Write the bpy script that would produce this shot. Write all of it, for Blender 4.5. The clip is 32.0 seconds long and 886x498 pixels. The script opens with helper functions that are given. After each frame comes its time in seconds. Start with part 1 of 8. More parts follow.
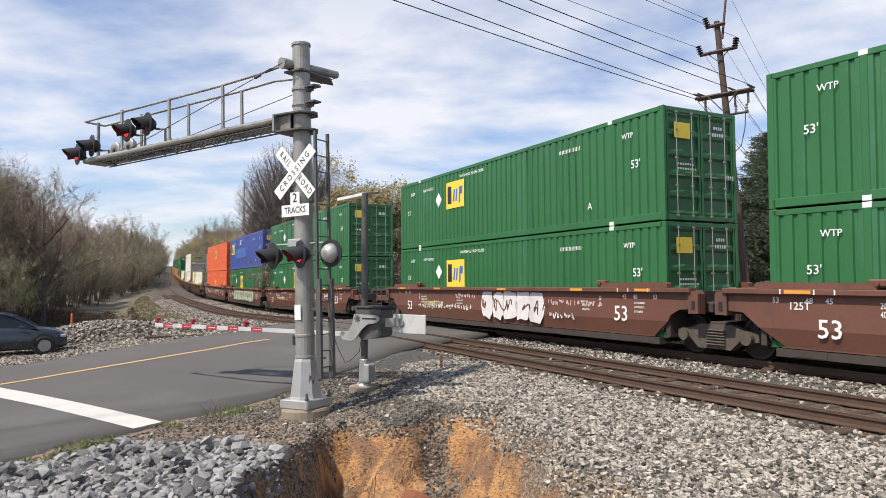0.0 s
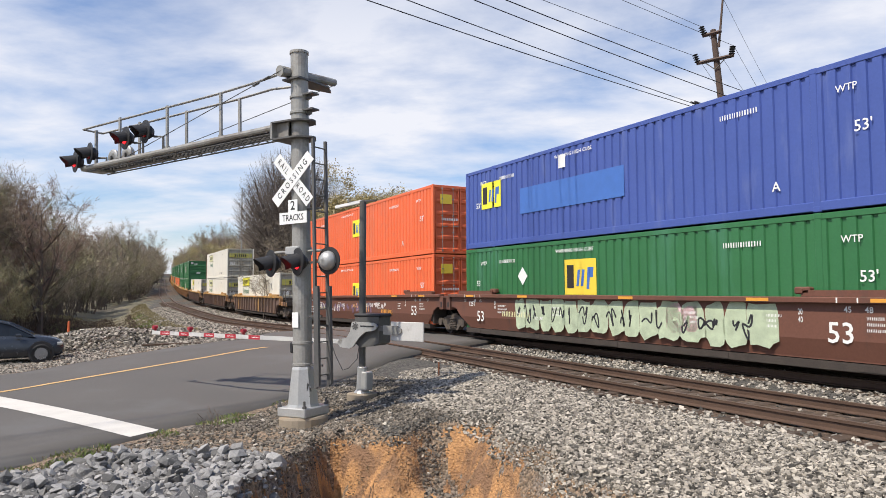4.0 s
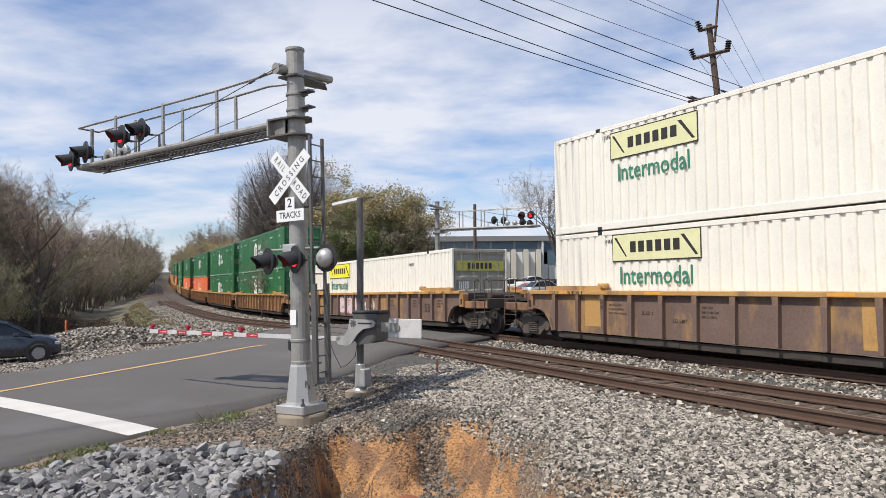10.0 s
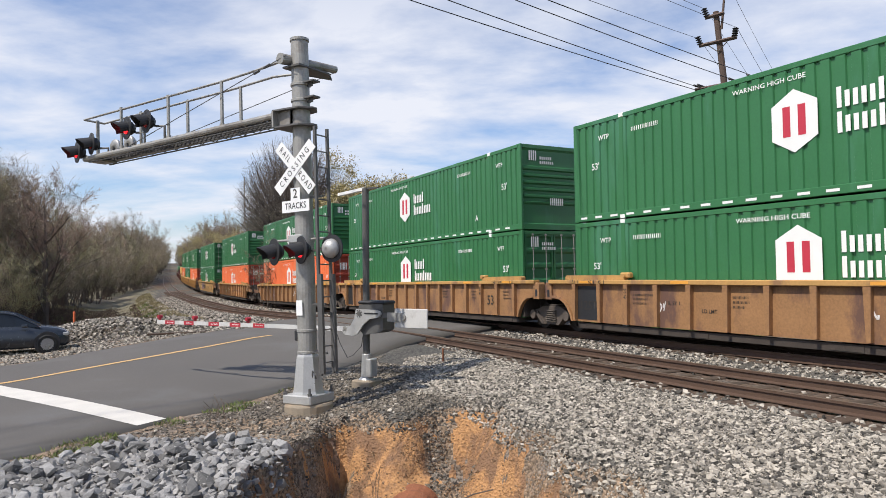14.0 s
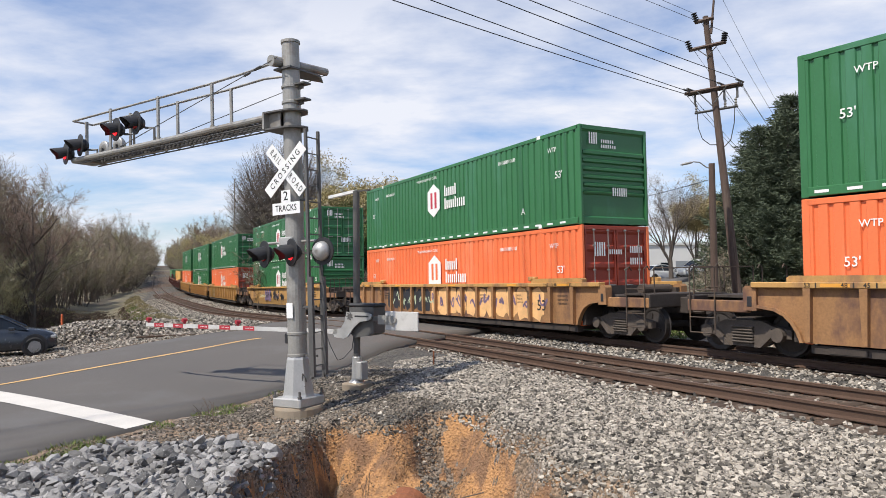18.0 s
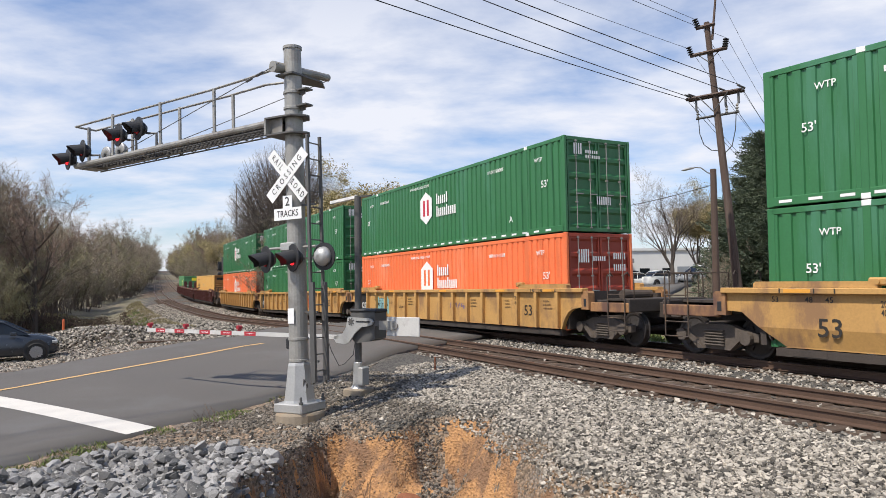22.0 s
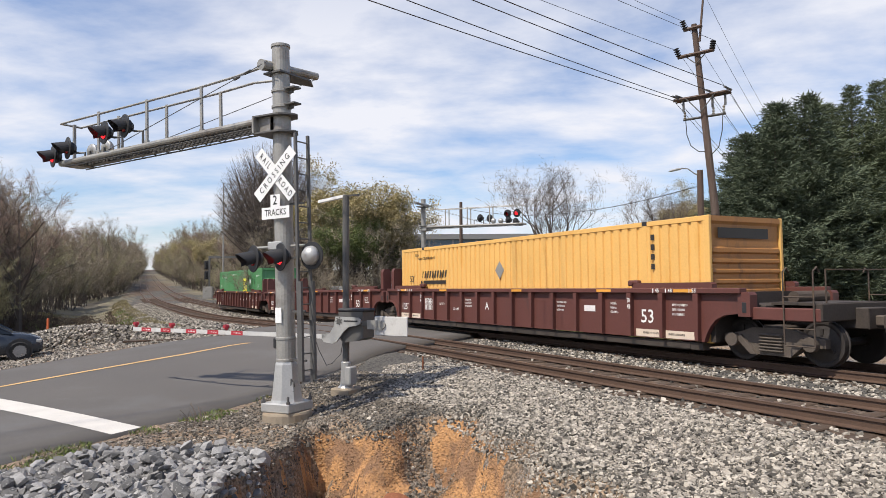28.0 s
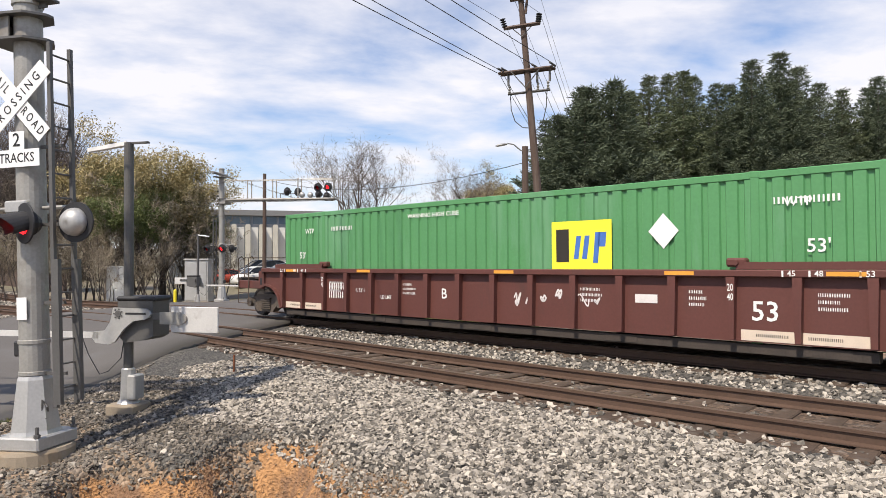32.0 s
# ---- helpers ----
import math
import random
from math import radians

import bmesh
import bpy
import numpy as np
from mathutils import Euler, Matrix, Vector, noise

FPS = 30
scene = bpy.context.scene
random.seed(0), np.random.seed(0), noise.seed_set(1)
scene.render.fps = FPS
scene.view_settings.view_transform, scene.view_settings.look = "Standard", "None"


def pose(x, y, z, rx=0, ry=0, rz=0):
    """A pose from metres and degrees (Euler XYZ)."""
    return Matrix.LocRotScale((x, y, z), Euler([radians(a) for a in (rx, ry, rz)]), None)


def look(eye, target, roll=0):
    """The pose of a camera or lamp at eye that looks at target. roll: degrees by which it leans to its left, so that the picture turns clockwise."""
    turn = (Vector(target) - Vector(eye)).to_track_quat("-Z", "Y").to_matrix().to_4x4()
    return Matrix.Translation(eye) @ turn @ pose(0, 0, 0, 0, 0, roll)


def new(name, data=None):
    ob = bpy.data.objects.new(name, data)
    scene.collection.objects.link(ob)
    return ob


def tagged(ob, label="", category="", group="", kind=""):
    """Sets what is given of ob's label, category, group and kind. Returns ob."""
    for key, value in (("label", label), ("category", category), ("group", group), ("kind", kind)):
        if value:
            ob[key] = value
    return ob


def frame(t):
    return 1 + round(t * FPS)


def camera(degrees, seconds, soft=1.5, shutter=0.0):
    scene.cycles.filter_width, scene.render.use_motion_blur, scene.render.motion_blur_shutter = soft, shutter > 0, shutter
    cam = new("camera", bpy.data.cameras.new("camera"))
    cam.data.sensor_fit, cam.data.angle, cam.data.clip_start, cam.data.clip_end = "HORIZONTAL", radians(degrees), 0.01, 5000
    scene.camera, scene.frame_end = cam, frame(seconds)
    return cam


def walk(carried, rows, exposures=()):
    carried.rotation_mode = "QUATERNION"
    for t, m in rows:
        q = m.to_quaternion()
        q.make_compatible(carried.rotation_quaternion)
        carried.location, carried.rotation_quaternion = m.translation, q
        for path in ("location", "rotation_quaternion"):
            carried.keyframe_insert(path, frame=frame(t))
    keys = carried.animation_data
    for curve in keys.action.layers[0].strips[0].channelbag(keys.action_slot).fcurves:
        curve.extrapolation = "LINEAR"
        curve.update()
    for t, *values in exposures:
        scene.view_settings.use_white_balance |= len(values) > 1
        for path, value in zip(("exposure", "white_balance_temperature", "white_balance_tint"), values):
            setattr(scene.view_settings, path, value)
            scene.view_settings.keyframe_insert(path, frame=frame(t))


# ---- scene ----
# ---------- camera ----------
cam = camera(65.03, 32.0, soft=0.35)
# seconds, x, y, z, pitch, roll, yaw
PATH = [
    (0.0, 0, 0, 2, 2.35, 0.00, 0.00),
    (0.5, 0, 0, 2, 2.54, -0.02, 0.05),
    (1.0, 0, 0, 2, 2.69, 0.07, 0.06),
    (1.5, 0, 0, 2, 2.82, 0.08, 0.03),
    (2.0, 0, 0, 2, 2.88, 0.11, -0.05),
    (2.5, 0, 0, 2, 2.91, 0.09, -0.09),
    (3.0, 0, 0, 2, 2.96, 0.07, -0.13),
    (3.5, 0, 0, 2, 2.98, 0.03, -0.17),
    (5.5, 0, 0, 2, 2.83, 0.13, -0.26),
    (6.0, 0, 0, 2, 2.80, 0.20, -0.31),
    (6.5, 0, 0, 2, 2.78, 0.23, -0.36),
    (7.0, 0, 0, 2, 2.81, 0.21, -0.41),
    (7.5, 0, 0, 2, 2.84, 0.25, -0.52),
    (8.0, 0, 0, 2, 2.86, 0.26, -0.58),
    (8.5, 0, 0, 2, 2.84, 0.32, -0.63),
    (9.0, 0, 0, 2, 2.84, 0.31, -0.60),
    (9.5, 0, 0, 2, 2.75, 0.41, -0.52),
    (10.0, 0, 0, 2, 2.68, 0.43, -0.37),
    (10.5, 0, 0, 2, 2.58, 0.43, -0.18),
    (11.0, 0, 0, 2, 2.49, 0.38, -0.03),
    (11.5, 0, 0, 2, 2.42, 0.37, 0.08),
    (12.0, 0, 0, 2, 2.35, 0.37, 0.15),
    (12.5, 0, 0, 2, 2.28, 0.42, 0.18),
    (13.0, 0, 0, 2, 2.19, 0.44, 0.18),
    (13.5, 0, 0, 2, 2.03, 0.56, 0.16),
    (14.0, 0, 0, 2, 1.86, 0.64, 0.10),
    (14.5, 0, 0, 2, 1.75, 0.69, 0.03),
    (16.5, 0, 0, 2, 1.96, 0.42, -0.40),
    (17.0, 0, 0, 2, 1.99, 0.43, -0.54),
    (17.5, 0, 0, 2, 2.04, 0.49, -0.61),
    (18.0, 0, 0, 2, 2.08, 0.56, -0.66),
    (18.5, 0, 0, 2, 2.14, 0.54, -0.68),
    (19.0, 0, 0, 2, 2.21, 0.53, -0.68),
    (19.5, 0, 0, 2, 2.33, 0.46, -0.68),
    (20.0, 0, 0, 2, 2.44, 0.49, -0.66),
    (20.5, 0, 0, 2, 2.51, 0.52, -0.62),
    (21.0, 0, 0, 2, 2.55, 0.57, -0.56),
    (21.5, 0, 0, 2, 2.56, 0.58, -0.54),
    (22.0, 0, 0, 2, 2.53, 0.53, -0.54),
    (22.5, 0, 0, 2, 2.54, 0.42, -0.62),
    (23.0, 0, 0, 2, 2.50, 0.37, -0.73),
    (23.5, 0, 0, 2, 2.49, 0.27, -0.83),
    (24.0, 0, 0, 2, 2.46, 0.22, -0.89),
    (24.5, 0, 0, 2, 2.48, 0.15, -0.91),
    (25.0, 0, 0, 2, 2.48, 0.13, -0.91),
    (25.5, 0, 0, 2, 2.53, 0.07, -0.96),
    (27.5, 0, 0, 2, 2.62, 0.35, -1.46),
    (28.0, 0, 0, 2, 2.49, 0.37, -1.52),
    (28.5, 0, 0, 2, 2.25, 0.28, -1.62),
    (29.0, 0, 0, 2, 1.89, 0.10, -1.89),
    (29.5, 0, 0, 2, 1.51, -0.10, -2.39),
    (29.75, 0, 0.05, 2, 1.35, -0.20, -2.70),
    (30.0, -0.04, 0.73, 1.99, 1.25, -0.35, -3.42),
    (30.2, -0.29, 2.30, 1.96, 1.31, -0.38, -5.20),
    (30.5, -0.38, 3.01, 1.94, 1.28, -0.37, -6.46),
    (31.0, -0.38, 2.99, 1.95, 1.06, -0.29, -8.42),
    (31.5, -0.38, 2.99, 1.96, 0.87, -0.04, -11.93),
    (32.0, -0.36, 2.93, 1.98, 0.73, 0.17, -18.05),
]
LEVELS = [(0, 0.05, 6650, 10), (3.5, 0.05, 6650, 10), (6, -0.08, 6500, 10), (12, -0.08, 6450, 10), (14.5, 0.0, 6500, 10), (25, 0.02, 6550, 10), (29.5, 0.02, 6750, 11), (32, 0.14, 6900, 12)]
walk(cam, [(t, pose(x, y, z, 90 + p, r, w)) for t, x, y, z, p, r, w in PATH], exposures=LEVELS)

# ---------- world and sun ----------
SUN_TO = Vector((-0.80, -0.60, 1.46)).normalized()
SUN_EL = math.asin(SUN_TO.z)
SUN_AZ = math.atan2(SUN_TO.x, SUN_TO.y)


def make_world():
    w = bpy.data.worlds.new("world")
    scene.world = w
    w.use_nodes = True
    nt = w.node_tree
    nt.nodes.clear()
    n = nt.nodes.new
    out, bg = n("ShaderNodeOutputWorld"), n("ShaderNodeBackground")
    sky = n("ShaderNodeTexSky")
    sky.sky_type, sky.sun_disc = 'NISHITA', False
    sky.sun_elevation, sky.sun_rotation = SUN_EL, SUN_AZ
    sky.air_density, sky.dust_density, sky.ozone_density = 1.0, 0.8, 2.0
    tc = n("ShaderNodeTexCoord")
    sep = n("ShaderNodeSeparateXYZ")
    nt.links.new(tc.outputs["Generated"], sep.inputs[0])
    # flat cloud deck: divide the direction by its height
    add = n("ShaderNodeMath"); add.operation = 'MAXIMUM'; add.inputs[1].default_value = 0.0
    nt.links.new(sep.outputs["Z"], add.inputs[0])
    add2 = n("ShaderNodeMath"); add2.operation = 'ADD'; add2.inputs[1].default_value = 0.16
    nt.links.new(add.outputs[0], add2.inputs[0])
    dx = n("ShaderNodeMath"); dx.operation = 'DIVIDE'
    dy = n("ShaderNodeMath"); dy.operation = 'DIVIDE'
    nt.links.new(sep.outputs["X"], dx.inputs[0]); nt.links.new(add2.outputs[0], dx.inputs[1])
    nt.links.new(sep.outputs["Y"], dy.inputs[0]); nt.links.new(add2.outputs[0], dy.inputs[1])
    com = n("ShaderNodeCombineXYZ")
    nt.links.new(dx.outputs[0], com.inputs[0]); nt.links.new(dy.outputs[0], com.inputs[1])
    mp = n("ShaderNodeMapping")
    mp.inputs["Rotation"].default_value = (0, 0, radians(20))
    mp.inputs["Scale"].default_value = (0.8, 1.05, 1)
    nt.links.new(com.outputs[0], mp.inputs[0])
    n1 = n("ShaderNodeTexNoise")
    n1.inputs["Scale"].default_value, n1.inputs["Detail"].default_value = 1.5, 8
    n1.inputs["Roughness"].default_value, n1.inputs["Distortion"].default_value = 0.56, 0.12
    nt.links.new(mp.outputs[0], n1.inputs["Vector"])
    r1 = n("ShaderNodeValToRGB")
    r1.color_ramp.elements[0].position, r1.color_ramp.elements[1].position = 0.36, 0.60
    r1.color_ramp.elements[0].color, r1.color_ramp.elements[1].color = (0.06, 0.06, 0.06, 1), (0.97, 0.97, 0.97, 1)
    nt.links.new(n1.outputs["Fac"], r1.inputs["Fac"])
    mix = n("ShaderNodeMix"); mix.data_type = 'RGBA'
    # cloud cover reduced overhead, mostly above the view, to weaken the sky's fill light
    thin = n("ShaderNodeMapRange")
    thin.inputs["From Min"].default_value, thin.inputs["From Max"].default_value = 0.30, 0.62
    thin.inputs["To Min"].default_value, thin.inputs["To Max"].default_value = 1.0, 0.15
    nt.links.new(sep.outputs["Z"], thin.inputs["Value"])
    cover = n("ShaderNodeMath"); cover.operation = 'MULTIPLY'
    nt.links.new(r1.outputs["Color"], cover.inputs[0]); nt.links.new(thin.outputs["Result"], cover.inputs[1])
    nt.links.new(cover.outputs[0], mix.inputs["Factor"])
    gain = n("ShaderNodeMix"); gain.data_type = 'RGBA'; gain.blend_type = 'MULTIPLY'
    gain.inputs["Factor"].default_value = 1.0
    nt.links.new(sky.outputs[0], gain.inputs["A"])
    gain.inputs["B"].default_value = (1.50, 1.61, 1.86, 1)
    nt.links.new(gain.outputs["Result"], mix.inputs["A"])
    mix.inputs["B"].default_value = (10.2, 10.5, 11.5, 1)
    nt.links.new(mix.outputs["Result"], bg.inputs["Color"])
    bg.inputs["Strength"].default_value = 0.085
    nt.links.new(bg.outputs[0], out.inputs[0])


make_world()
sun = new("sun", bpy.data.lights.new("sun", 'SUN'))
sun.data.energy, sun.data.angle, sun.data.color = 4.9, radians(0.9), (1.0, 0.935, 0.83)
sun.matrix_world = look(SUN_TO * 60, (0, 0, 0))

# ---------- materials ----------
def material(name, base, rough=0.6, metal=0.0, var=0.18, scale=6.0, grain=60.0, bump=0.15, second=None,
             cover=0.0, cover_scale=1.5, island=0.0, objvar=0.0, streak=0.0, dist=0.01, spec=0.5, cells=0.0):
    """Base colour varied at two scales, optional second colour in patches (rust, dirt), streaks and relief."""
    m = bpy.data.materials.new(name)
    m.use_nodes = True
    nt = m.node_tree
    nt.nodes.clear()
    n, link = nt.nodes.new, nt.links.new
    out, bs = n("ShaderNodeOutputMaterial"), n("ShaderNodeBsdfPrincipled")
    link(bs.outputs[0], out.inputs[0])
    tc = n("ShaderNodeTexCoord")
    vec = tc.outputs["Object"]
    big, fine = n("ShaderNodeTexNoise"), n("ShaderNodeTexNoise")
    big.inputs["Scale"].default_value, big.inputs["Detail"].default_value = scale, 5
    fine.inputs["Scale"].default_value, fine.inputs["Detail"].default_value = grain, 3
    link(vec, big.inputs["Vector"]); link(vec, fine.inputs["Vector"])
    addn = n("ShaderNodeMath"); addn.operation = 'ADD'
    link(big.outputs["Fac"], addn.inputs[0]); link(fine.outputs["Fac"], addn.inputs[1])
    mr = n("ShaderNodeMapRange")
    mr.inputs["From Min"].default_value, mr.inputs["From Max"].default_value = 0.6, 1.4
    mr.inputs["To Min"].default_value, mr.inputs["To Max"].default_value = 1 - var, 1 + var
    link(addn.outputs[0], mr.inputs["Value"])
    val = mr.outputs["Result"]
    if island or objvar:
        src = n("ShaderNodeNewGeometry").outputs["Random Per Island"] if island else n("ShaderNodeObjectInfo").outputs["Random"]
        amount = island or objvar
        m2 = n("ShaderNodeMapRange")
        m2.inputs["To Min"].default_value, m2.inputs["To Max"].default_value = 1 - amount, 1 + amount
        link(src, m2.inputs["Value"])
        mu = n("ShaderNodeMath"); mu.operation = 'MULTIPLY'
        link(val, mu.inputs[0]); link(m2.outputs["Result"], mu.inputs[1])
        val = mu.outputs[0]
    col = n("ShaderNodeMix"); col.data_type = 'RGBA'; col.blend_type = 'MULTIPLY'
    col.inputs["Factor"].default_value = 1.0
    col.inputs["A"].default_value = (*base, 1)
    link(val, col.inputs["B"])
    colour = col.outputs["Result"]
    if second is not None:
        cv = n("ShaderNodeTexNoise")
        cv.inputs["Scale"].default_value, cv.inputs["Detail"].default_value = cover_scale, 8
        cv.inputs["Roughness"].default_value = 0.65
        if streak:
            mp = n("ShaderNodeMapping")
            mp.inputs["Scale"].default_value = (1.0, 1.0, 1.0 / streak)
            link(vec, mp.inputs[0]); link(mp.outputs[0], cv.inputs["Vector"])
        else:
            link(vec, cv.inputs["Vector"])
        rp = n("ShaderNodeMapRange")
        rp.inputs["From Min"].default_value, rp.inputs["From Max"].default_value = 0.62 - cover * 0.4, 0.74 - cover * 0.4
        link(cv.outputs["Fac"], rp.inputs["Value"])
        mx = n("ShaderNodeMix"); mx.data_type = 'RGBA'
        link(rp.outputs["Result"], mx.inputs["Factor"])
        link(colour, mx.inputs["A"])
        mx.inputs["B"].default_value = (*second, 1)
        colour = mx.outputs["Result"]
    height = fine.outputs["Fac"]
    if cells:
        # small stones: a shade for each cell, dark gaps between
        vo = n("ShaderNodeTexVoronoi")
        vo.inputs["Scale"].default_value = cells
        link(vec, vo.inputs["Vector"])
        hs = n("ShaderNodeSeparateColor")
        link(vo.outputs["Color"], hs.inputs[0])
        m3 = n("ShaderNodeMapRange")
        m3.inputs["To Min"].default_value, m3.inputs["To Max"].default_value = 0.45, 1.6
        link(hs.outputs[0], m3.inputs["Value"])
        m4 = n("ShaderNodeMix"); m4.data_type = 'RGBA'; m4.blend_type = 'MULTIPLY'
        m4.inputs["Factor"].default_value = 1.0
        link(colour, m4.inputs["A"]); link(m3.outputs["Result"], m4.inputs["B"])
        colour = m4.outputs["Result"]
        inv = n("ShaderNodeMath"); inv.operation = 'SUBTRACT'; inv.inputs[0].default_value = 1.0
        link(vo.outputs["Distance"], inv.inputs[1])
        height = inv.outputs[0]
    link(colour, bs.inputs["Base Color"])
    rr = n("ShaderNodeMapRange")
    rr.inputs["To Min"].default_value, rr.inputs["To Max"].default_value = max(0.03, rough - 0.1), min(1, rough + 0.1)
    link(big.outputs["Fac"], rr.inputs["Value"])
    link(rr.outputs["Result"], bs.inputs["Roughness"])
    bs.inputs["Metallic"].default_value = metal
    bs.inputs["Specular IOR Level"].default_value = spec
    if bump:
        bp = n("ShaderNodeBump")
        bp.inputs["Strength"].default_value, bp.inputs["Distance"].default_value = bump, dist
        link(height, bp.inputs["Height"])
        link(bp.outputs[0], bs.inputs["Normal"])
    return m


def glow(name, colour, strength):
    m = bpy.data.materials.new(name)
    m.use_nodes = True
    bs = m.node_tree.nodes["Principled BSDF"]
    bs.inputs["Base Color"].default_value = (*colour, 1)
    bs.inputs["Emission Color"].default_value = (*colour, 1)
    bs.inputs["Emission Strength"].default_value = strength
    bs.inputs["Roughness"].default_value = 0.3
    return m


M = {}
M["asphalt"] = material("asphalt", (0.104, 0.095, 0.086), 0.85, var=0.16, scale=0.5, grain=90, bump=0.35, second=(0.12, 0.115, 0.11), cover=0.2, cover_scale=0.25, dist=0.006)
M["road_white"] = material("road_white", (0.60, 0.57, 0.52), 0.7, var=0.14, scale=2, grain=60, bump=0.15, second=(0.5, 0.49, 0.47), cover=0.05, cover_scale=5)
M["road_yellow"] = material("road_yellow", (0.60, 0.37, 0.15), 0.7, var=0.1, scale=2, grain=60, bump=0.15)
M["soil"] = material("soil", (0.21, 0.15, 0.10), 0.95, var=0.35, scale=1.2, grain=26, bump=0.8, second=(0.17, 0.15, 0.13), cover=0.3, cover_scale=0.8, dist=0.03, cells=26)
M["clay"] = material("clay", (0.46, 0.245, 0.105), 0.95, var=0.38, scale=3.5, grain=26, bump=1.0, second=(0.24, 0.135, 0.075), cover=0.46, cover_scale=2.6, streak=2.5, dist=0.06)
M["gravel_bed"] = material("gravel_bed", (0.09, 0.083, 0.072), 0.95, var=0.3, scale=4, grain=34, bump=1.0, dist=0.035, cells=24)
M["track_dirt"] = material("track_dirt", (0.10, 0.066, 0.044), 0.95, var=0.4, scale=5, grain=30, bump=0.9, second=(0.13, 0.105, 0.085), cover=0.25, cover_scale=2.5, dist=0.03, cells=22)
M["ballast"] = material("ballast", (0.272, 0.243, 0.203), 0.9, var=0.25, scale=12, grain=60, bump=0.3, island=0.9)
M["dark_gravel"] = material("dark_gravel", (0.152, 0.13, 0.104), 0.9, var=0.2, scale=12, grain=60, bump=0.3, island=0.75)
M["grit"] = material("grit", (0.24, 0.15, 0.085), 0.95, var=0.3, scale=8, grain=40, bump=0.3, island=0.5)
M["riprap"] = material("riprap", (0.215, 0.21, 0.205), 0.8, var=0.3, scale=6, grain=30, bump=0.5, objvar=0.6, second=(0.36, 0.35, 0.335), cover=0.14, cover_scale=4)
M["rubble"] = material("rubble", (0.225, 0.217, 0.208), 0.85, var=0.3, scale=6, grain=30, bump=0.5, island=0.65)
M["rail"] = material("rail", (0.10, 0.06, 0.041), 0.7, metal=0.2, var=0.2, scale=3, grain=40, bump=0.2)
M["rail_head"] = material("rail_head", (0.15, 0.10, 0.073), 0.55, metal=0.3, var=0.15, scale=3, grain=40, bump=0.1)
M["tie"] = material("tie", (0.068, 0.044, 0.029), 0.95, var=0.35, scale=5, grain=30, bump=0.6, objvar=0.3, second=(0.10, 0.075, 0.058), cover=0.2, cover_scale=3)
M["galv"] = material("galv", (0.33, 0.32, 0.295), 0.5, metal=0.35, var=0.14, scale=2.5, grain=30, bump=0.1, second=(0.24, 0.22, 0.195), cover=0.26, cover_scale=1.6)
M["galv_dark"] = material("galv_dark", (0.115, 0.112, 0.108), 0.55, metal=0.3, var=0.15, scale=3, grain=30, bump=0.1)
M["alum"] = material("alum", (0.44, 0.435, 0.42), 0.42, metal=0.4, var=0.12, scale=3, grain=30, bump=0.1)
M["black"] = material("black", (0.022, 0.022, 0.024), 0.55, var=0.2, scale=4, grain=40, bump=0.05)
M["sign_white"] = material("sign_white", (0.80, 0.80, 0.79), 0.45, var=0.05, scale=4, grain=40, bump=0.02)
M["sign_black"] = material("sign_black", (0.02, 0.02, 0.02), 0.5, var=0.05, bump=0.0)
M["red_reflect"] = material("red_reflect", (0.42, 0.03, 0.045), 0.35, var=0.12, scale=6, bump=0.02)
M["boom_white"] = material("boom_white", (0.56, 0.55, 0.53), 0.5, var=0.1, scale=4, grain=40, bump=0.02, second=(0.42, 0.40, 0.38), cover=0.15, cover_scale=3)
M["lens_red"] = material("lens_red", (0.30, 0.01, 0.012), 0.15, var=0.1, bump=0.0)
M["lens_lit"] = glow("lens_lit", (0.95, 0.02, 0.03), 1.6)
M["concrete"] = material("concrete", (0.28, 0.23, 0.17), 0.9, var=0.16, scale=3, grain=50, bump=0.4, second=(0.30, 0.22, 0.14), cover=0.25, cover_scale=2)
M["wood_pole"] = material("wood_pole", (0.095, 0.064, 0.050), 0.9, var=0.25, scale=2, grain=30, bump=0.4, second=(0.15, 0.115, 0.095), cover=0.2, streak=6)
M["wire"] = material("wire", (0.03, 0.03, 0.032), 0.6, var=0.05, bump=0.0)
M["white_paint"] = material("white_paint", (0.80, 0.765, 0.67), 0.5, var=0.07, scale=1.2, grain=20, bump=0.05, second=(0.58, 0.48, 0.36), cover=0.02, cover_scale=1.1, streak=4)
# white container paint for the ends, with their shade put into a darker base
M["end_white_shaded"] = material("end_white_shaded", (0.40, 0.375, 0.30), 0.6, var=0.12, scale=1.5, grain=20, bump=0.05, second=(0.13, 0.10, 0.07), cover=0.16, cover_scale=1.3, streak=4)
# yellow logo colour dulled to imitate the shaded end it sits on
M["logo_yellow_shaded"] = material("logo_yellow_shaded", (0.46, 0.43, 0.10), 0.55, var=0.15, scale=3, bump=0.0, second=(0.22, 0.19, 0.08), cover=0.1, cover_scale=3)
M["green_paint"] = material("green_paint", (0.028, 0.142, 0.046), 0.42, var=0.10, scale=0.8, grain=20, bump=0.04, second=(0.05, 0.17, 0.085), cover=0.12, cover_scale=0.8, streak=5)
M["hub_green"] = material("hub_green", (0.033, 0.155, 0.055), 0.42, var=0.10, scale=0.8, grain=20, bump=0.04, second=(0.055, 0.19, 0.10), cover=0.14, cover_scale=0.7, streak=5)
M["light_green"] = material("light_green", (0.085, 0.27, 0.105), 0.5, var=0.10, scale=0.8, grain=20, bump=0.04, second=(0.13, 0.31, 0.16), cover=0.2, cover_scale=0.8, streak=5)
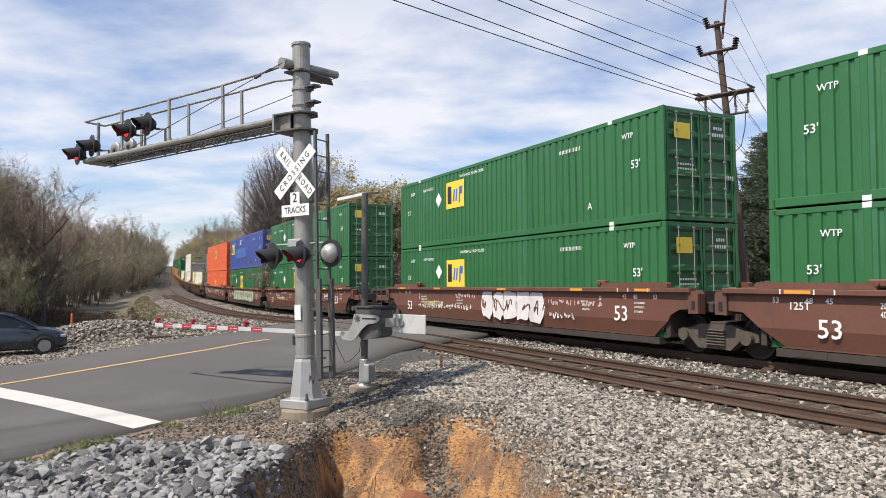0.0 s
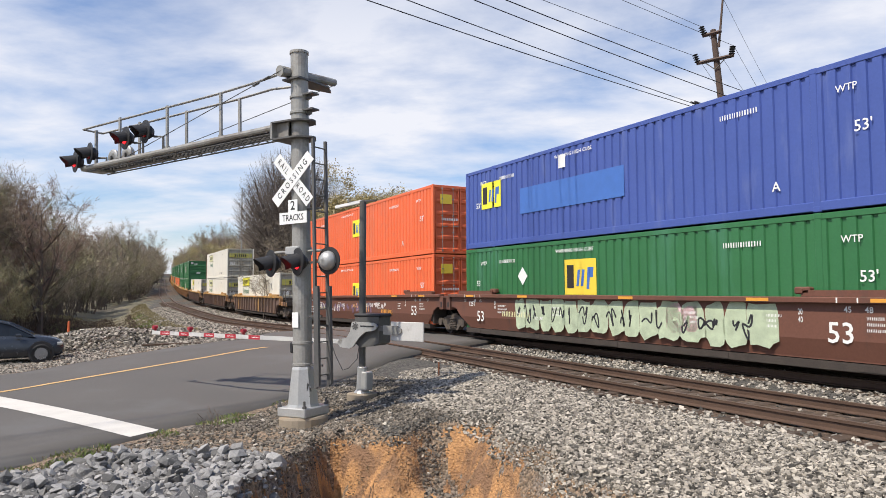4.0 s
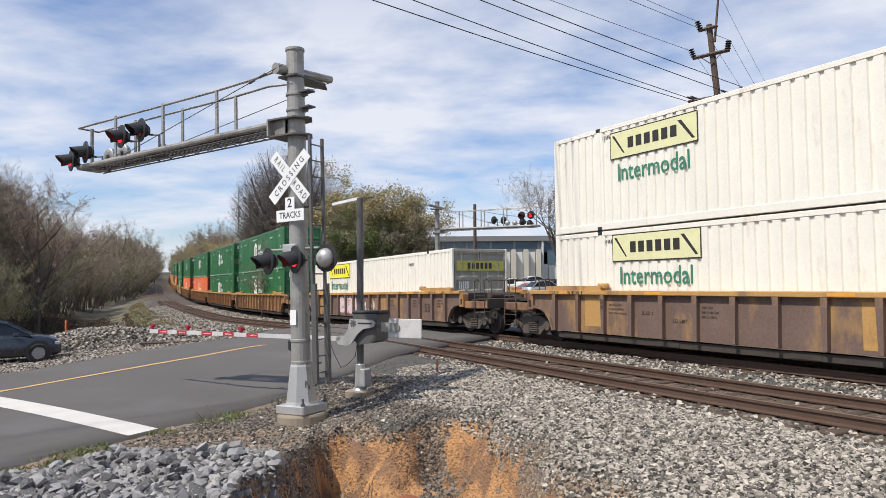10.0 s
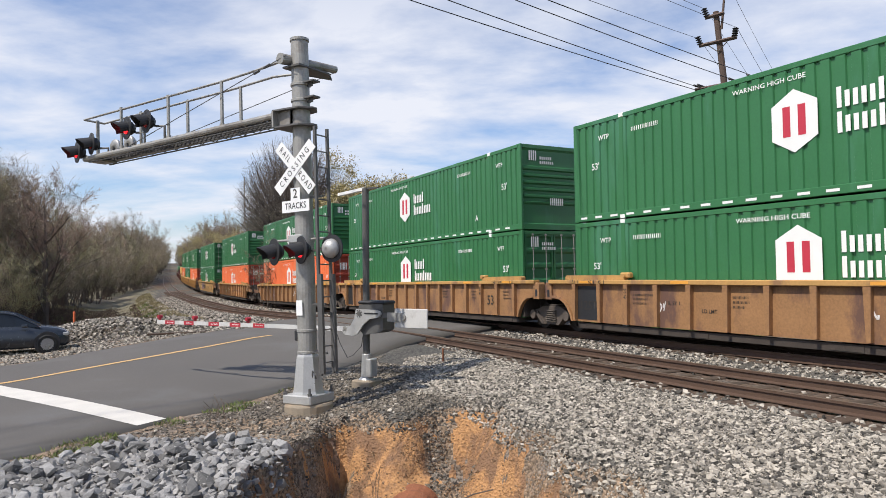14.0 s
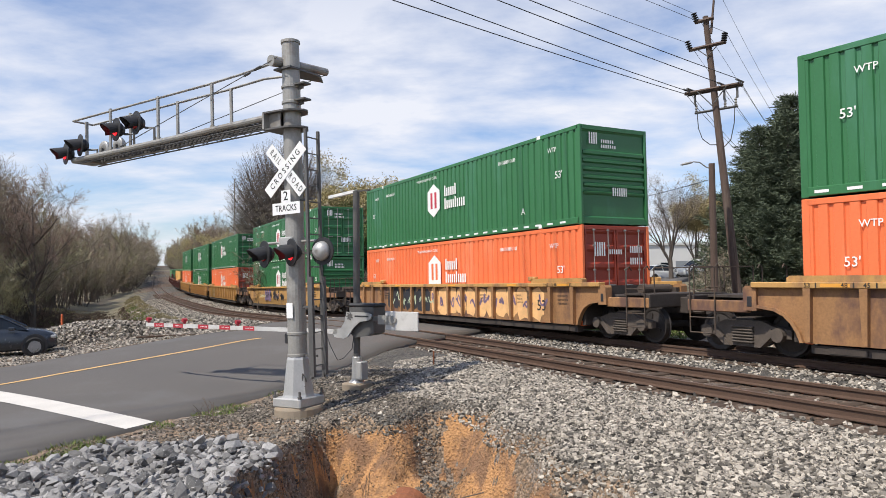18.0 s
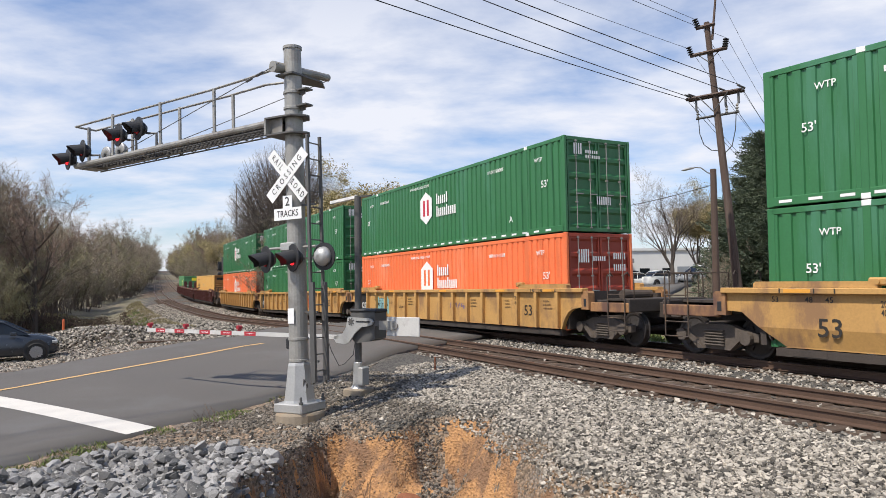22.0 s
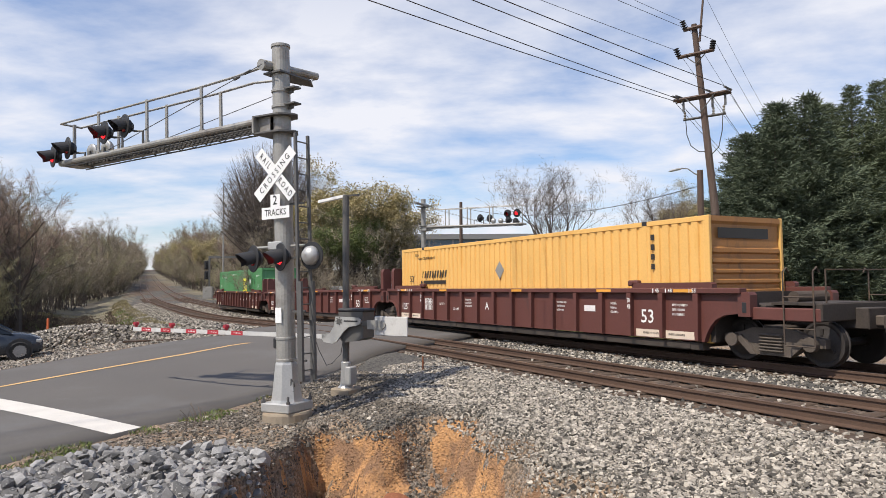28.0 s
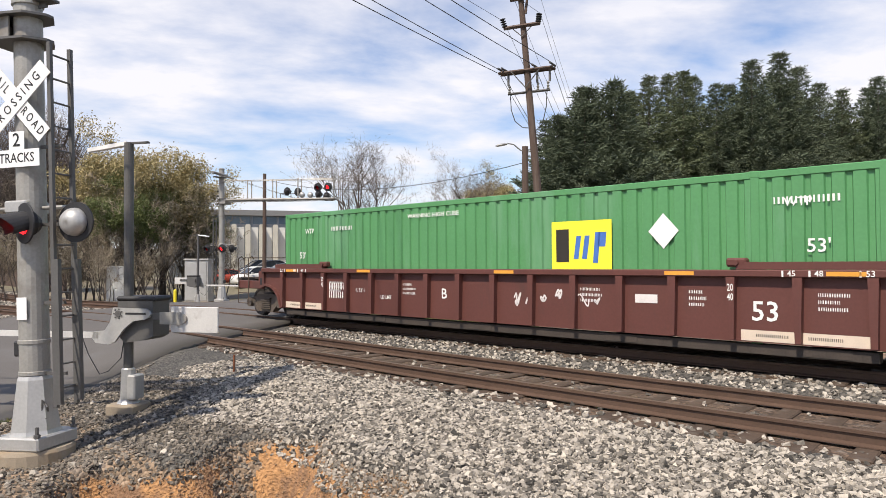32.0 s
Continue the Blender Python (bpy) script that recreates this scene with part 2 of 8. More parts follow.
M["orange_paint"] = material("orange_paint", (0.78, 0.155, 0.055), 0.48, var=0.09, scale=0.8, grain=20, bump=0.04, second=(0.66, 0.17, 0.08), cover=0.16, cover_scale=0.8, streak=5)
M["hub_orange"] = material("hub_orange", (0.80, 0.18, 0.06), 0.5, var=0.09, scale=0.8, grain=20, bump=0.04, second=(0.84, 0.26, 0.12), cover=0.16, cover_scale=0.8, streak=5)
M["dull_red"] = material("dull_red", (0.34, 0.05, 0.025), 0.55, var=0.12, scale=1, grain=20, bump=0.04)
M["blue_paint"] = material("blue_paint", (0.06, 0.10, 0.34), 0.45, var=0.10, scale=0.8, grain=20, bump=0.04, second=(0.10, 0.14, 0.36), cover=0.15, streak=5)
M["school_yellow"] = material("school_yellow", (0.76, 0.44, 0.13), 0.48, var=0.08, scale=0.8, grain=20, bump=0.04, second=(0.70, 0.36, 0.08), cover=0.1, streak=5)
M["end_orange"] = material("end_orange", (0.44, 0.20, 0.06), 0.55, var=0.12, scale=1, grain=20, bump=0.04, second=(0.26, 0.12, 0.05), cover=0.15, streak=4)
M["logo_yellow"] = material("logo_yellow", (0.85, 0.62, 0.06), 0.5, var=0.06, bump=0.0)
M["logo_lemon"] = material("logo_lemon", (0.88, 0.80, 0.05), 0.5, var=0.06, bump=0.0)
M["logo_faded"] = material("logo_faded", (0.72, 0.70, 0.40), 0.55, var=0.1, scale=3, bump=0.0)
M["logo_dark"] = material("logo_dark", (0.03, 0.025, 0.02), 0.5, var=0.06, bump=0.0)
M["logo_blue"] = material("logo_blue", (0.06, 0.16, 0.48), 0.5, var=0.12, scale=3, bump=0.0)
M["logo_white"] = material("logo_white", (0.80, 0.80, 0.77), 0.5, var=0.06, scale=3, bump=0.0)
M["logo_red"] = material("logo_red", (0.50, 0.035, 0.06), 0.5, var=0.1, bump=0.0)
M["logo_green"] = material("logo_green", (0.045, 0.20, 0.12), 0.5, var=0.1, bump=0.0)
M["car_brown"] = material("car_brown", (0.150, 0.062, 0.040), 0.62, var=0.14, scale=1.0, grain=20, bump=0.08, second=(0.10, 0.052, 0.04), cover=0.2, cover_scale=1.0, streak=3)
M["car_maroon"] = material("car_maroon", (0.112, 0.038, 0.030), 0.58, var=0.12, scale=1.0, grain=20, bump=0.08, second=(0.085, 0.036, 0.030), cover=0.15, cover_scale=1.0, streak=3)
M["car_yellow"] = material("car_yellow", (0.47, 0.265, 0.085), 0.6, var=0.14, scale=1.2, grain=20, bump=0.08, second=(0.27, 0.15, 0.07), cover=0.26, cover_scale=1.2, streak=2)
M["car_rusty"] = material("car_rusty", (0.30, 0.155, 0.065), 0.75, var=0.25, scale=1.6, grain=20, bump=0.12, second=(0.13, 0.068, 0.048), cover=0.32, cover_scale=0.9, streak=2)
M["car_weathered"] = material("car_weathered", (0.155, 0.10, 0.078), 0.75, var=0.25, scale=1.6, grain=20, bump=0.12, second=(0.36, 0.21, 0.08), cover=0.25, cover_scale=0.7, streak=2)
M["grime"] = material("grime", (0.075, 0.055, 0.042), 0.8, metal=0.1, var=0.3, scale=3, grain=30, bump=0.2, second=(0.14, 0.09, 0.05), cover=0.2, cover_scale=2)
M["underframe"] = material("underframe", (0.050, 0.039, 0.032), 0.8, var=0.3, scale=4, grain=30, bump=0.2)
M["bogie_steel"] = material("bogie_steel", (0.105, 0.084, 0.068), 0.75, metal=0.2, var=0.3, scale=6, grain=40, bump=0.2)
M["wheel_steel"] = material("wheel_steel", (0.05, 0.043, 0.04), 0.6, metal=0.4, var=0.3, scale=6, grain=40, bump=0.1)
M["marker_orange"] = material("marker_orange", (0.72, 0.33, 0.05), 0.5, var=0.08, bump=0.0)
M["spray_white"] = material("spray_white", (0.72, 0.68, 0.66), 0.6, var=0.15, scale=5, bump=0.0)
M["stencil_cream"] = material("stencil_cream", (0.66, 0.55, 0.44), 0.6, var=0.12, scale=5, bump=0.0)
M["spray_pink"] = material("spray_pink", (0.72, 0.50, 0.50), 0.6, var=0.2, scale=5, bump=0.0)
M["spray_black"] = material("spray_black", (0.03, 0.03, 0.035), 0.6, var=0.2, scale=5, bump=0.0)
M["spray_teal"] = material("spray_teal", (0.20, 0.38, 0.38), 0.6, var=0.2, scale=5, bump=0.0)
M["spray_violet"] = material("spray_violet", (0.20, 0.14, 0.22), 0.6, var=0.3, scale=5, bump=0.0)
M["spray_peach"] = material("spray_peach", (0.80, 0.46, 0.20), 0.6, var=0.2, scale=5, bump=0.0)
M["spray_mint"] = material("spray_mint", (0.45, 0.52, 0.36), 0.6, var=0.3, scale=5, bump=0.0)
M["bark"] = material("bark", (0.105, 0.085, 0.07), 0.95, var=0.25, scale=3, grain=20, bump=0.3)
M["twig"] = material("twig", (0.27, 0.225, 0.165), 0.95, var=0.2, scale=1, grain=10, bump=0.0, objvar=0.3)
M["twig_olive"] = material("twig_olive", (0.25, 0.23, 0.13), 0.95, var=0.2, scale=1, grain=10, bump=0.0, objvar=0.3)
M["twig_red"] = material("twig_red", (0.255, 0.175, 0.135), 0.95, var=0.2, scale=1, grain=10, bump=0.0, objvar=0.3)
M["twig_grey"] = material("twig_grey", (0.17, 0.14, 0.12), 0.95, var=0.2, scale=1, grain=10, bump=0.0, objvar=0.25)
M["bud"] = material("bud", (0.36, 0.30, 0.15), 0.9, var=0.2, scale=1, grain=10, bump=0.0, island=0.35)
M["leaf"] = material("leaf", (0.115, 0.14, 0.045), 0.85, var=0.25, scale=0.6, grain=10, bump=0.0, island=0.4)
M["needle"] = material("needle", (0.080, 0.102, 0.060), 0.85, var=0.3, scale=0.6, grain=10, bump=0.0, island=0.22, objvar=0.0)
M["cedar"] = material("cedar", (0.098, 0.120, 0.062), 0.85, var=0.3, scale=0.6, grain=10, bump=0.0, island=0.22)
M["scrub"] = material("scrub", (0.12, 0.088, 0.065), 0.95, var=0.3, scale=0.6, grain=8, bump=0.0, island=0.45)
M["grass"] = material("grass", (0.14, 0.185, 0.05), 0.9, var=0.25, scale=0.8, grain=10, bump=0.0, island=0.4)
M["dry_grass"] = material("dry_grass", (0.25, 0.21, 0.11), 0.9, var=0.25, scale=0.8, grain=10, bump=0.0, island=0.4)
M["ground_far"] = material("ground_far", (0.15, 0.132, 0.082), 0.95, var=0.35, scale=0.15, grain=3, bump=0.4, second=(0.20, 0.165, 0.115), cover=0.35, cover_scale=0.08, dist=0.1)
M["car_grey"] = material("car_grey", (0.055, 0.065, 0.08), 0.25, metal=0.5, var=0.05, bump=0.0)
M["glass_dark"] = material("glass_dark", (0.012, 0.015, 0.018), 0.06, var=0.05, bump=0.0)
M["tyre"] = material("tyre", (0.018, 0.018, 0.018), 0.85, var=0.1, bump=0.1)
M["alloy"] = material("alloy", (0.33, 0.33, 0.34), 0.3, metal=0.8, var=0.05, bump=0.0)
M["building_white"] = material("building_white", (0.62, 0.62, 0.60), 0.6, var=0.06, scale=1, bump=0.05)
M["building_grey"] = material("building_grey", (0.23, 0.25, 0.27), 0.6, var=0.06, scale=1, bump=0.05)
M["roof_grey"] = material("roof_grey", (0.20, 0.20, 0.195), 0.7, var=0.1, scale=1, bump=0.05)
M["glass_blue"] = material("glass_blue", (0.10, 0.145, 0.19), 0.15, var=0.1, scale=0.4, bump=0.0)
M["tank_cream"] = material("tank_cream", (0.55, 0.52, 0.44), 0.5, var=0.08, scale=1, bump=0.05, second=(0.42, 0.38, 0.3), cover=0.1, streak=6)
M["pipe_rust"] = material("pipe_rust", (0.23, 0.085, 0.04), 0.85, var=0.3, scale=8, grain=40, bump=0.4)
M["post_orange"] = material("post_orange", (0.60, 0.13, 0.04), 0.6, var=0.1, bump=0.05)
M["bollard_yellow"] = material("bollard_yellow", (0.75, 0.62, 0.03), 0.5, var=0.06, bump=0.0)

# ---------- mesh helpers ----------
class Mesh:
    """Collects vertices and faces of one mesh."""

    def __init__(self):
        self.v, self.f = [], []

    def add(self, verts, faces):
        k = len(self.v)
        self.v += [tuple(p) for p in verts]
        self.f += [tuple(i + k for i in f) for f in faces]
        return self

    def box(self, x0, x1, y0, y1, z0, z1, m=None, b=0.0):
        """A box, with its edges cut by b."""
        if b <= 0:
            vs = [(x, y, z) for z in (z0, z1) for y in (y0, y1) for x in (x0, x1)]
            fs = [(0, 2, 3, 1), (4, 5, 7, 6), (0, 1, 5, 4), (2, 6, 7, 3), (0, 4, 6, 2), (1, 3, 7, 5)]
        else:
            b = min(b, (x1 - x0) * 0.45, (y1 - y0) * 0.45, (z1 - z0) * 0.45)
            vs, fs, idx = [], [], {}
            xs, ys, zs = (x0, x1), (y0, y1), (z0, z1)
            for i in (0, 1):
                for j in (0, 1):
                    for k in (0, 1):
                        sx, sy, sz = b * (1 - 2 * i), b * (1 - 2 * j), b * (1 - 2 * k)
                        idx[i, j, k] = len(vs)
                        vs += [(xs[i], ys[j] + sy, zs[k] + sz), (xs[i] + sx, ys[j], zs[k] + sz), (xs[i] + sx, ys[j] + sy, zs[k])]
            g = lambda i, j, k, a: idx[i, j, k] + a
            for i in (0, 1):
                q = [g(i, 0, 0, 0), g(i, 1, 0, 0), g(i, 1, 1, 0), g(i, 0, 1, 0)]; fs.append(q if i else q[::-1])
                q = [g(0, i, 0, 1), g(0, i, 1, 1), g(1, i, 1, 1), g(1, i, 0, 1)]; fs.append(q if i else q[::-1])
                q = [g(0, 0, i, 2), g(1, 0, i, 2), g(1, 1, i, 2), g(0, 1, i, 2)]; fs.append(q if i else q[::-1])
            for i in (0, 1):
                for j in (0, 1):
                    fs.append([g(i, j, 0, 0), g(i, j, 1, 0), g(i, j, 1, 1), g(i, j, 0, 1)][::1 if (i + j) % 2 else -1])
                    fs.append([g(i, 0, j, 0), g(i, 1, j, 0), g(i, 1, j, 2), g(i, 0, j, 2)][::-1 if (i + j) % 2 else 1])
                    fs.append([g(0, i, j, 1), g(1, i, j, 1), g(1, i, j, 2), g(0, i, j, 2)][::1 if (i + j) % 2 else -1])
                    for k in (0, 1):
                        t = [g(i, j, k, 0), g(i, j, k, 1), g(i, j, k, 2)]
                        fs.append(t if (i + j + k) % 2 else t[::-1])
        if m is not None:
            vs = [m @ Vector(p) for p in vs]
        return self.add(vs, fs)

    def tube(self, pts, radii, n=8, cap=True):
        """A round bar through the points."""
        pts = [Vector(p) for p in pts]
        if not hasattr(radii, "__len__"):
            radii = [radii] * len(pts)
        vs, fs, side = [], [], None
        for i, p in enumerate(pts):
            d = (pts[min(i + 1, len(pts) - 1)] - pts[max(i - 1, 0)]).normalized()
            if side is None:
                side = d.cross(Vector((0, 0, 1)) if abs(d.z) < 0.9 else Vector((1, 0, 0))).normalized()
            side = (side - d * side.dot(d)).normalized()
            up = d.cross(side)
            for k in range(n):
                a = 2 * math.pi * k / n
                vs.append(p + (side * math.cos(a) + up * math.sin(a)) * radii[i])
        for i in range(len(pts) - 1):
            for k in range(n):
                a, b = i * n + k, i * n + (k + 1) % n
                fs.append((a, b, b + n, a + n))
        if cap:
            fs.append(tuple(range(n))[::-1])
            fs.append(tuple(range((len(pts) - 1) * n, len(pts) * n)))
        return self.add(vs, fs)

    def prism(self, outline, y0, y1, m=None):
        """A flat outline of (x, z) points made thick from y0 to y1 (outline anticlockwise seen from -y)."""
        n = len(outline)
        vs = [(x, y0, z) for x, z in outline] + [(x, y1, z) for x, z in outline]
        fs = [tuple(range(n)), tuple(range(2 * n - 1, n - 1, -1))]
        fs += [(i, i + n, (i + 1) % n + n, (i + 1) % n) for i in range(n)]
        if m is not None:
            vs = [m @ Vector(p) for p in vs]
        return self.add(vs, fs)

    def lathe(self, prof, n=16, m=None):
        """Turns (radius, z) points round z."""
        vs, fs = [], []
        for r, z in prof:
            for k in range(n):
                a = 2 * math.pi * k / n
                vs.append((r * math.cos(a), r * math.sin(a), z))
        for i in range(len(prof) - 1):
            for k in range(n):
                a, b = i * n + k, i * n + (k + 1) % n
                fs.append((a, b, b + n, a + n))
        fs.append(tuple(range(n))[::-1])
        fs.append(tuple(range((len(prof) - 1) * n, len(prof) * n)))
        if m is not None:
            vs = [m @ Vector(p) for p in vs]
        return self.add(vs, fs)

    def data(self, name, mat, smooth=False):
        me = bpy.data.meshes.new(name)
        me.from_pydata(self.v, [], self.f)
        me.materials.append(mat)
        if smooth:
            me.shade_smooth()
        me.update()
        return me


def part(name, mesh, mat, parent=None, label="", smooth=False, at=None):
    """One mesh object under a thing or a part. mesh: a Mesh or finished mesh data."""
    me = mesh.data(name, mat, smooth) if isinstance(mesh, Mesh) else mesh
    ob = new(name, me)
    if parent is not None:
        ob.parent = parent
    if at is not None:
        ob.matrix_basis = at
    if label:
        tagged(ob, label=label)
    return ob


def thing(name, label, category, group="", at=None, kind=""):
    ob = new(name)
    ob.empty_display_size = 0.2
    tagged(ob, label, category, group, kind)
    if at is not None:
        ob.matrix_basis = at
    return ob


TEXTS = {}


def letters(text, size, mat, squeeze=1.0):
    """Flat lettering in the plane y = 0, read from -y, centred, as mesh data."""
    key = (text, size, mat.name, squeeze)
    if key not in TEXTS:
        cu = bpy.data.curves.new("lettering", 'FONT')
        cu.body, cu.size, cu.align_x, cu.align_y = text, size, 'CENTER', 'CENTER'
        cu.resolution_u = 2
        cu.offset = size * 0.010
        tmp = bpy.data.objects.new("lettering", cu)
        me = bpy.data.meshes.new_from_object(tmp)
        me.transform(Matrix.Diagonal((squeeze, 1, 1, 1)))
        me.transform(pose(0, 0, 0, 90))
        me.materials.clear()
        me.materials.append(mat)
        bpy.data.objects.remove(tmp)
        TEXTS[key] = me
    return TEXTS[key]


def poly(mesh, pts, y):
    """A flat face of (x, z) points at y, seen from -y."""
    mesh.add([(x, y, z) for x, z in pts], [tuple(range(len(pts)))])


def smooth01(a, b, x):
    t = min(1.0, max(0.0, (x - a) / (b - a)))
    return t * t * (3 - 2 * t)


# ---------- the line of the track ----------
HEAD_S = [-15, 5, 20, 35, 50, 70, 100, 160, 400]
HEAD_A = [37.97, 25.23, 29.43, 29.05, 24.95, 25.6, 23.3, 21.9, 21.6]
RISE_S = [0, 20, 40, 60, 90, 130, 250, 420, 700]
RISE_Z = [0.19, -0.01, -0.43, -0.55, -0.5, -0.1, 1.9, 5.8, 13.0]
SPACING = 4.33
STEP = 0.5
LINE_S = np.arange(-420, 720, STEP)
_h = np.radians(np.interp(LINE_S, HEAD_S, HEAD_A))
_k = np.ones(13) / 13
_h = np.convolve(np.pad(_h, 6, mode="edge"), _k, mode="valid")
LINE_H = _h
_x, _y = np.cumsum(-np.sin(_h)) * STEP, np.cumsum(np.cos(_h)) * STEP
_i = int(np.searchsorted(LINE_S, 0))
LINE_X, LINE_Y = _x - _x[_i] + 8.1, _y - _y[_i] + 15.0
LINE_Z = np.interp(LINE_S, RISE_S, RISE_Z)
LINE_Z = np.convolve(np.pad(LINE_Z, 10, mode="edge"), np.ones(21) / 21, mode="valid")


def on_line(s, side=0.0):
    """Place on the far track's centre at s, side metres towards the near track: x, y, rail height, heading."""
    x, y = np.interp(s, LINE_S, LINE_X), np.interp(s, LINE_S, LINE_Y)
    z, h = np.interp(s, LINE_S, LINE_Z), np.interp(s, LINE_S, LINE_H)
    return float(x - math.cos(h) * side), float(y - math.sin(h) * side), float(z), float(h)


def line_near(X, Y):
    """Arrays: s and side of the nearest point of the far track's centre line."""
    k = np.arange(0, len(LINE_S), 4)
    lx, ly, lh = LINE_X[k], LINE_Y[k], LINE_H[k]
    X, Y = np.asarray(X, float), np.asarray(Y, float)
    best = np.empty(X.shape, int)
    flat = np.stack([X.ravel(), Y.ravel()], 1)
    for a in range(0, len(flat), 4000):
        d = (flat[a:a + 4000, 0, None] - lx) ** 2 + (flat[a:a + 4000, 1, None] - ly) ** 2
        best.ravel()[a:a + 4000] = np.argmin(d, 1)
    hx, hy = -np.sin(lh[best]), np.cos(lh[best])
    dx, dy = X - lx[best], Y - ly[best]
    s = LINE_S[k][best] + dx * hx + dy * hy
    side = -(dx * np.cos(lh[best]) + dy * np.sin(lh[best]))
    return s, side


# ---------- ground heights ----------
ROAD_D = Vector((0.48, 0.877, 0)).normalized()
ROAD_N = Vector((0.877, -0.48, 0)).normalized()     # towards the camera's side
ROAD_NEAR, ROAD_FAR, ROAD_MID = -10.55, -21.6, -17.3


def sstep(a, b, x):
    t = np.clip((x - a) / (b - a), 0, 1)
    return t * t * (3 - 2 * t)


def ripple(X, Y, k):
    return np.sin(X * 2.3 * k + 1.3 * np.sin(Y * 1.7 * k)) * np.sin(Y * 2.9 * k + 1.1 * np.sin(X * 2.1 * k + 2))


def pit(X, Y):
    """0 to 1: how deep inside the washed-out hollow."""
    back = 12.36 + 0.18 * np.sin(X * 2.1 + 0.6) + 0.12 * np.sin(X * 4.7 + 2.0)
    edge_r = 0.75 + 0.30 * (12 - Y) + 0.15 * np.sin(Y * 3.3)
    edge_l = -2.20 - 0.12 * (12 - Y) + 0.10 * np.sin(Y * 4)
    a = sstep(0, 0.95, back - Y) * 0.8 + 0.2 * sstep(0.7, 2.2, back - Y)
    a = a * sstep(0, 1.0, edge_r - X + 0.3) * sstep(0, 0.40, X - edge_l)
    # a gully worn down its face
    a = a + 0.55 * np.exp(-((X + 1.80 + 0.06 * np.sin(Y * 5)) / 0.17) ** 2) * sstep(0.0, 0.35, back - 0.05 - Y)
    return np.clip(a + 0.09 * ripple(X, Y, 1.9) * sstep(0.05, 0.5, a) + 0.035 * ripple(X + 3, Y, 5.0) * sstep(0.05, 0.5, a), 0, 1.55)


def camber(X, Y, d):
    """The road climbs to the crossing with its far side higher than its near side, and the verge beyond goes with it."""
    r = -(X * ROAD_N.x + Y * ROAD_N.y)
    climb = np.interp(d, [5, 7.3, 8, 8.75, 9.5, 10.5, 11.5, 13.2, 14.6, 15.8, 19, 28], [0, .03, .08, .17, .22, .28, .25, .19, .14, .09, .11, .06])
    return climb * np.clip((r - 10.7) / 7.2, 0, 1.5) * (1 - sstep(26, 36, r))


def bare_clay(x):
    """Above 0 where the clay of the bank lies bare, below 0 where gravel covers it."""
    return np.interp(x, [-3.1, -2.75, -2.45, -2.2, -1.85, -1.55, -0.5, -0.3, 0.15, 0.38, 1.0, 1.3], [-.7, .2, .05, -.5, -.2, .9, .7, -.5, -.5, .8, .8, -.6])


def ground_z(X, Y):
    X, Y = np.asarray(X, float), np.asarray(Y, float)
    s, d = line_near(X, Y)
    rail = np.interp(s, LINE_S, LINE_Z)
    bed = rail - 0.205
    near = bed - 0.13 * np.clip(d - 6.3, 0, 4.2) - 0.02 * np.clip(d - 10.5, 0, 30)
    far = bed - 0.12 * np.clip(-2.3 - d, 0, 2.2) - 0.01 * np.clip(-4.5 - d, 0, 40)
    z = np.where(d > 2, near, far)
    # ditch beside the far stretch of line
    gap = sstep(38, 52, s) * (sstep(8.0, 11.0, d) * (1 - sstep(13, 18, d)))
    z = z - 1.0 * gap
    z = z - 1.35 * pit(X, Y)
    # the lot beyond the tracks lies higher
    z = z + (1.5 * sstep(13, 32, -d) + 1.1 * sstep(26, 42, -d)) * (1 - sstep(58, 80, s))
    z = z + camber(X, Y, d)
    # uneven verge
    z = z + 0.035 * ripple(X, Y, 1.1) * sstep(8.5, 10, d) * (1 - sstep(20, 30, d))
    # road bed
    r = X * ROAD_N.x + Y * ROAD_N.y
    on = sstep(ROAD_FAR, ROAD_FAR + 0.35, r) * (1 - sstep(ROAD_NEAR - 0.35, ROAD_NEAR, r))
    z = z - 0.30 * on
    return z


def gz(x, y):
    return float(ground_z(np.array([x]), np.array([y]))[0])


def road_z(X, Y):
    """Road surface: flush with the rails at the crossing, falling away on both sides."""
    s, d = line_near(X, Y)
    rail = np.interp(s, LINE_S, LINE_Z)
    flat = rail - 0.02
    down = rail - 0.16 - 0.13 * np.clip(d - 6.3, 0, 4.2) - 0.02 * np.clip(d - 10.5, 0, 60)
    w = sstep(5.6, 8.2, d)
    z = flat * (1 - w) + down * w
    w2 = sstep(2.2, 6.0, -d)
    z = z * (1 - w2) + (rail - 0.20 - 0.01 * np.clip(-d - 4.5, 0, 60) + (1.5 * sstep(13, 32, -d) + 1.1 * sstep(26, 42, -d)) * (1 - sstep(58, 80, s))) * w2
    return z + camber(X, Y, d)

# ---------- ground, road, track ----------
def grid_sheet(name, xs, ys, mat, label, skip=None, drop=0.0):
    X, Y = np.meshgrid(xs, ys)
    Z = ground_z(X, Y) - drop
    nx = len(xs)
    verts = np.stack([X.ravel(), Y.ravel(), Z.ravel()], 1).tolist()
    faces = []
    for j in range(len(ys) - 1):
        for i in range(nx - 1):
            if skip is not None and skip((xs[i] + xs[i + 1]) / 2, (ys[j] + ys[j + 1]) / 2):
                continue
            a = j * nx + i
            faces.append((a, a + 1, a + 1 + nx, a + nx))
    me = bpy.data.meshes.new(name)
    me.from_pydata(verts, [], faces)
    me.materials.append(mat)
    me.shade_smooth()
    return new(name, me)


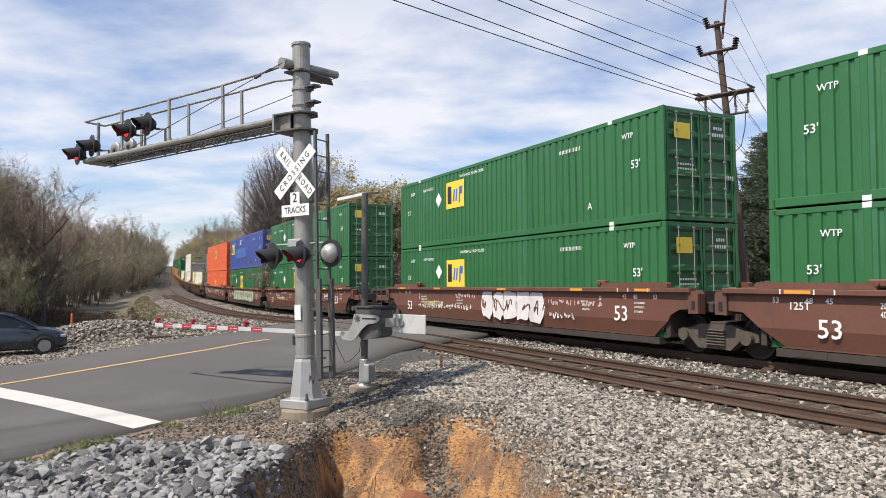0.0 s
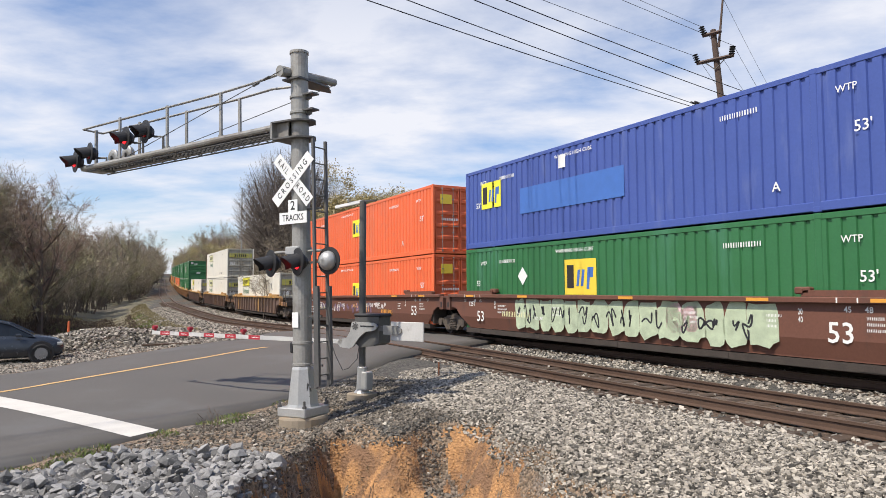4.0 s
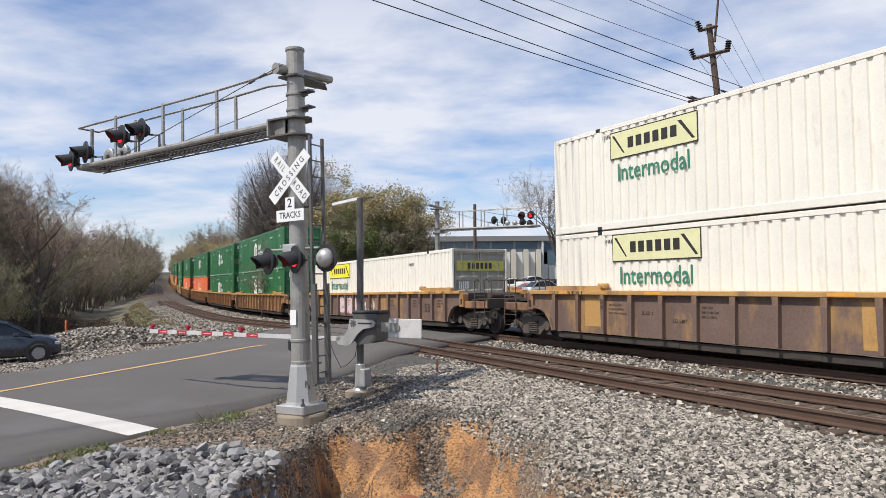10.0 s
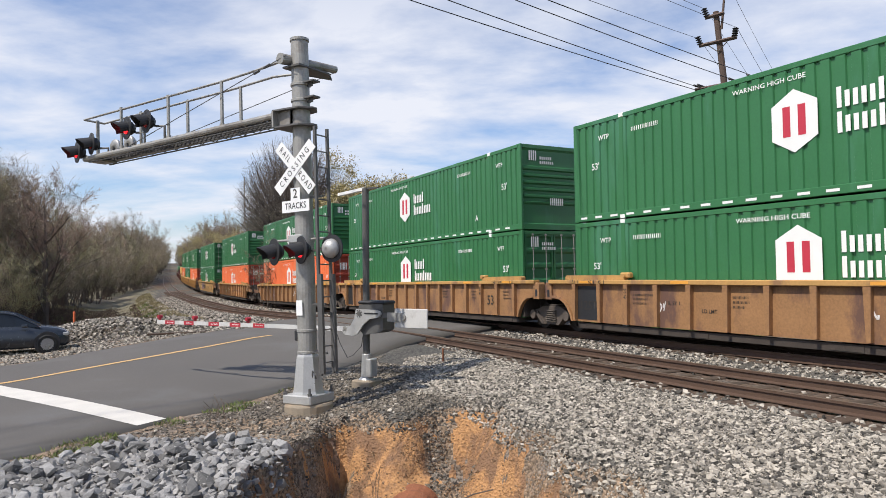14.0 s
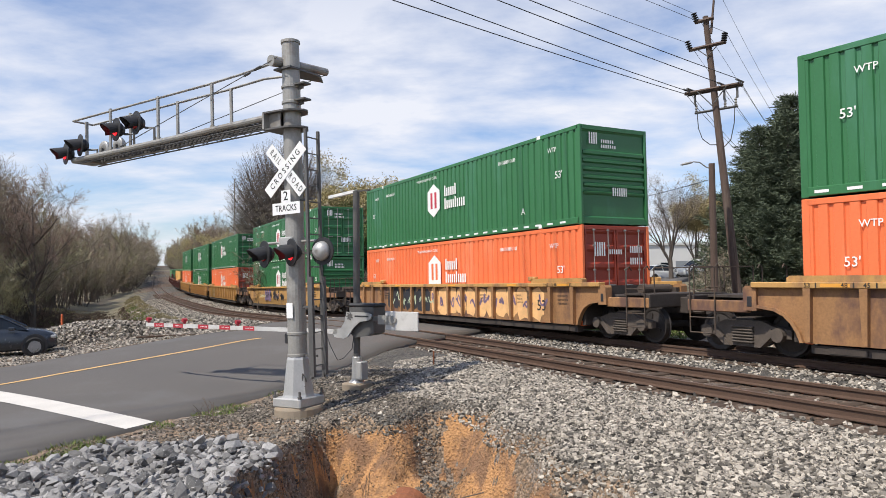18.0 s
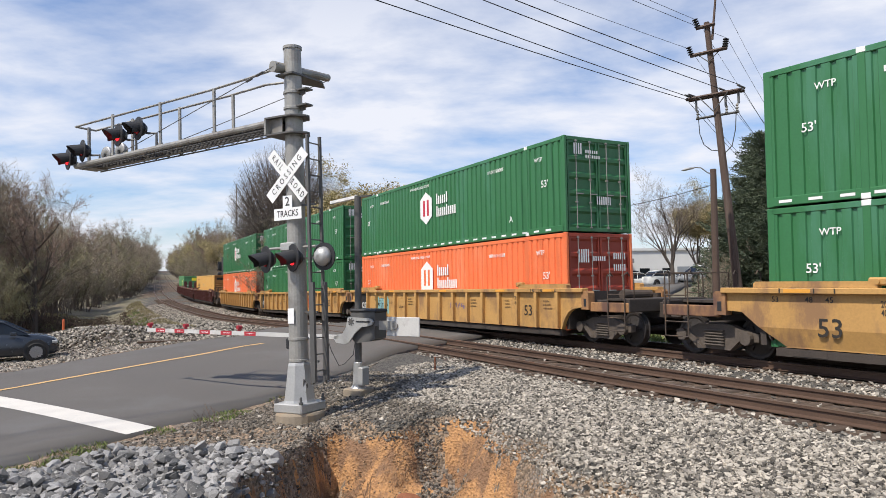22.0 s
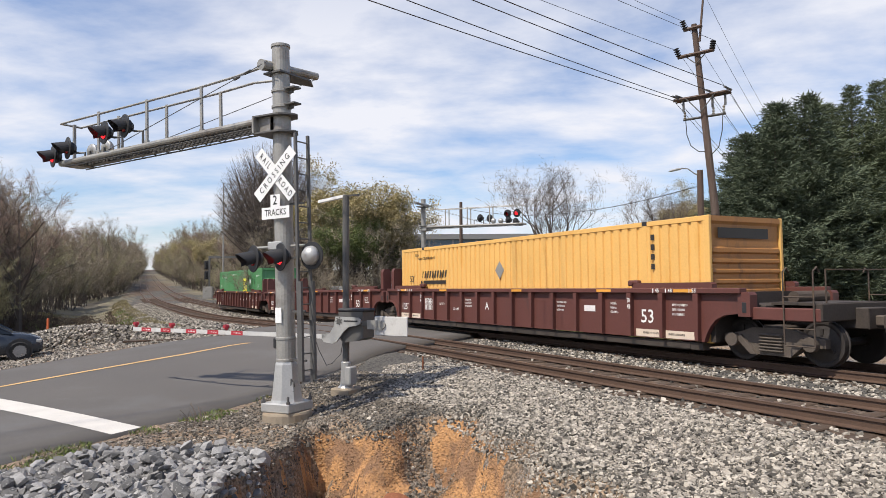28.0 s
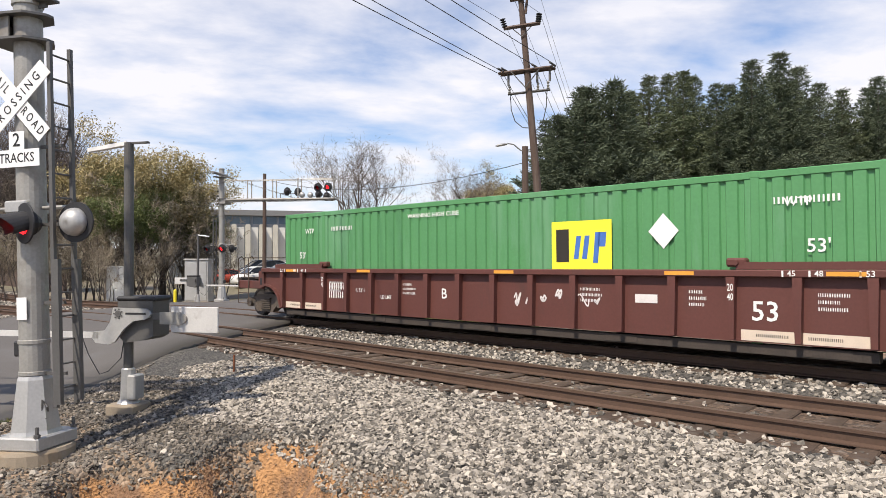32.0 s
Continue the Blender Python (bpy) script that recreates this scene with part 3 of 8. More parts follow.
def uneven(a, b, fine0, fine1, step, grow):
    """Coordinates from a to b, evenly stepped between fine0 and fine1 and growing outside."""
    mid = list(np.arange(fine0, fine1, step))
    out, s = [], step
    x = mid[-1]
    while x < b:
        s *= grow
        x += s
        out.append(x)
    low, s, x = [], step, fine0
    while x > a:
        s *= grow
        x -= s
        low.append(x)
    return np.array(low[::-1] + mid + out)


GX = uneven(-1500, 1500, -22, 16, 0.25, 1.12)
GY = uneven(-600, 2600, 4, 36, 0.25, 1.10)
BANK = (float(GX[np.argmin(abs(GX + 5.0))]), float(GX[np.argmin(abs(GX - 2.5))]), float(GY[np.argmin(abs(GY - 7.6))]), float(GY[np.argmin(abs(GY - 13.1))]))
ground = grid_sheet("ground", GX, GY, M["ground_far"], "ground", skip=lambda x, y: BANK[0] < x < BANK[1] and BANK[2] < y < BANK[3])
bank = grid_sheet("bank", np.linspace(BANK[0], BANK[1], 190), np.linspace(BANK[2], BANK[3], 150), M["ground_far"], "bank")
tagged(bank, "washed-out bank of orange clay under gravel", "bank", kind="structure")
tagged(ground, "rough grassy ground with gravel and bare clay", "ground", kind="structure")

# zones of the ground get their own covering, chosen per face
for key in ("soil", "clay", "gravel_bed", "track_dirt"):
    ground.data.materials.append(M[key])
    bank.data.materials.append(M[key])


def zone_faces(ob):
    me = ob.data
    c = np.array([p.center[:] for p in me.polygons])
    s, d = line_near(c[:, 0], c[:, 1])
    pv = pit(c[:, 0], c[:, 1])
    nz = np.array([p.normal.z for p in me.polygons])
    idx = np.zeros(len(c), int)
    near = (np.hypot(c[:, 0], c[:, 1] - 12) < 60)
    idx[near & (d > 6) & (d < 17) & (s < 40)] = 1
    idx[(d > -4.6) & (d < 9.5)] = 3
    right = (c[:, 0] > 0.2) & (d < 16) & (s < 12)
    idx[right & (d > 0)] = 3
    wob = np.sin(c[:, 0] * 3.1) * 0.3 + np.sin(c[:, 1] * 4.3) * 0.3
    idx[(pv > 0.08) & (c[:, 1] > 7)] = 1
    # clay shows where the gravel cover has slipped
    noise = 0.30 * ripple(c[:, 0], c[:, 1], 1.6) + 0.30 * ripple(c[:, 0] + 5, c[:, 1], 4.2) + 0.35 * ripple(c[:, 0], c[:, 1] + 3, 9.0)
    x = c[:, 0]
    patch = bare_clay(x + .22 * ripple(c[:, 0], c[:, 1], 1.3) + .10 * ripple(c[:, 0] + 2, c[:, 1], 3.7))
    idx[(pv + .10 * noise > 0.14) & (pv < 1.6) & (c[:, 1] > 7) & (patch + noise - 0.9 * sstep(.80, 1.0, pv) > 0)] = 2
    for tr in (0.0, SPACING):
        idx[(np.abs(d - tr) < 1.25)] = 4
    idx[(s > 50) & (d > 7.5) & (d < 9.6)] = 0
    far = (d < -4.6) & (s > -60) & (s < 25) & (d > -9)
    idx[far] = 1
    me.polygons.foreach_set("material_index", idx)


zone_faces(ground)
zone_faces(bank)


def strip(name, n0, n1, k0, k1, lift, mat, label, cat, step=0.5, across=6, thick=0.0, slant=0.0):
    """A strip of road: n across the road, k along it."""
    ks = np.arange(k0, k1 + step * 0.5, step)
    ns = np.linspace(n0, n1, across)
    K, N = np.meshgrid(ks, ns)
    K = K + slant * (n0 - N)
    X, Y = ROAD_D.x * K + ROAD_N.x * N, ROAD_D.y * K + ROAD_N.y * N
    Z = road_z(X, Y) + lift - 0.008 * np.clip(np.abs(N - ROAD_MID) - 0.5, 0, 9)
    nk = len(ks)
    verts = np.stack([X.ravel(), Y.ravel(), Z.ravel()], 1).tolist()
    faces = [(j * nk + i, j * nk + i + nk, j * nk + i + nk + 1, j * nk + i + 1) for j in range(across - 1) for i in range(nk - 1)]
    faces = [f[::-1] for f in faces] if n1 > n0 else faces
    if thick:
        k = len(verts)
        for j, sgn in ((0, 1), (across - 1, -1)):
            base = [(v[0], v[1], v[2] - thick) for v in verts[j * nk:(j + 1) * nk]]
            st = len(verts)
            verts += base
            for i in range(nk - 1):
                f = (j * nk + i, j * nk + i + 1, st + i + 1, st + i)
                faces.append(f if sgn > 0 else f[::-1])
    me = bpy.data.meshes.new(name)
    me.from_pydata(verts, [], faces)
    me.materials.append(mat)
    me.shade_smooth()
    ob = new(name, me)
    tagged(ob, label, cat, kind="structure")
    return ob


strip("road", ROAD_NEAR, ROAD_FAR, -60, 90, 0.0, M["asphalt"], "grey asphalt two-way road over the level crossing", "road", thick=0.5, across=12)
strip("centre_line", -17.80, -18.00, -60, 19.7, 0.008, M["road_yellow"], "worn yellow centre line painted on asphalt", "road marking", across=2)
strip("stop_line", ROAD_NEAR - 0.14, -17.6, 8.2, 8.82, 0.008, M["road_white"], "broad white stop line across one lane", "road marking", across=12, step=0.31, slant=0.12)


def rail(track, hand):
    """One rail swept along the line: foot, web and head."""
    side = track + hand * 0.755
    ss = np.concatenate([np.arange(-400, -40, 8), np.arange(-40, 130, 1.0), np.arange(130, 700, 8)])
    prof = [(-0.07, -0.17), (-0.07, -0.155), (-0.012, -0.135), (-0.012, -0.05), (-0.036, -0.04), (-0.036, 0.0),
            (0.036, 0.0), (0.036, -0.04), (0.012, -0.05), (0.012, -0.135), (0.07, -0.155), (0.07, -0.17)]
    me, n = Mesh(), len(prof)
    for s in ss:
        for a, z in prof:
            x, y, zz, h = on_line(s, side + a)
            me.v.append((x, y, zz + z))
    for i in range(len(ss) - 1):
        for k in range(n - 1):
            a = i * n + k
            me.f.append((a, a + n, a + n + 1, a + 1))
    data = me.data("rail", M["rail"])
    data.materials.append(M["rail_head"])
    for i, p in enumerate(data.polygons):
        if i % (n - 1) == 5:
            p.material_index = 1
    ob = new("rail", data)
    return tagged(ob, "rusty brown steel rail with worn head", "rail", "rails of the double track", "structure")


for track in (0.0, SPACING):
    for hand in (-1, 1):
        rail(track, hand)

# ---------- train: containers ----------
CL, CW, CH = 16.15, 2.59, 2.896
HL, HW = CL / 2, CW / 2


def side_profile():
    """x, depth pairs of the corrugated wall between the posts."""
    pts = []
    for a, b in ((-HL + 0.12, -6.17), (-6.02, 6.02), (6.17, HL - 0.12)):
        n = max(3, round((b - a) / 0.315))
        w = (b - a) / n
        for i in range(n):
            x = a + i * w
            pts += [(x, 0.012), (x + w * 0.30, 0.012), (x + w * 0.37, 0.050), (x + w * 0.63, 0.050), (x + w * 0.70, 0.012)]
        pts.append((b, 0.012))
    return pts


def wall_mesh(sy):
    me = Mesh()
    prof = side_profile()
    vs, fs = [], []
    for x, d in prof:
        y = sy * (HW - d)
        vs += [(x, y, 0.20), (x, y, CH - 0.12)]
    for i in range(len(prof) - 1):
        f = (2 * i, 2 * i + 2, 2 * i + 3, 2 * i + 1)
        fs.append(f if sy < 0 else f[::-1])
    return me.add(vs, fs)


def roof_mesh():
    """Roof sheet with shallow pressed ribs."""
    me = Mesh()
    me.box(-HL + 0.1, HL - 0.1, -HW + 0.03, HW - 0.03, CH - 0.09, CH - 0.035)
    return me


def floor_mesh():
    return Mesh().box(-HL + 0.1, HL - 0.1, -HW + 0.03, HW - 0.03, 0.06, 0.16)


def long_rail(sy, z0, z1):
    return Mesh().box(-HL + 0.1, HL - 0.1, *sorted((sy * HW, sy * (HW - 0.09))), z0, z1, b=0.012)


def post_mesh(sy, wide, proud):
    return Mesh().box(-wide / 2, wide / 2, *sorted((sy * (HW + proud), sy * (HW - 0.09))), 0.0, CH - proud, b=0.012)


def build_shell(c, paint):
    part("roof", shared("roof", roof_mesh, paint), paint, c)
    part("floor", shared("floor_sheet", floor_mesh, paint), paint, c)
    for sy in (-1, 1):
        part("side_wall", shared(f"wall{sy}", lambda: wall_mesh(sy), paint), paint, c)
        part("top_rail", shared(f"top{sy}", lambda: long_rail(sy, CH - 0.13, CH - 0.005), paint), paint, c)
        part("bottom_rail", shared(f"low{sy}", lambda: long_rail(sy, 0.02, 0.21), paint), paint, c)
        for x in (-HL + 0.08, HL - 0.08):
            part("corner_post", shared(f"corner{sy}", lambda: post_mesh(sy, 0.16, 0.0), paint), paint, c, at=Matrix.Translation((x, 0, 0)))
        for x in (-6.095, 6.095):
            part("side_post", shared(f"side_post{sy}", lambda: post_mesh(sy, 0.15, 0.004), paint), paint, c, at=Matrix.Translation((x, 0, 0)))


def door_leaf(hand):
    """A door leaf with horizontal pressed panels, in the plane x = HL."""
    me = Mesh()
    y0, y1 = (-HW + 0.12, -0.02) if hand < 0 else (0.02, HW - 0.12)
    zs, ds = [0.14], [0.045]
    for i in range(5):
        z = 0.20 + i * 0.52
        zs += [z, z + 0.07, z + 0.36, z + 0.43]
        ds += [0.03, 0.075, 0.075, 0.03]
    zs.append(CH - 0.13); ds.append(0.03)
    vs, fs = [], []
    for z, d in zip(zs, ds):
        vs += [(HL - d, y0, z), (HL - d, y1, z)]
    for i in range(len(zs) - 1):
        fs.append((2 * i, 2 * i + 1, 2 * i + 3, 2 * i + 2))
    me.add(vs, fs)
    me.box(HL - 0.08, HL - 0.02, y0, y0 + 0.06, 0.12, CH - 0.12)
    me.box(HL - 0.08, HL - 0.02, y1 - 0.06, y1, 0.12, CH - 0.12)
    return me


def end_beam(z0, z1):
    return Mesh().box(HL - 0.12, HL - 0.005, -HW + 0.1, HW - 0.1, z0, z1, b=0.01)


def lock_rod():
    me = Mesh()
    me.tube([(HL + 0.005, 0, 0.1), (HL + 0.005, 0, CH - 0.1)], 0.013, 6)
    for z in (0.14, 0.9, 1.6, 2.3, CH - 0.14):
        me.box(HL - 0.03, HL + 0.025, -0.035, 0.035, z - 0.022, z + 0.022)
    me.box(HL - 0.01, HL + 0.03, -0.02, 0.24, 1.14, 1.17)
    return me


def end_wall(x_sign=1, ribs=5):
    """Blank end with wide pressed ribs."""
    me = Mesh()
    zs, ds = [0.14], [0.03]
    z = 0.95
    zs += [0.20, 0.24, 0.86, 0.90]; ds += [0.03, 0.07, 0.07, 0.03]
    for i in range(ribs):
        zs += [z, z + 0.04, z + 0.13, z + 0.17]
        ds += [0.02, 0.075, 0.075, 0.02]
        z += 0.235
    zs += [z + 0.02, z + 0.06, CH - 0.2, CH - 0.13]; ds += [0.02, 0.06, 0.06, 0.02]
    vs, fs = [], []
    for zz, d in zip(zs, ds):
        vs += [(x_sign * (HL - d), -HW + 0.12, zz), (x_sign * (HL - d), HW - 0.12, zz)]
    for i in range(len(zs) - 1):
        f = (2 * i, 2 * i + 1, 2 * i + 3, 2 * i + 2)
        fs.append(f if x_sign > 0 else f[::-1])
    me.add(vs, fs)
    xa, xb = sorted((x_sign * (HL - 0.12), x_sign * (HL - 0.005)))
    me.box(xa, xb, -HW + 0.1, HW - 0.1, CH - 0.13, CH - 0.01)
    me.box(xa, xb, -HW + 0.1, HW - 0.1, 0.02, 0.14)
    return me


def casting(sy):
    return Mesh().box(-0.09, 0.09, *sorted((sy * (HW + 0.008), sy * (HW - 0.06))), 0.0, 0.118, b=0.012)


SHARED = {}


def shared(key, make, mat):
    if (key, mat.name) not in SHARED:
        m = make()
        SHARED[key, mat.name] = m.data(key, mat) if isinstance(m, Mesh) else m
    return SHARED[key, mat.name]


FACE = -HW - 0.004     # decals sit on the outer faces of the wall seen from the road


def decal(name, parent, mat, shapes, label="", y=FACE):
    me = Mesh()
    for sh in shapes:
        poly(me, sh, y)
    return part(name, me, mat, parent, label)


def rect(x0, x1, z0, z1, skew=0.0):
    return [(x0, z0), (x1, z0), (x1 + skew, z1), (x0 + skew, z1)]


def word(parent, text, x, z, size, mat, y=FACE, squeeze=1.0, name="lettering"):
    return part(name, letters(text, size, mat, squeeze), mat, parent, at=Matrix.Translation((x, y - 0.002, z)))


def bars(parent, x, z, w, h, mat, rng, y=FACE, name="marking"):
    """Unreadable writing: a row of short bars."""
    sh, a = [], x
    while a < x + w:
        k = h * rng.uniform(0.18, 0.34)
        sh.append(rect(a, min(a + k, x + w), z, z + h))
        a += k + h * 0.34
    return decal(name, parent, mat, sh, y=y)


def emp_logo(c, x, z, w, yel):
    h = w * 0.72
    decal("logo_panel", c, yel, [rect(x, x + w, z, z + h)], "yellow panel")
    d = -HW - 0.007
    decal("logo_mark", c, M["logo_dark"], [rect(x + w * .08, x + w * .30, z + h * .18, z + h * .84)], "dark block", y=d)
    decal("logo_mark", c, M["logo_blue"], [rect(x + w * .38, x + w * .46, z + h * .24, z + h * .70, w * .05), rect(x + w * .52, x + w * .60, z + h * .24, z + h * .70, w * .05), rect(x + w * .70, x + w * .78, z + h * .16, z + h * .76, w * .04), rect(x + w * .78, x + w * .90, z + h * .48, z + h * .76, w * .02)], "blue slanted blocks", y=d)


def hub_logo(c, x, z, s, bottom=False, ink="logo_red", words=True, rng=None):
    hexa = [(x, z - s * .62), (x + s * .48, z - s * .34), (x + s * .48, z + s * .34), (x, z + s * .62), (x - s * .48, z + s * .34), (x - s * .48, z - s * .34)]
    if bottom:
        hexa = [(x + s * .48, z - s * .62), (x + s * .48, z + s * .34), (x, z + s * .62), (x - s * .48, z + s * .34), (x - s * .48, z - s * .62)]
    decal("logo_panel", c, M["logo_white"], [hexa], "white six-sided logo")
    d = -HW - 0.007
    if ink:
        decal("logo_mark", c, M[ink], [rect(x - s * .24, x - s * .08, z - s * .3, z + s * .3), rect(x + s * .08, x + s * .24, z - s * .3, z + s * .3)], "two plain upright bars", y=d)
    if words:
        k = s * .30
        a = x + s * .85
        for row, wid in ((z + s * .06, s * .95), (z - s * .40, s * 1.5)):
            sh, b, i = [], a, 0
            while b < a + wid - k * .3:
                sh.append(rect(b, b + k * .30, row, row + k * (1.3 if i % 5 == 0 else 1.0)))
                b += k * .50
                i += 1
            decal("logo_lettering", c, M["logo_white"], sh, "white lettering block", y=d)


def jb_logo(c, x, z, w, panel):
    h = w * .235
    decal("logo_panel", c, M["logo_dark"], [rect(x - .03, x + w + .03, z - .03, z + h + .03)], "dark border")
    decal("logo_panel", c, M[panel], [rect(x, x + w, z, z + h)], "yellow logo panel", y=-HW - 0.007)
    sh = [rect(x + w * (.22 + .10 * i), x + w * (.29 + .10 * i), z + h * .3, z + h * .72) for i in range(6)]
    sh += [[(x + w * .02, z + h * .9), (x + w * .16, z + h * .15), (x + w * .18, z + h * .15), (x + w * .05, z + h * .9)],
           [(x + w * .80, z + h * .85), (x + w * .95, z + h * .1), (x + w * .98, z + h * .1), (x + w * .84, z + h * .85)]]
    decal("logo_mark", c, M["logo_dark"], sh, "plain dark blocks and slashes", y=-HW - 0.010)
    word(c, "Intermodal", x + w * .5, z - h * .62, .66, M["logo_green"], squeeze=.86)


def container(style, front="door", label="", low=False, seed=0):
    """A 53 foot box; its origin is the middle of its underside, +x the way the train runs, -y the side towards the road."""
    rng = random.Random(seed)
    # second material is for the ends; the white box's has shade painted in
    paint, dark, name = {"emp": (M["green_paint"], M["green_paint"], "green"), "emp2": (M["hub_green"], M["green_paint"], "green"),
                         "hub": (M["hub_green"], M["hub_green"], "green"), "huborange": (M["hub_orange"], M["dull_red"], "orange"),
                         "orange": (M["orange_paint"], M["orange_paint"], "orange"), "blue": (M["blue_paint"], M["blue_paint"], "blue"),
                         "white": (M["white_paint"], M["end_white_shaded"], "white"), "yellow": (M["school_yellow"], M["end_orange"], "yellow"),
                         "emplight": (M["light_green"], M["light_green"], "light green")}[style]
    c = thing("container", label or f"{name} corrugated steel shipping container riding in a well car", "container", "containers on the train")
    build_shell(c, paint)
    cast_mat = M["logo_white"] if style in ("hub", "emp") else (M["black"] if style in ("white", "yellow") else paint)
    for x in (-6.095, 6.095):
        for sy in (-1, 1):
            for z in (0.0, CH - 0.115):
                part("casting", shared(f"casting{sy}", lambda: casting(sy), cast_mat), cast_mat, c, at=Matrix.Translation((x, 0, z)))
    if front == "door":
        for hand in (-1, 1):
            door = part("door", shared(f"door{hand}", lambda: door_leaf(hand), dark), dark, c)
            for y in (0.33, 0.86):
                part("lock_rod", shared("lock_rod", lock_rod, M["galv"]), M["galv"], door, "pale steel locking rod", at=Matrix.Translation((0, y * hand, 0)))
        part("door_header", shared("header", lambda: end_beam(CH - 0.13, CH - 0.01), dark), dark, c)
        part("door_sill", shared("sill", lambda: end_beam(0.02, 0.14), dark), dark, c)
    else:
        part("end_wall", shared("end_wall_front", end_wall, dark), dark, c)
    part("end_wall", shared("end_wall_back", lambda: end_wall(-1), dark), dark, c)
    ink = M["logo_dark"] if style in ("white", "yellow") else M["logo_white"]
    if style == "yellow":
        word(c, "53'", -HL + 1.0, 1.62, 0.36, ink)
        bars(c, -6.5, 2.40, 1.4, 0.10, ink, rng)
        bars(c, -HL + 1.3, 2.55, 0.3, 0.10, ink, rng)
        for i in range(4):
            decal("marking", c, ink, [rect(6.3, 6.42, 2.42 - i * .24, 2.56 - i * .24)])
    elif style != "white":
        word(c, "53'", HL - 1.0, 1.55 if not low else 1.62, 0.31, ink)
        word(c, "53'", -HL + 0.95, 1.55 if not low else 1.62, 0.27, ink)
        word(c, "WARNING HIGH CUBE", -1.6, CH - 0.33, 0.15, ink, squeeze=1.15)
        word(c, "WTP", HL - 1.3, 2.34, 0.20, ink)
        word(c, "WTP", -HL + 1.3, 2.34, 0.20, ink)
        bars(c, 3.8 if style != "emplight" else 6.4, 2.32, 1.0, 0.115, ink, rng)
        bars(c, -5.7, 2.32, 0.95, 0.115, ink, rng)
        word(c, "A", 5.2, 0.62, 0.30, ink)
    else:
        bars(c, 4.3, 2.35, 0.5, 0.12, M["logo_dark"], rng)
        bars(c, 2.8, 0.45, 2.0, 0.13, M["logo_dark"], rng)
        bars(c, -5.9, 2.55, 1.2, 0.10, M["logo_dark"], rng)
    if style in ("emp", "emp2"):
        emp_logo(c, -3.62 if style == "emp" else (-2.05 if low else -1.15), 1.40 if not low else 1.25, 1.45, M["logo_yellow"])
        decal("placard", c, M["logo_white"], [[(-4.3, 1.55), (-4.02, 1.85), (-4.3, 2.15), (-4.58, 1.85)]], "white diamond placard")
    if style == "emplight":
        emp_logo(c, 1.95, 1.2, 1.42, M["logo_lemon"])
        decal("placard", c, M["logo_white"], [[(4.45, 1.62), (4.75, 1.95), (4.45, 2.28), (4.15, 1.95)]], "white diamond placard")
    if style == "orange":
        emp_logo(c, -.80, 1.35 if not low else 1.0, 1.22, M["logo_lemon"])
    if style == "blue":
        emp_logo(c, -6.9, 1.4, 1.3, M["logo_lemon"])
        decal("patch", c, M["logo_blue"], [rect(-4.4, 0.6, 1.0, 1.85)], "brighter blue painted-over patch")
        decal("patch", c, M["logo_white"], [rect(-2.3, -1.95, 2.2, 2.6)])
    if style in ("hub", "huborange"):
        hub_logo(c, -1.0, 1.66 if not low else 1.72, 1.08, bottom=low, ink="logo_red" if style == "hub" else "hub_orange", rng=rng)
        if style == "hub":
            k = [rect(x, x + 0.28, 0.08, 0.14) for x in np.arange(-7.8, 7.6, 0.62)]
            tagged(decal("reflector_strip", c, M["logo_white"], k, "row of white reflective strips", y=-HW - 0.006), kind="stuff")
    if style == "white":
        jb_logo(c, -5.58, 1.95 if not low else 2.05, 2.95, "logo_faded" if seed == 6 else "logo_lemon")
    if style == "yellow":
        decal("logo_lettering", c, M["logo_dark"], [rect(x, x + .10, 1.66, 1.94, .08) for x in np.arange(-6.2, -4.25, .21)] + [rect(-6.3, -4.2, 1.42, 1.56)], "dark lettering block")
        decal("placard", c, M["galv"], [[(-.5, 1.55), (-.23, 1.85), (-.5, 2.15), (-.77, 1.85)]], "grey diamond placard")
    # end markings
    e = Mesh()
    xx = HL + (0.012 if front == "door" else -0.008)
    spots = {"hub": [(-0.95, 2.35, .34, .34), (-0.5, 2.4, .5, .1), (-0.5, 2.25, .6, .1), (-0.1, .85, .55, .25)],
             "huborange": [(-0.85, 2.0, .4, .4), (-0.3, 2.05, .5, .14), (0.5, 2.1, .5, .2), (0.5, 1.75, .5, .2)],
             "emp": [(0.45, 2.42, .30, .08), (0.40, 2.24, .42, .09), (0.85, 1.12, .3, .12), (-0.85, 1.42, .6, .05), (-0.85, 1.30, .66, .05)],
             "yellow": [], "white": [(-1.0, 1.3, .45, .3)], }.get(style, [(0.45, 2.3, .4, .14), (-0.9, 1.4, .8, .1)])
    for y, z, w, h in spots:
        e = Mesh()
        a = y
        while a < y + w - .01:
            wide = min(.05, y + w - a)
            e.add([(xx, a, z), (xx, a + wide, z), (xx, a + wide, z + h), (xx, a, z + h)], [(0, 1, 2, 3)])
            a += .085
        tagged(part("end_marking", e, M["logo_white"], c), kind="stuff")
    e = Mesh()
    if style in ("emp", "emp2", "orange", "blue"):
        e.add([(xx, -.95, 2.1), (xx, -.4, 2.1), (xx, -.4, 2.5), (xx, -.95, 2.5)], [(0, 1, 2, 3)])
        part("end_logo", e, M["logo_yellow"], c, "yellow logo panel")
    elif style == "emplight":
        e.add([(xx, -.2, 2.2), (xx, .5, 2.2), (xx, .5, 2.65), (xx, -.2, 2.65)], [(0, 1, 2, 3)])
        part("end_logo", e, M["logo_lemon"], c, "yellow logo panel")
    elif style == "white":
        # end panel: yellow with the shade of the end painted in
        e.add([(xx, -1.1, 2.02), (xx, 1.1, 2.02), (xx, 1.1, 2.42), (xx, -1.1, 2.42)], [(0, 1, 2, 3)])
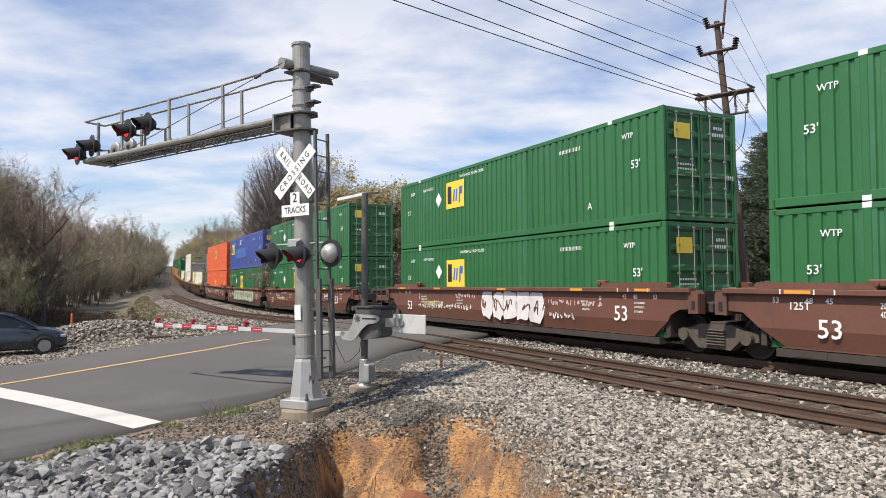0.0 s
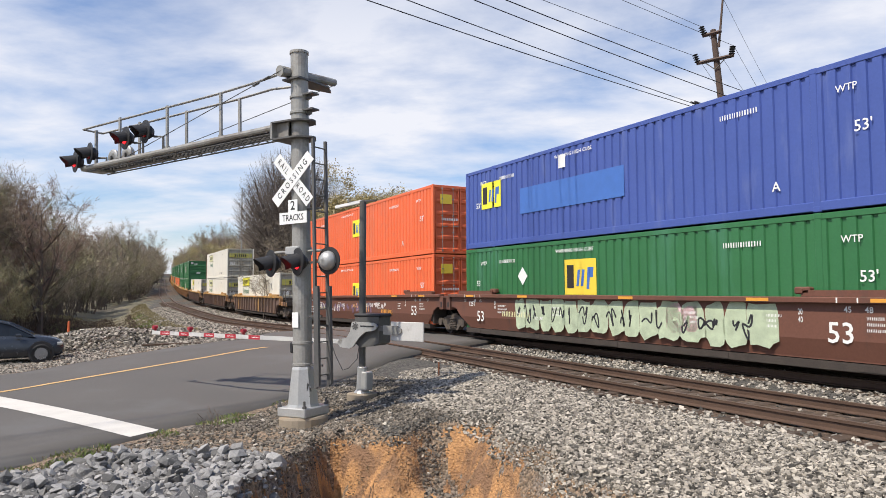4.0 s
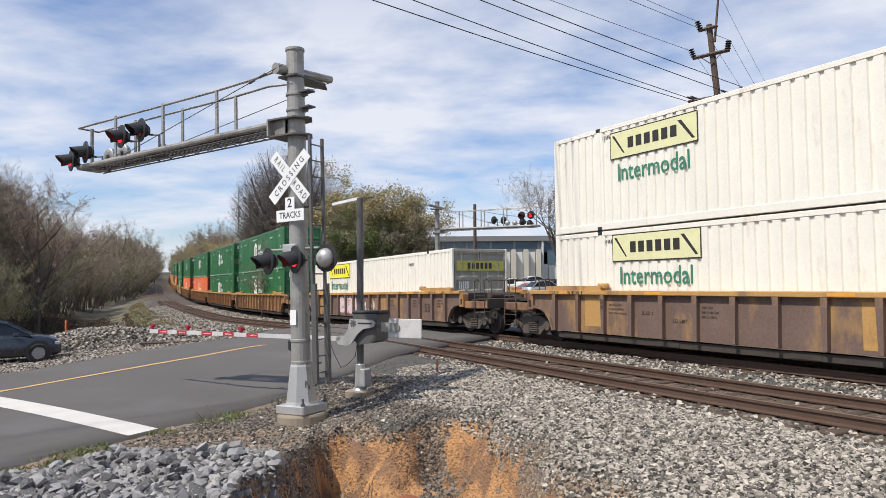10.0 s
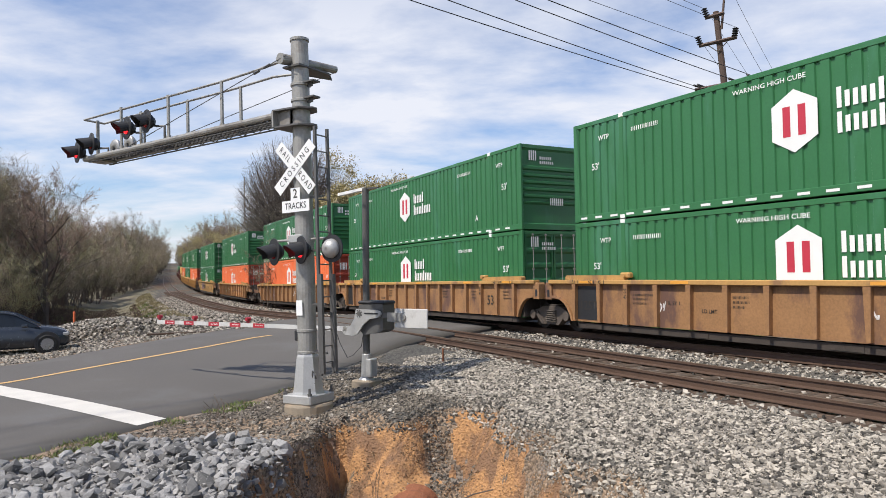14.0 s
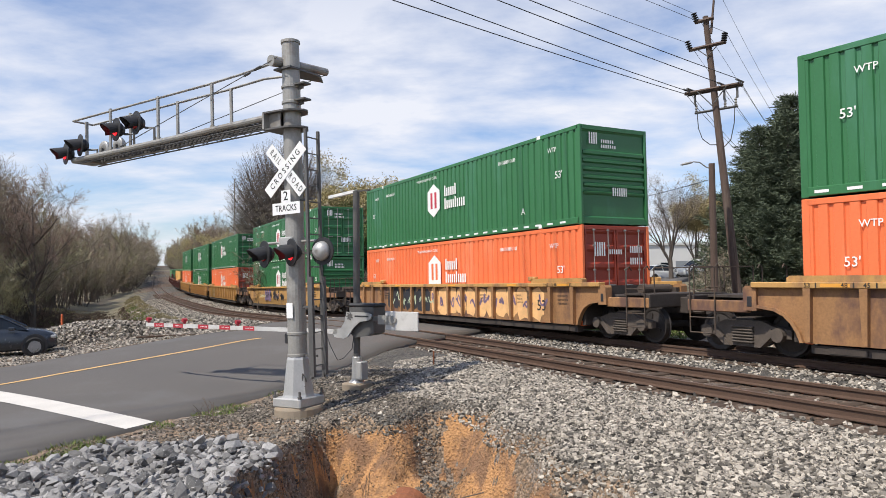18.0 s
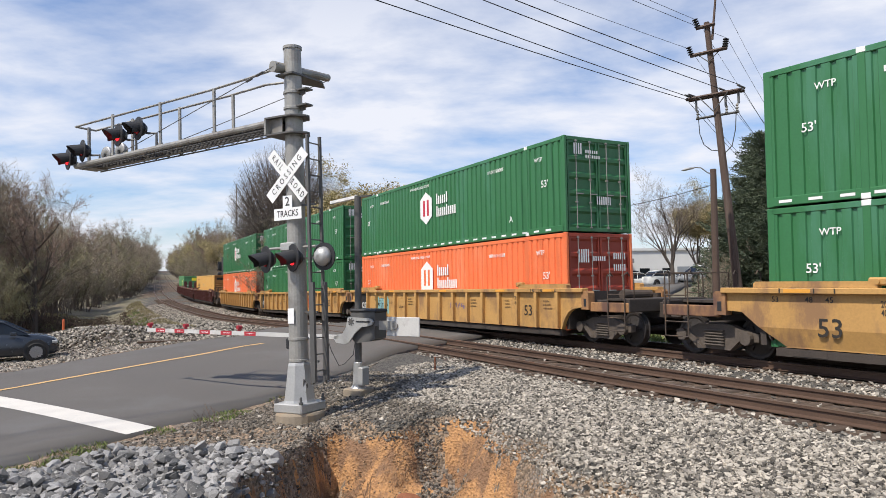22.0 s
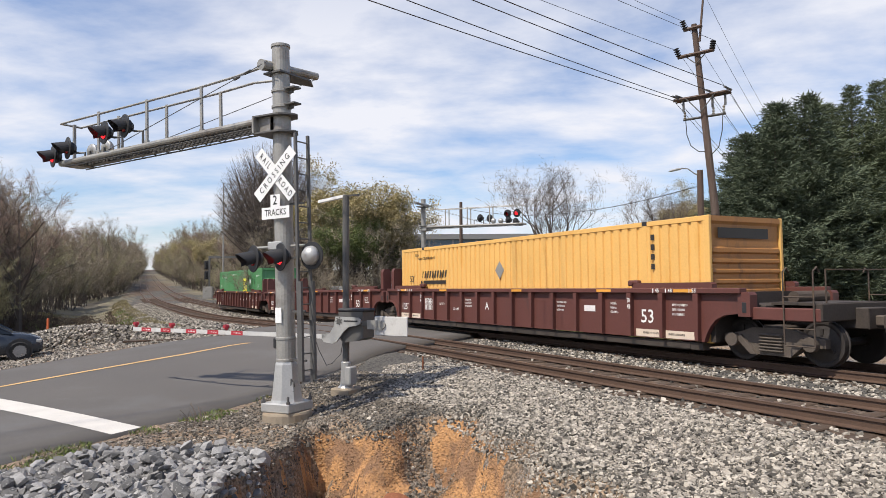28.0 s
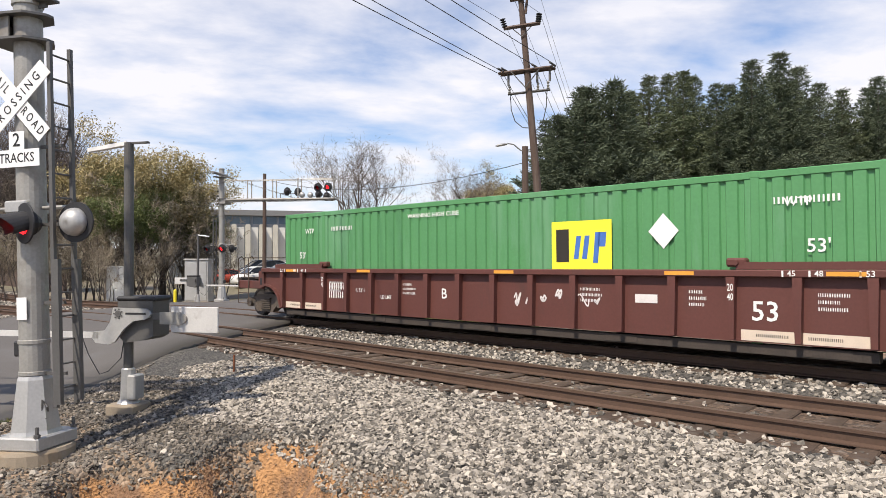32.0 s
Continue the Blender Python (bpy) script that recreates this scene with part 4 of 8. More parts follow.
        part("end_logo", e, M["logo_yellow_shaded"], c, "yellow logo panel in a darkened, shaded tone")
        e2 = Mesh()
        for y in np.arange(-0.6, 0.6, 0.2):
            e2.add([(xx + .003, y, 2.1), (xx + .003, y + .13, 2.1), (xx + .003, y + .13, 2.34), (xx + .003, y, 2.34)], [(0, 1, 2, 3)])
        part("end_logo_mark", e2, M["logo_dark"], c)
    elif style == "yellow":
        e.add([(xx, -1.0, 2.38), (xx, .75, 2.38), (xx, .75, 2.62), (xx, -1.0, 2.62)], [(0, 1, 2, 3)])
        part("end_logo", e, M["logo_dark"], c, "dark lettering block")
    return c


# ---------- train: well cars ----------
SILL_TOP, SILL_LOW = 1.60, 0.40
SIDE_Y = 1.46


def car_side(sy, ribbed):
    """A side wall: deep panel between the bogies, cut away in an arch over each bogie."""
    me = Mesh()
    pts = [(-8.02, SILL_LOW), (8.02, SILL_LOW), (8.16, 0.66), (8.34, 0.94), (8.62, 1.08), (9.0, 1.10), (9.0, SILL_TOP - 0.1), (-9.0, SILL_TOP - 0.1), (-9.0, 1.10), (-8.62, 1.08), (-8.34, 0.94), (-8.16, 0.66)]
    y0, y1 = sorted((sy * SIDE_Y, sy * (SIDE_Y - 0.05)))
    if ribbed:
        me.prism(pts, y0, y1)
    else:
        # smooth side: lower third leans inwards
        q = [(-7.75, 0.0), (7.75, 0.0)]
        me.prism([(-8.25, 0.78), (8.25, 0.78)] + pts[3:10] , y0, y1)
        ya, yb = sy * SIDE_Y, sy * (SIDE_Y - 0.10)
        vs = [(-8.25, ya, 0.78), (8.25, ya, 0.78), (7.7, yb, SILL_LOW), (-7.7, yb, SILL_LOW)]
        me.add(vs, [(0, 3, 2, 1) if sy < 0 else (0, 1, 2, 3)])
        me.box(-7.7, 7.7, *sorted((yb, yb - sy * 0.05)), SILL_LOW - 0.02, SILL_LOW + 0.06)
    return me


def car_rib(sy):
    """Upright that tapers towards its foot."""
    y0, y1 = sorted((sy * SIDE_Y, sy * (SIDE_Y + 0.12)))
    return Mesh().prism([(-.045, SILL_LOW + .03), (.045, SILL_LOW + .03), (.075, SILL_TOP - .12), (-.075, SILL_TOP - .12)], y0, y1)


def car_chord(sy):
    me = Mesh()
    y0, y1 = sorted((sy * (SIDE_Y - 0.12), sy * (SIDE_Y + 0.125)))
    me.box(-9.05, 9.05, y0, y1, SILL_TOP - 0.12, SILL_TOP, b=0.015)
    return me


def car_guide(x0, x1, sy):
    """Raised guide rail near the end of the well, with the hinge block of its locking arm."""
    me = Mesh()
    y0, y1 = sorted((sy * (SIDE_Y - 0.10), sy * (SIDE_Y + 0.06)))
    me.prism([(x0, SILL_TOP + .005), (x1, SILL_TOP + .005), (x1, SILL_TOP + .09), (x1 - .06, SILL_TOP + .13), (x0 + .06, SILL_TOP + .13), (x0, SILL_TOP + .09)], y0, y1)
    xe = x0 if abs(x0) < abs(x1) else x1
    me.box(xe - 0.17, xe + 0.17, y0, y1 + 0.02, SILL_TOP + 0.05, SILL_TOP + 0.20, b=0.03)
    me.tube([(xe, y0 - .03, SILL_TOP + .12), (xe, y1 + .05, SILL_TOP + .12)], .05, 8)
    return me


def arch_lip(sgn, sy):
    """Flange that runs round the wheel arch."""
    me = Mesh()
    pts = [(7.99, SILL_LOW), (8.06, .60), (8.18, .80), (8.34, .96), (8.56, 1.07), (8.98, 1.12)]
    ins = [(8.06, SILL_LOW), (8.13, .58), (8.24, .76), (8.39, .91), (8.60, 1.01), (8.98, 1.06)]
    y0, y1 = sorted((sy * (SIDE_Y - .05), sy * (SIDE_Y + .075)))
    for (a, b), (p, q) in zip(zip(pts, pts[1:]), zip(ins, ins[1:])):
        me.prism([(x * sgn, z) for x, z in (a, p, q, b)][::sgn], y0, y1)
    return me


def end_post(sgn, sy):
    """Cast post with a slotted face that closes the side."""
    me = Mesh()
    y0, y1 = sorted((sy * (SIDE_Y + .07), sy * (SIDE_Y - .16)))
    a, b = sorted((8.96 * sgn, 9.26 * sgn))
    me.prism([(a, 1.0), (b, 1.0), (b, 1.46), (b - .05, 1.52), (a + .05, 1.52), (a, 1.46)], y0, y1)
    return me


def end_slot(sgn, sy):
    a, b = sorted((9.06 * sgn, 9.17 * sgn))
    return Mesh().box(a, b, *sorted((sy * (SIDE_Y + .06), sy * (SIDE_Y + .076))), 1.08, 1.30, b=.02)


def deck_sill(sgn, sy):
    """Side member of the end platform."""
    return Mesh().box(*sorted((9.2 * sgn, 10.72 * sgn)), *sorted((sy * (SIDE_Y - .02), sy * (SIDE_Y - .14))), 0.94, 1.20, b=.02)


def air_tank(sgn):
    me = Mesh()
    me.tube([(9.62 * sgn, -.62, 1.40), (9.62 * sgn, .45, 1.40)], .125, 12)
    for y in (-.45, .3):
        me.box(*sorted((9.54 * sgn, 9.70 * sgn)), y - .02, y + .02, 1.22, 1.42)
    return me


def cross_beam():
    return Mesh().box(-0.35, 0.35, -SIDE_Y + 0.05, SIDE_Y - 0.05, 0.22, 0.34)


def sill_beam(sy):
    return Mesh().box(-7.9, 7.9, *sorted((sy * (SIDE_Y - 0.06), sy * (SIDE_Y - 0.28))), 0.20, 0.36)


def car_end(sgn, coupler):
    """Sloping end, bolster over the bogie and draft sill."""
    me = Mesh()
    for sy in (-1, 1):
        y0, y1 = sorted((sy * (SIDE_Y - 0.06), sy * (SIDE_Y - 0.3)))
        me.prism([(8.0 * sgn, 0.5), (8.35 * sgn, 1.1), (9.2 * sgn, 1.1), (9.2 * sgn, 1.42), (8.2 * sgn, 1.42)][::sgn], y0, y1)
    me.box(*sorted((8.15 * sgn, 9.35 * sgn)), -SIDE_Y + 0.3, SIDE_Y - 0.3, 1.02, 1.24, b=0.02)
    me.box(*sorted((8.12 * sgn, 8.25 * sgn)), -SIDE_Y + 0.08, SIDE_Y - 0.08, 0.4, 1.5)
    if coupler:
        me.box(*sorted((9.0 * sgn, 11.0 * sgn)), -0.35, 0.35, 0.78, 1.2, b=0.02)
        me.box(*sorted((10.55 * sgn, 10.75 * sgn)), -1.42, 1.42, 0.95, 1.3, b=0.02)
        me.box(*sorted((9.3 * sgn, 10.7 * sgn)), -0.9, 0.9, 1.24, 1.3)
    else:
        me.box(*sorted((9.2 * sgn, 9.42 * sgn)), -0.4, 0.4, 0.7, 1.15, b=0.02)
    return me


def car_step(sgn, sy):
    """Bent grab iron that hangs below the platform as a step."""
    me = Mesh()
    y = sy * (SIDE_Y + .01)
    for x in (9.98, 10.62):
        me.tube([(x * sgn, y, 0.46), (x * sgn, y, 1.92)], 0.017, 6)
        me.tube([(x * sgn, y, 1.92), (x * sgn, y - sy * .12, 2.0), (x * sgn, y - sy * .2, 1.9)], 0.017, 6)
    for z in (0.46, 0.80, 1.42):
        me.tube([(9.98 * sgn, y, z), (10.62 * sgn, y, z)], 0.016, 6)
    return me


def car_rail(sgn):
    """Grab rails across the end platform."""
    me = Mesh()
    for y in (-1.2, 1.2):
        me.tube([(10.7 * sgn, y, 1.2), (10.7 * sgn, y, 1.95)], 0.016, 6)
    me.tube([(10.7 * sgn, -1.2, 1.95), (10.7 * sgn, 1.2, 1.95)], 0.016, 6)
    return me


def coupler_mesh(sgn):
    me = Mesh()
    me.box(*sorted((10.95 * sgn, 11.45 * sgn)), -0.12, 0.12, 0.84, 1.05, b=0.03)
    me.box(*sorted((11.2 * sgn, 11.5 * sgn)), -0.2, 0.16, 0.78, 1.1, b=0.05)
    me.tube([(10.7 * sgn, 0.5, 0.9), (11.1 * sgn, 0.45, 0.62), (11.45 * sgn, 0.3, 0.6)], 0.03, 6)
    return me


def end_guide(sgn):
    """A tall container guide post that stands at the end of an empty or half-loaded well."""
    me = Mesh()
    a, b = sorted((8.72 * sgn, 8.98 * sgn))
    me.prism([(-.19, 1.2), (.19, 1.2), (.19, 2.35), (.13, 2.48), (-.13, 2.48), (-.19, 2.35)], a, b, pose(0, 0, 0, 0, 0, 90) @ Matrix.Diagonal((1, -1, 1, 1)))
    return me


def scribble(rng, x0, x1, z0, z1, thick, y):
    """Loose painted strokes between two heights: a mesh for each sign."""
    x, made = x0, []
    while x < x1:
        mesh = Mesh()
        made.append(mesh)
        w = rng.uniform(0.5, 1.1) * (z1 - z0) * 0.8
        px, pz = [x + rng.uniform(0, w * .3)], [z0 + rng.uniform(0, .3) * (z1 - z0)]
        for k in range(rng.randint(3, 5)):
            px.append(x + rng.uniform(0, w))
            pz.append(z0 + (z1 - z0) * (rng.uniform(.6, 1) if k % 2 == 0 else rng.uniform(0, .4)))
        for i in range(len(px) - 2):
            q = []
            for a in (0, .25, .5, .75, 1):
                bx = (1 - a) ** 2 * (px[i] + px[i + 1]) / 2 + 2 * a * (1 - a) * px[i + 1] + a * a * (px[i + 1] + px[i + 2]) / 2
                bz = (1 - a) ** 2 * (pz[i] + pz[i + 1]) / 2 + 2 * a * (1 - a) * pz[i + 1] + a * a * (pz[i + 1] + pz[i + 2]) / 2
                q.append((bx, bz))
            for (ax, az), (bx, bz) in zip(q, q[1:]):
                dx, dz = bx - ax, bz - az
                l = math.hypot(dx, dz) or 1
                nx, nz = -dz / l * thick / 2, dx / l * thick / 2
                sh = [(ax - nx, az - nz), (bx - nx, bz - nz), (bx + nx, bz + nz), (ax + nx, az + nz)]
                mesh.add([(u, y, v) for u, v in sh], [(0, 1, 2, 3)])
        x += w * .85
    return made


def bubble(rng, x0, x1, z0, z1, y):
    """Fat rounded letter-like shapes side by side, without meaning: a mesh for each."""
    x, made = x0, []
    while x < x1:
        mesh = Mesh()
        made.append(mesh)
        w = rng.uniform(.55, .8) * (z1 - z0)
        cx, cz = x + w / 2, (z0 + z1) / 2
        pts = []
        for k in range(14):
            a = 2 * math.pi * k / 14
            r = 1 + rng.uniform(-.16, .12)
            pts.append((cx + math.copysign(abs(math.cos(a)) ** .6, math.cos(a)) * w * .55 * r, cz + math.copysign(abs(math.sin(a)) ** .6, math.sin(a)) * (z1 - z0) * .5 * r))
        poly(mesh, pts, y)
        x += w * 1.02
    return made


def graffiti(car, rng, x0, x1, z0, z1, fill, line, thick=.05, y=-SIDE_Y - 0.005):
    if fill:
        for me in bubble(rng, x0, x1, z0, z1, y):
            part("graffiti", me, M[fill], car, "sprayed graffiti")
    for me in scribble(rng, x0, x1, z0, z1, thick, y - 0.003):
        part("graffiti_outline", me, M[line], car)


def well_car(paint, ribbed, ends, label, seed):
    """ends: 'c' coupler or 'j' shared joint at the front, then at the back."""
    rng = random.Random(seed)
    mat = M[paint]
    chord = M["car_yellow"] if paint in ("car_weathered", "car_rusty") else mat
    trim = M["car_rusty"] if paint in ("car_weathered", "car_rusty", "car_yellow") else mat
    c = thing("well_car", label, "railway wagon", "well cars of the train")
    for sy in (-1, 1):
        side = part("side", shared(f"side{sy}{ribbed}", lambda: car_side(sy, ribbed), mat), mat, c)
        part("top_chord", shared(f"chord{sy}", lambda: car_chord(sy), chord), chord, side)
        if ribbed:
            for x in np.arange(-7.875, 8, 1.05):
                part("rib", shared(f"rib{sy}", lambda: car_rib(sy), mat), mat, side, at=Matrix.Translation((x, 0, 0)))
    for x in (-7.2, -3.6, 0, 3.6, 7.2):
        part("floor_beam", shared("cross_beam", cross_beam, M["underframe"]), None, c, at=Matrix.Translation((x, 0, 0)))
    for sy in (-1, 1):
        part("sill_beam", shared(f"sill_beam{sy}", lambda: sill_beam(sy), M["underframe"]), None, c)
    for sgn, e in ((1, ends[0]), (-1, ends[1])):
        end = part("end_frame", shared(f"end{sgn}{e}", lambda: car_end(sgn, e == 'c'), M["underframe"]), mat, c)
        for sy in (-1, 1):
            part("guide", shared(f"guide{sgn}{sy}", lambda: car_guide(*sorted((5.85 * sgn, 8.3 * sgn)), sy), chord), chord, c)
            post = part("end_post", shared(f"end_post{sgn}{sy}", lambda: end_post(sgn, sy), trim), trim, c)
            part("slot", shared(f"end_slot{sgn}{sy}", lambda: end_slot(sgn, sy), M["black"]), None, post)
            if ribbed:
                part("arch_lip", shared(f"arch_lip{sgn}{sy}", lambda: arch_lip(sgn, sy), mat), mat, c)
            if e == 'c':
                part("deck_sill", shared(f"deck_sill{sgn}{sy}", lambda: deck_sill(sgn, sy), trim), trim, end)
        if e == 'c':
            part("air_tank", shared(f"air_tank{sgn}", lambda: air_tank(sgn), M["grime"]), M["grime"], end)
        if e == 'c':
            for sy in (-1, 1):
                part("ladder", shared(f"step{sgn}{sy}", lambda: car_step(sgn, sy), M["grime"]), None, end)
            part("end_railing", shared(f"rail{sgn}", lambda: car_rail(sgn), M["grime"]), None, end)
            part("coupler", shared(f"coupler{sgn}", lambda: coupler_mesh(sgn), M["bogie_steel"]), M["bogie_steel"], end)
    y = -SIDE_Y - 0.006
    ink = M["logo_white"] if paint in ("car_brown", "car_maroon") else M["logo_dark"]
    word(c, "53", 6.6 if not ribbed else 6.3, 0.90, 0.56 if not ribbed else 0.46, ink, y=y - (0.0 if not ribbed else 0.0))
    if ends[1] == 'j':
        word(c, "125T", -7.35, 0.86 if ribbed else 1.25, 0.36 if ribbed else 0.22, ink if paint != "car_yellow" else M["logo_white"], y=y - .004)
        if paint in ("car_yellow", "car_rusty"):
            decal("plate", c, M["black"], [rect(-7.82, -6.90, 0.46, 1.42)], "black stencil panel", y=y)
    if not ribbed:
        word(c, "53", -6.75, 0.80, 0.52, ink, y=y)
        bars(c, -5.3, 0.86, 1.7, 0.17, M["logo_faded"], rng, y=y)
    for x, w in ((7.1, .5), (5.0, .35), (-5.6, .7), (-2.5, .5), (2.75, .5)):
        for k in range(3):
            bars(c, x, 1.18 - k * 0.11, w * rng.uniform(.6, 1), 0.055, ink, rng, y=y)
    for sgn in (-1, 1):
        for tx, xx in (("53", 7.85), ("48", 7.15), ("45", 6.75)):
            word(c, tx, xx * sgn, SILL_TOP - .06 if ribbed else 1.36, .13 if ribbed else .16, ink, y=-SIDE_Y - (.130 if ribbed else .006))
        for tx, zz in (("20", 1.30), ("40", 1.14)):
            word(c, tx, 5.775 * sgn, zz, .17, ink, y=y - (.118 if ribbed else 0), squeeze=.62)
    word(c, "LD LMT", -3.15, .86, .13, ink, y=y)
    word(c, "IL 53' 1", -4.2, 1.02, .13, ink, y=y)
    k = [rect(x, x + .55, SILL_TOP - .095, SILL_TOP - .025) for x in (-7.6, -4.2, 0.6, 4.6, 7.25)]
    for sh in k:
        decal("reflector", c, M["marker_orange"], [sh], "orange-yellow reflector", y=-SIDE_Y - 0.129)
    for x in (-7.7, -7.0, -6.6, 6.6, 7.0, 7.7):
        decal("capacity_mark", c, ink, [rect(x, x + .03, SILL_TOP - .11, SILL_TOP - .01)], y=-SIDE_Y - 0.129)
    return c


# ---------- train: bogies ----------
def bogie_frame(sy):
    me = Mesh()
    y0, y1 = sorted((sy * 0.98, sy * 1.14))
    pts = [(-1.15, 0.42), (-0.75, 0.40), (-0.42, 0.20), (0.42, 0.20), (0.75, 0.40), (1.15, 0.42), (1.15, 0.60), (0.72, 0.66), (0.45, 0.76), (-0.45, 0.76), (-0.72, 0.66), (-1.15, 0.60)]
    return me.prism(pts, y0, y1)


def bogie_arm(sy, s):
    """Diagonal arm that stands proud of the side frame."""
    me = Mesh()
    return me.prism([(0.30 * s, 0.20), (0.46 * s, 0.20), (0.86 * s, 0.56), (0.70 * s, 0.60)][::s], *sorted((sy * 1.13, sy * 1.21)))


def axle_cap(sy, s):
    return Mesh().tube([(0.89 * s, sy * 1.12, 0.49), (0.89 * s, sy * 1.26, 0.49)], 0.15, 12)


def bogie_springs(sy):
    me = Mesh()
    for z in np.arange(0.28, 0.66, 0.065):
        me.box(-0.27, 0.27, *sorted((sy * 1.0, sy * 1.2)), z, z + 0.034, b=0.01)
    return me


def bogie_bolster():
    me = Mesh()
    me.box(-0.24, 0.24, -1.1, 1.1, 0.56, 0.82, b=0.03)
    me.tube([(0, 0, 0.8), (0, 0, 1.02)], 0.22, 12)
    return me


def wheelset_mesh():
    me = Mesh()
    prof = [(0.07, -0.9), (0.09, -0.86), (0.36, -0.80), (0.40, -0.82), (0.455, -0.82), (0.46, -0.70), (0.485, -0.69), (0.485, -0.665), (0.40, -0.66), (0.12, -0.70), (0.09, -0.6)]
    m = pose(0, 0, 0, -90)
    me.lathe(prof, 24, m)
    me.lathe([(r, -z) for r, z in prof][::-1], 24, m)
    me.tube([(0, -0.65, 0), (0, 0.65, 0)], 0.09, 10)
    for k in range(3):
        a = 2 * math.pi * k / 3
        for y in (-0.845, 0.845):
            me.box(-0.03, 0.03, y - .02, y + .02, 0.17, 0.30, pose(0, 0, 0, 0, math.degrees(a)))
    return me


def bogie():
    b = thing("bogie", "dark steel two-axle wagon bogie with coil springs", "bogie", "bogies under the train")
    for sy in (-1, 1):
        f = part("side_frame", shared(f"bogie{sy}", lambda: bogie_frame(sy), M["bogie_steel"]), M["bogie_steel"], b)
        for e in (-1, 1):
            part("arm", shared(f"arm{sy}{e}", lambda: bogie_arm(sy, e), M["bogie_steel"]), None, f)
            part("axle_cap", shared(f"cap{sy}{e}", lambda: axle_cap(sy, e), M["bogie_steel"]), None, f)
        part("spring_pack", shared(f"springs{sy}", lambda: bogie_springs(sy), M["bogie_steel"]), M["bogie_steel"], f)
    part("bolster", shared("bolster", bogie_bolster, M["underframe"]), M["underframe"], b)
    sets = []
    for x in (-0.89, 0.89):
        w = part("wheelset", shared("wheelset", wheelset_mesh, M["wheel_steel"]), M["wheel_steel"], b, at=Matrix.Translation((x, 0, 0.485)))
        sets.append((w, x))
    return b, sets


# ---------- train: who follows whom ----------
GAP_J, GAP_C, FIRST = 2.68, 6.555, -15.745
# paint, ribbed side, lower box (style, end), upper box (style, end), joint behind: j shared bogie, c coupler
CONSIST = [
    ("car_brown", False, ("emp", "door"), ("emp", "door"), 'j'),
    ("car_brown", False, ("emp", "door"), ("emp", "door"), 'c'),
    ("car_brown", False, ("emp2", "door"), ("emp2", "door"), 'j'),
    ("car_brown", False, ("emp2", "door"), ("blue", "door"), 'j'),
    ("car_brown", False, ("orange", "door"), ("orange", "door"), 'c'),
    ("car_weathered", True, ("white", "door"), None, 'c'),
    ("car_weathered", True, ("white", "door"), ("white", "door"), 'c'),
    ("car_weathered", True, ("white", "door"), None, 'c'),
    ("car_rusty", True, ("hub", "door"), ("hub", "wall"), 'j'),
    ("car_rusty", True, ("hub", "door"), ("hub", "wall"), 'j'),
    ("car_rusty", True, ("huborange", "door"), ("hub", "wall"), 'c'),
    ("car_rusty", True, ("huborange", "door"), ("hub", "wall"), 'c'),
    ("car_yellow", False, ("hub", "wall"), ("hub", "door"), 'c'),
    ("car_yellow", True, ("huborange", "door"), ("hub", "door"), 'j'),
    ("car_yellow", True, ("hub", "door"), ("hub", "door"), 'j'),
    ("car_yellow", True, ("huborange", "door"), ("hub", "door"), 'c'),
    ("car_maroon", True, ("yellow", "wall"), None, 'j'),
    ("car_maroon", True, None, None, 'j'),
    ("car_maroon", True, ("emplight", "wall"), None, 'c'),
]
WORDS = {"car_brown": "brown smooth-sided well car with graffiti", "car_weathered": "weathered brown and yellow ribbed well car",
         "car_rusty": "rusty yellow-brown ribbed well car", "car_yellow": "yellow well car with dark stencils", "car_maroon": "maroon ribbed well car"}
TRAIN, BOGIES = [], []        # (object, place on the train, height, half base), (bogie, wheelsets, place)
FLOOR_Z = 0.36


def build_train():
    u, before = FIRST, 'c'
    for i, (paint, ribbed, low, top, after) in enumerate(CONSIST):
        mid = u + HL
        car = well_car(paint, ribbed, before + after, WORDS[paint] + (", empty" if low is None else ""), 100 + i)
        TRAIN.append((car, mid, 0.0))
        rng = random.Random(500 + i)
        decorate(i, car, rng)
        for box, z, is_low in ((low, FLOOR_Z, True), (top, FLOOR_Z + CH + 0.02, False)):
            if box:
                c = container(box[0], box[1], low=is_low, seed=i)
                TRAIN.append((c, mid, z))
        if before == 'c':
            BOGIES.append((*bogie(), mid - 9.42))
        BOGIES.append((*bogie(), mid + 9.42))
        if after == 'j' or (low is None):
            if paint == "car_maroon":
                for gy in (-1.2, -.5, .5, 1.2):
                    part("guide_post", shared("guide_post-1", lambda: end_guide(-1), M["car_maroon"]), M["car_maroon"], car, at=Matrix.Translation((0, gy, 0)))
        if before == 'j' and paint == "car_maroon" and i > 16:
            for gy in (-1.2, -.5, .5, 1.2):
                part("guide_post", shared("guide_post1", lambda: end_guide(1), M["car_maroon"]), M["car_maroon"], car, at=Matrix.Translation((0, gy, 0)))
        before = after
        u += CL + (GAP_J if after == 'j' else GAP_C)


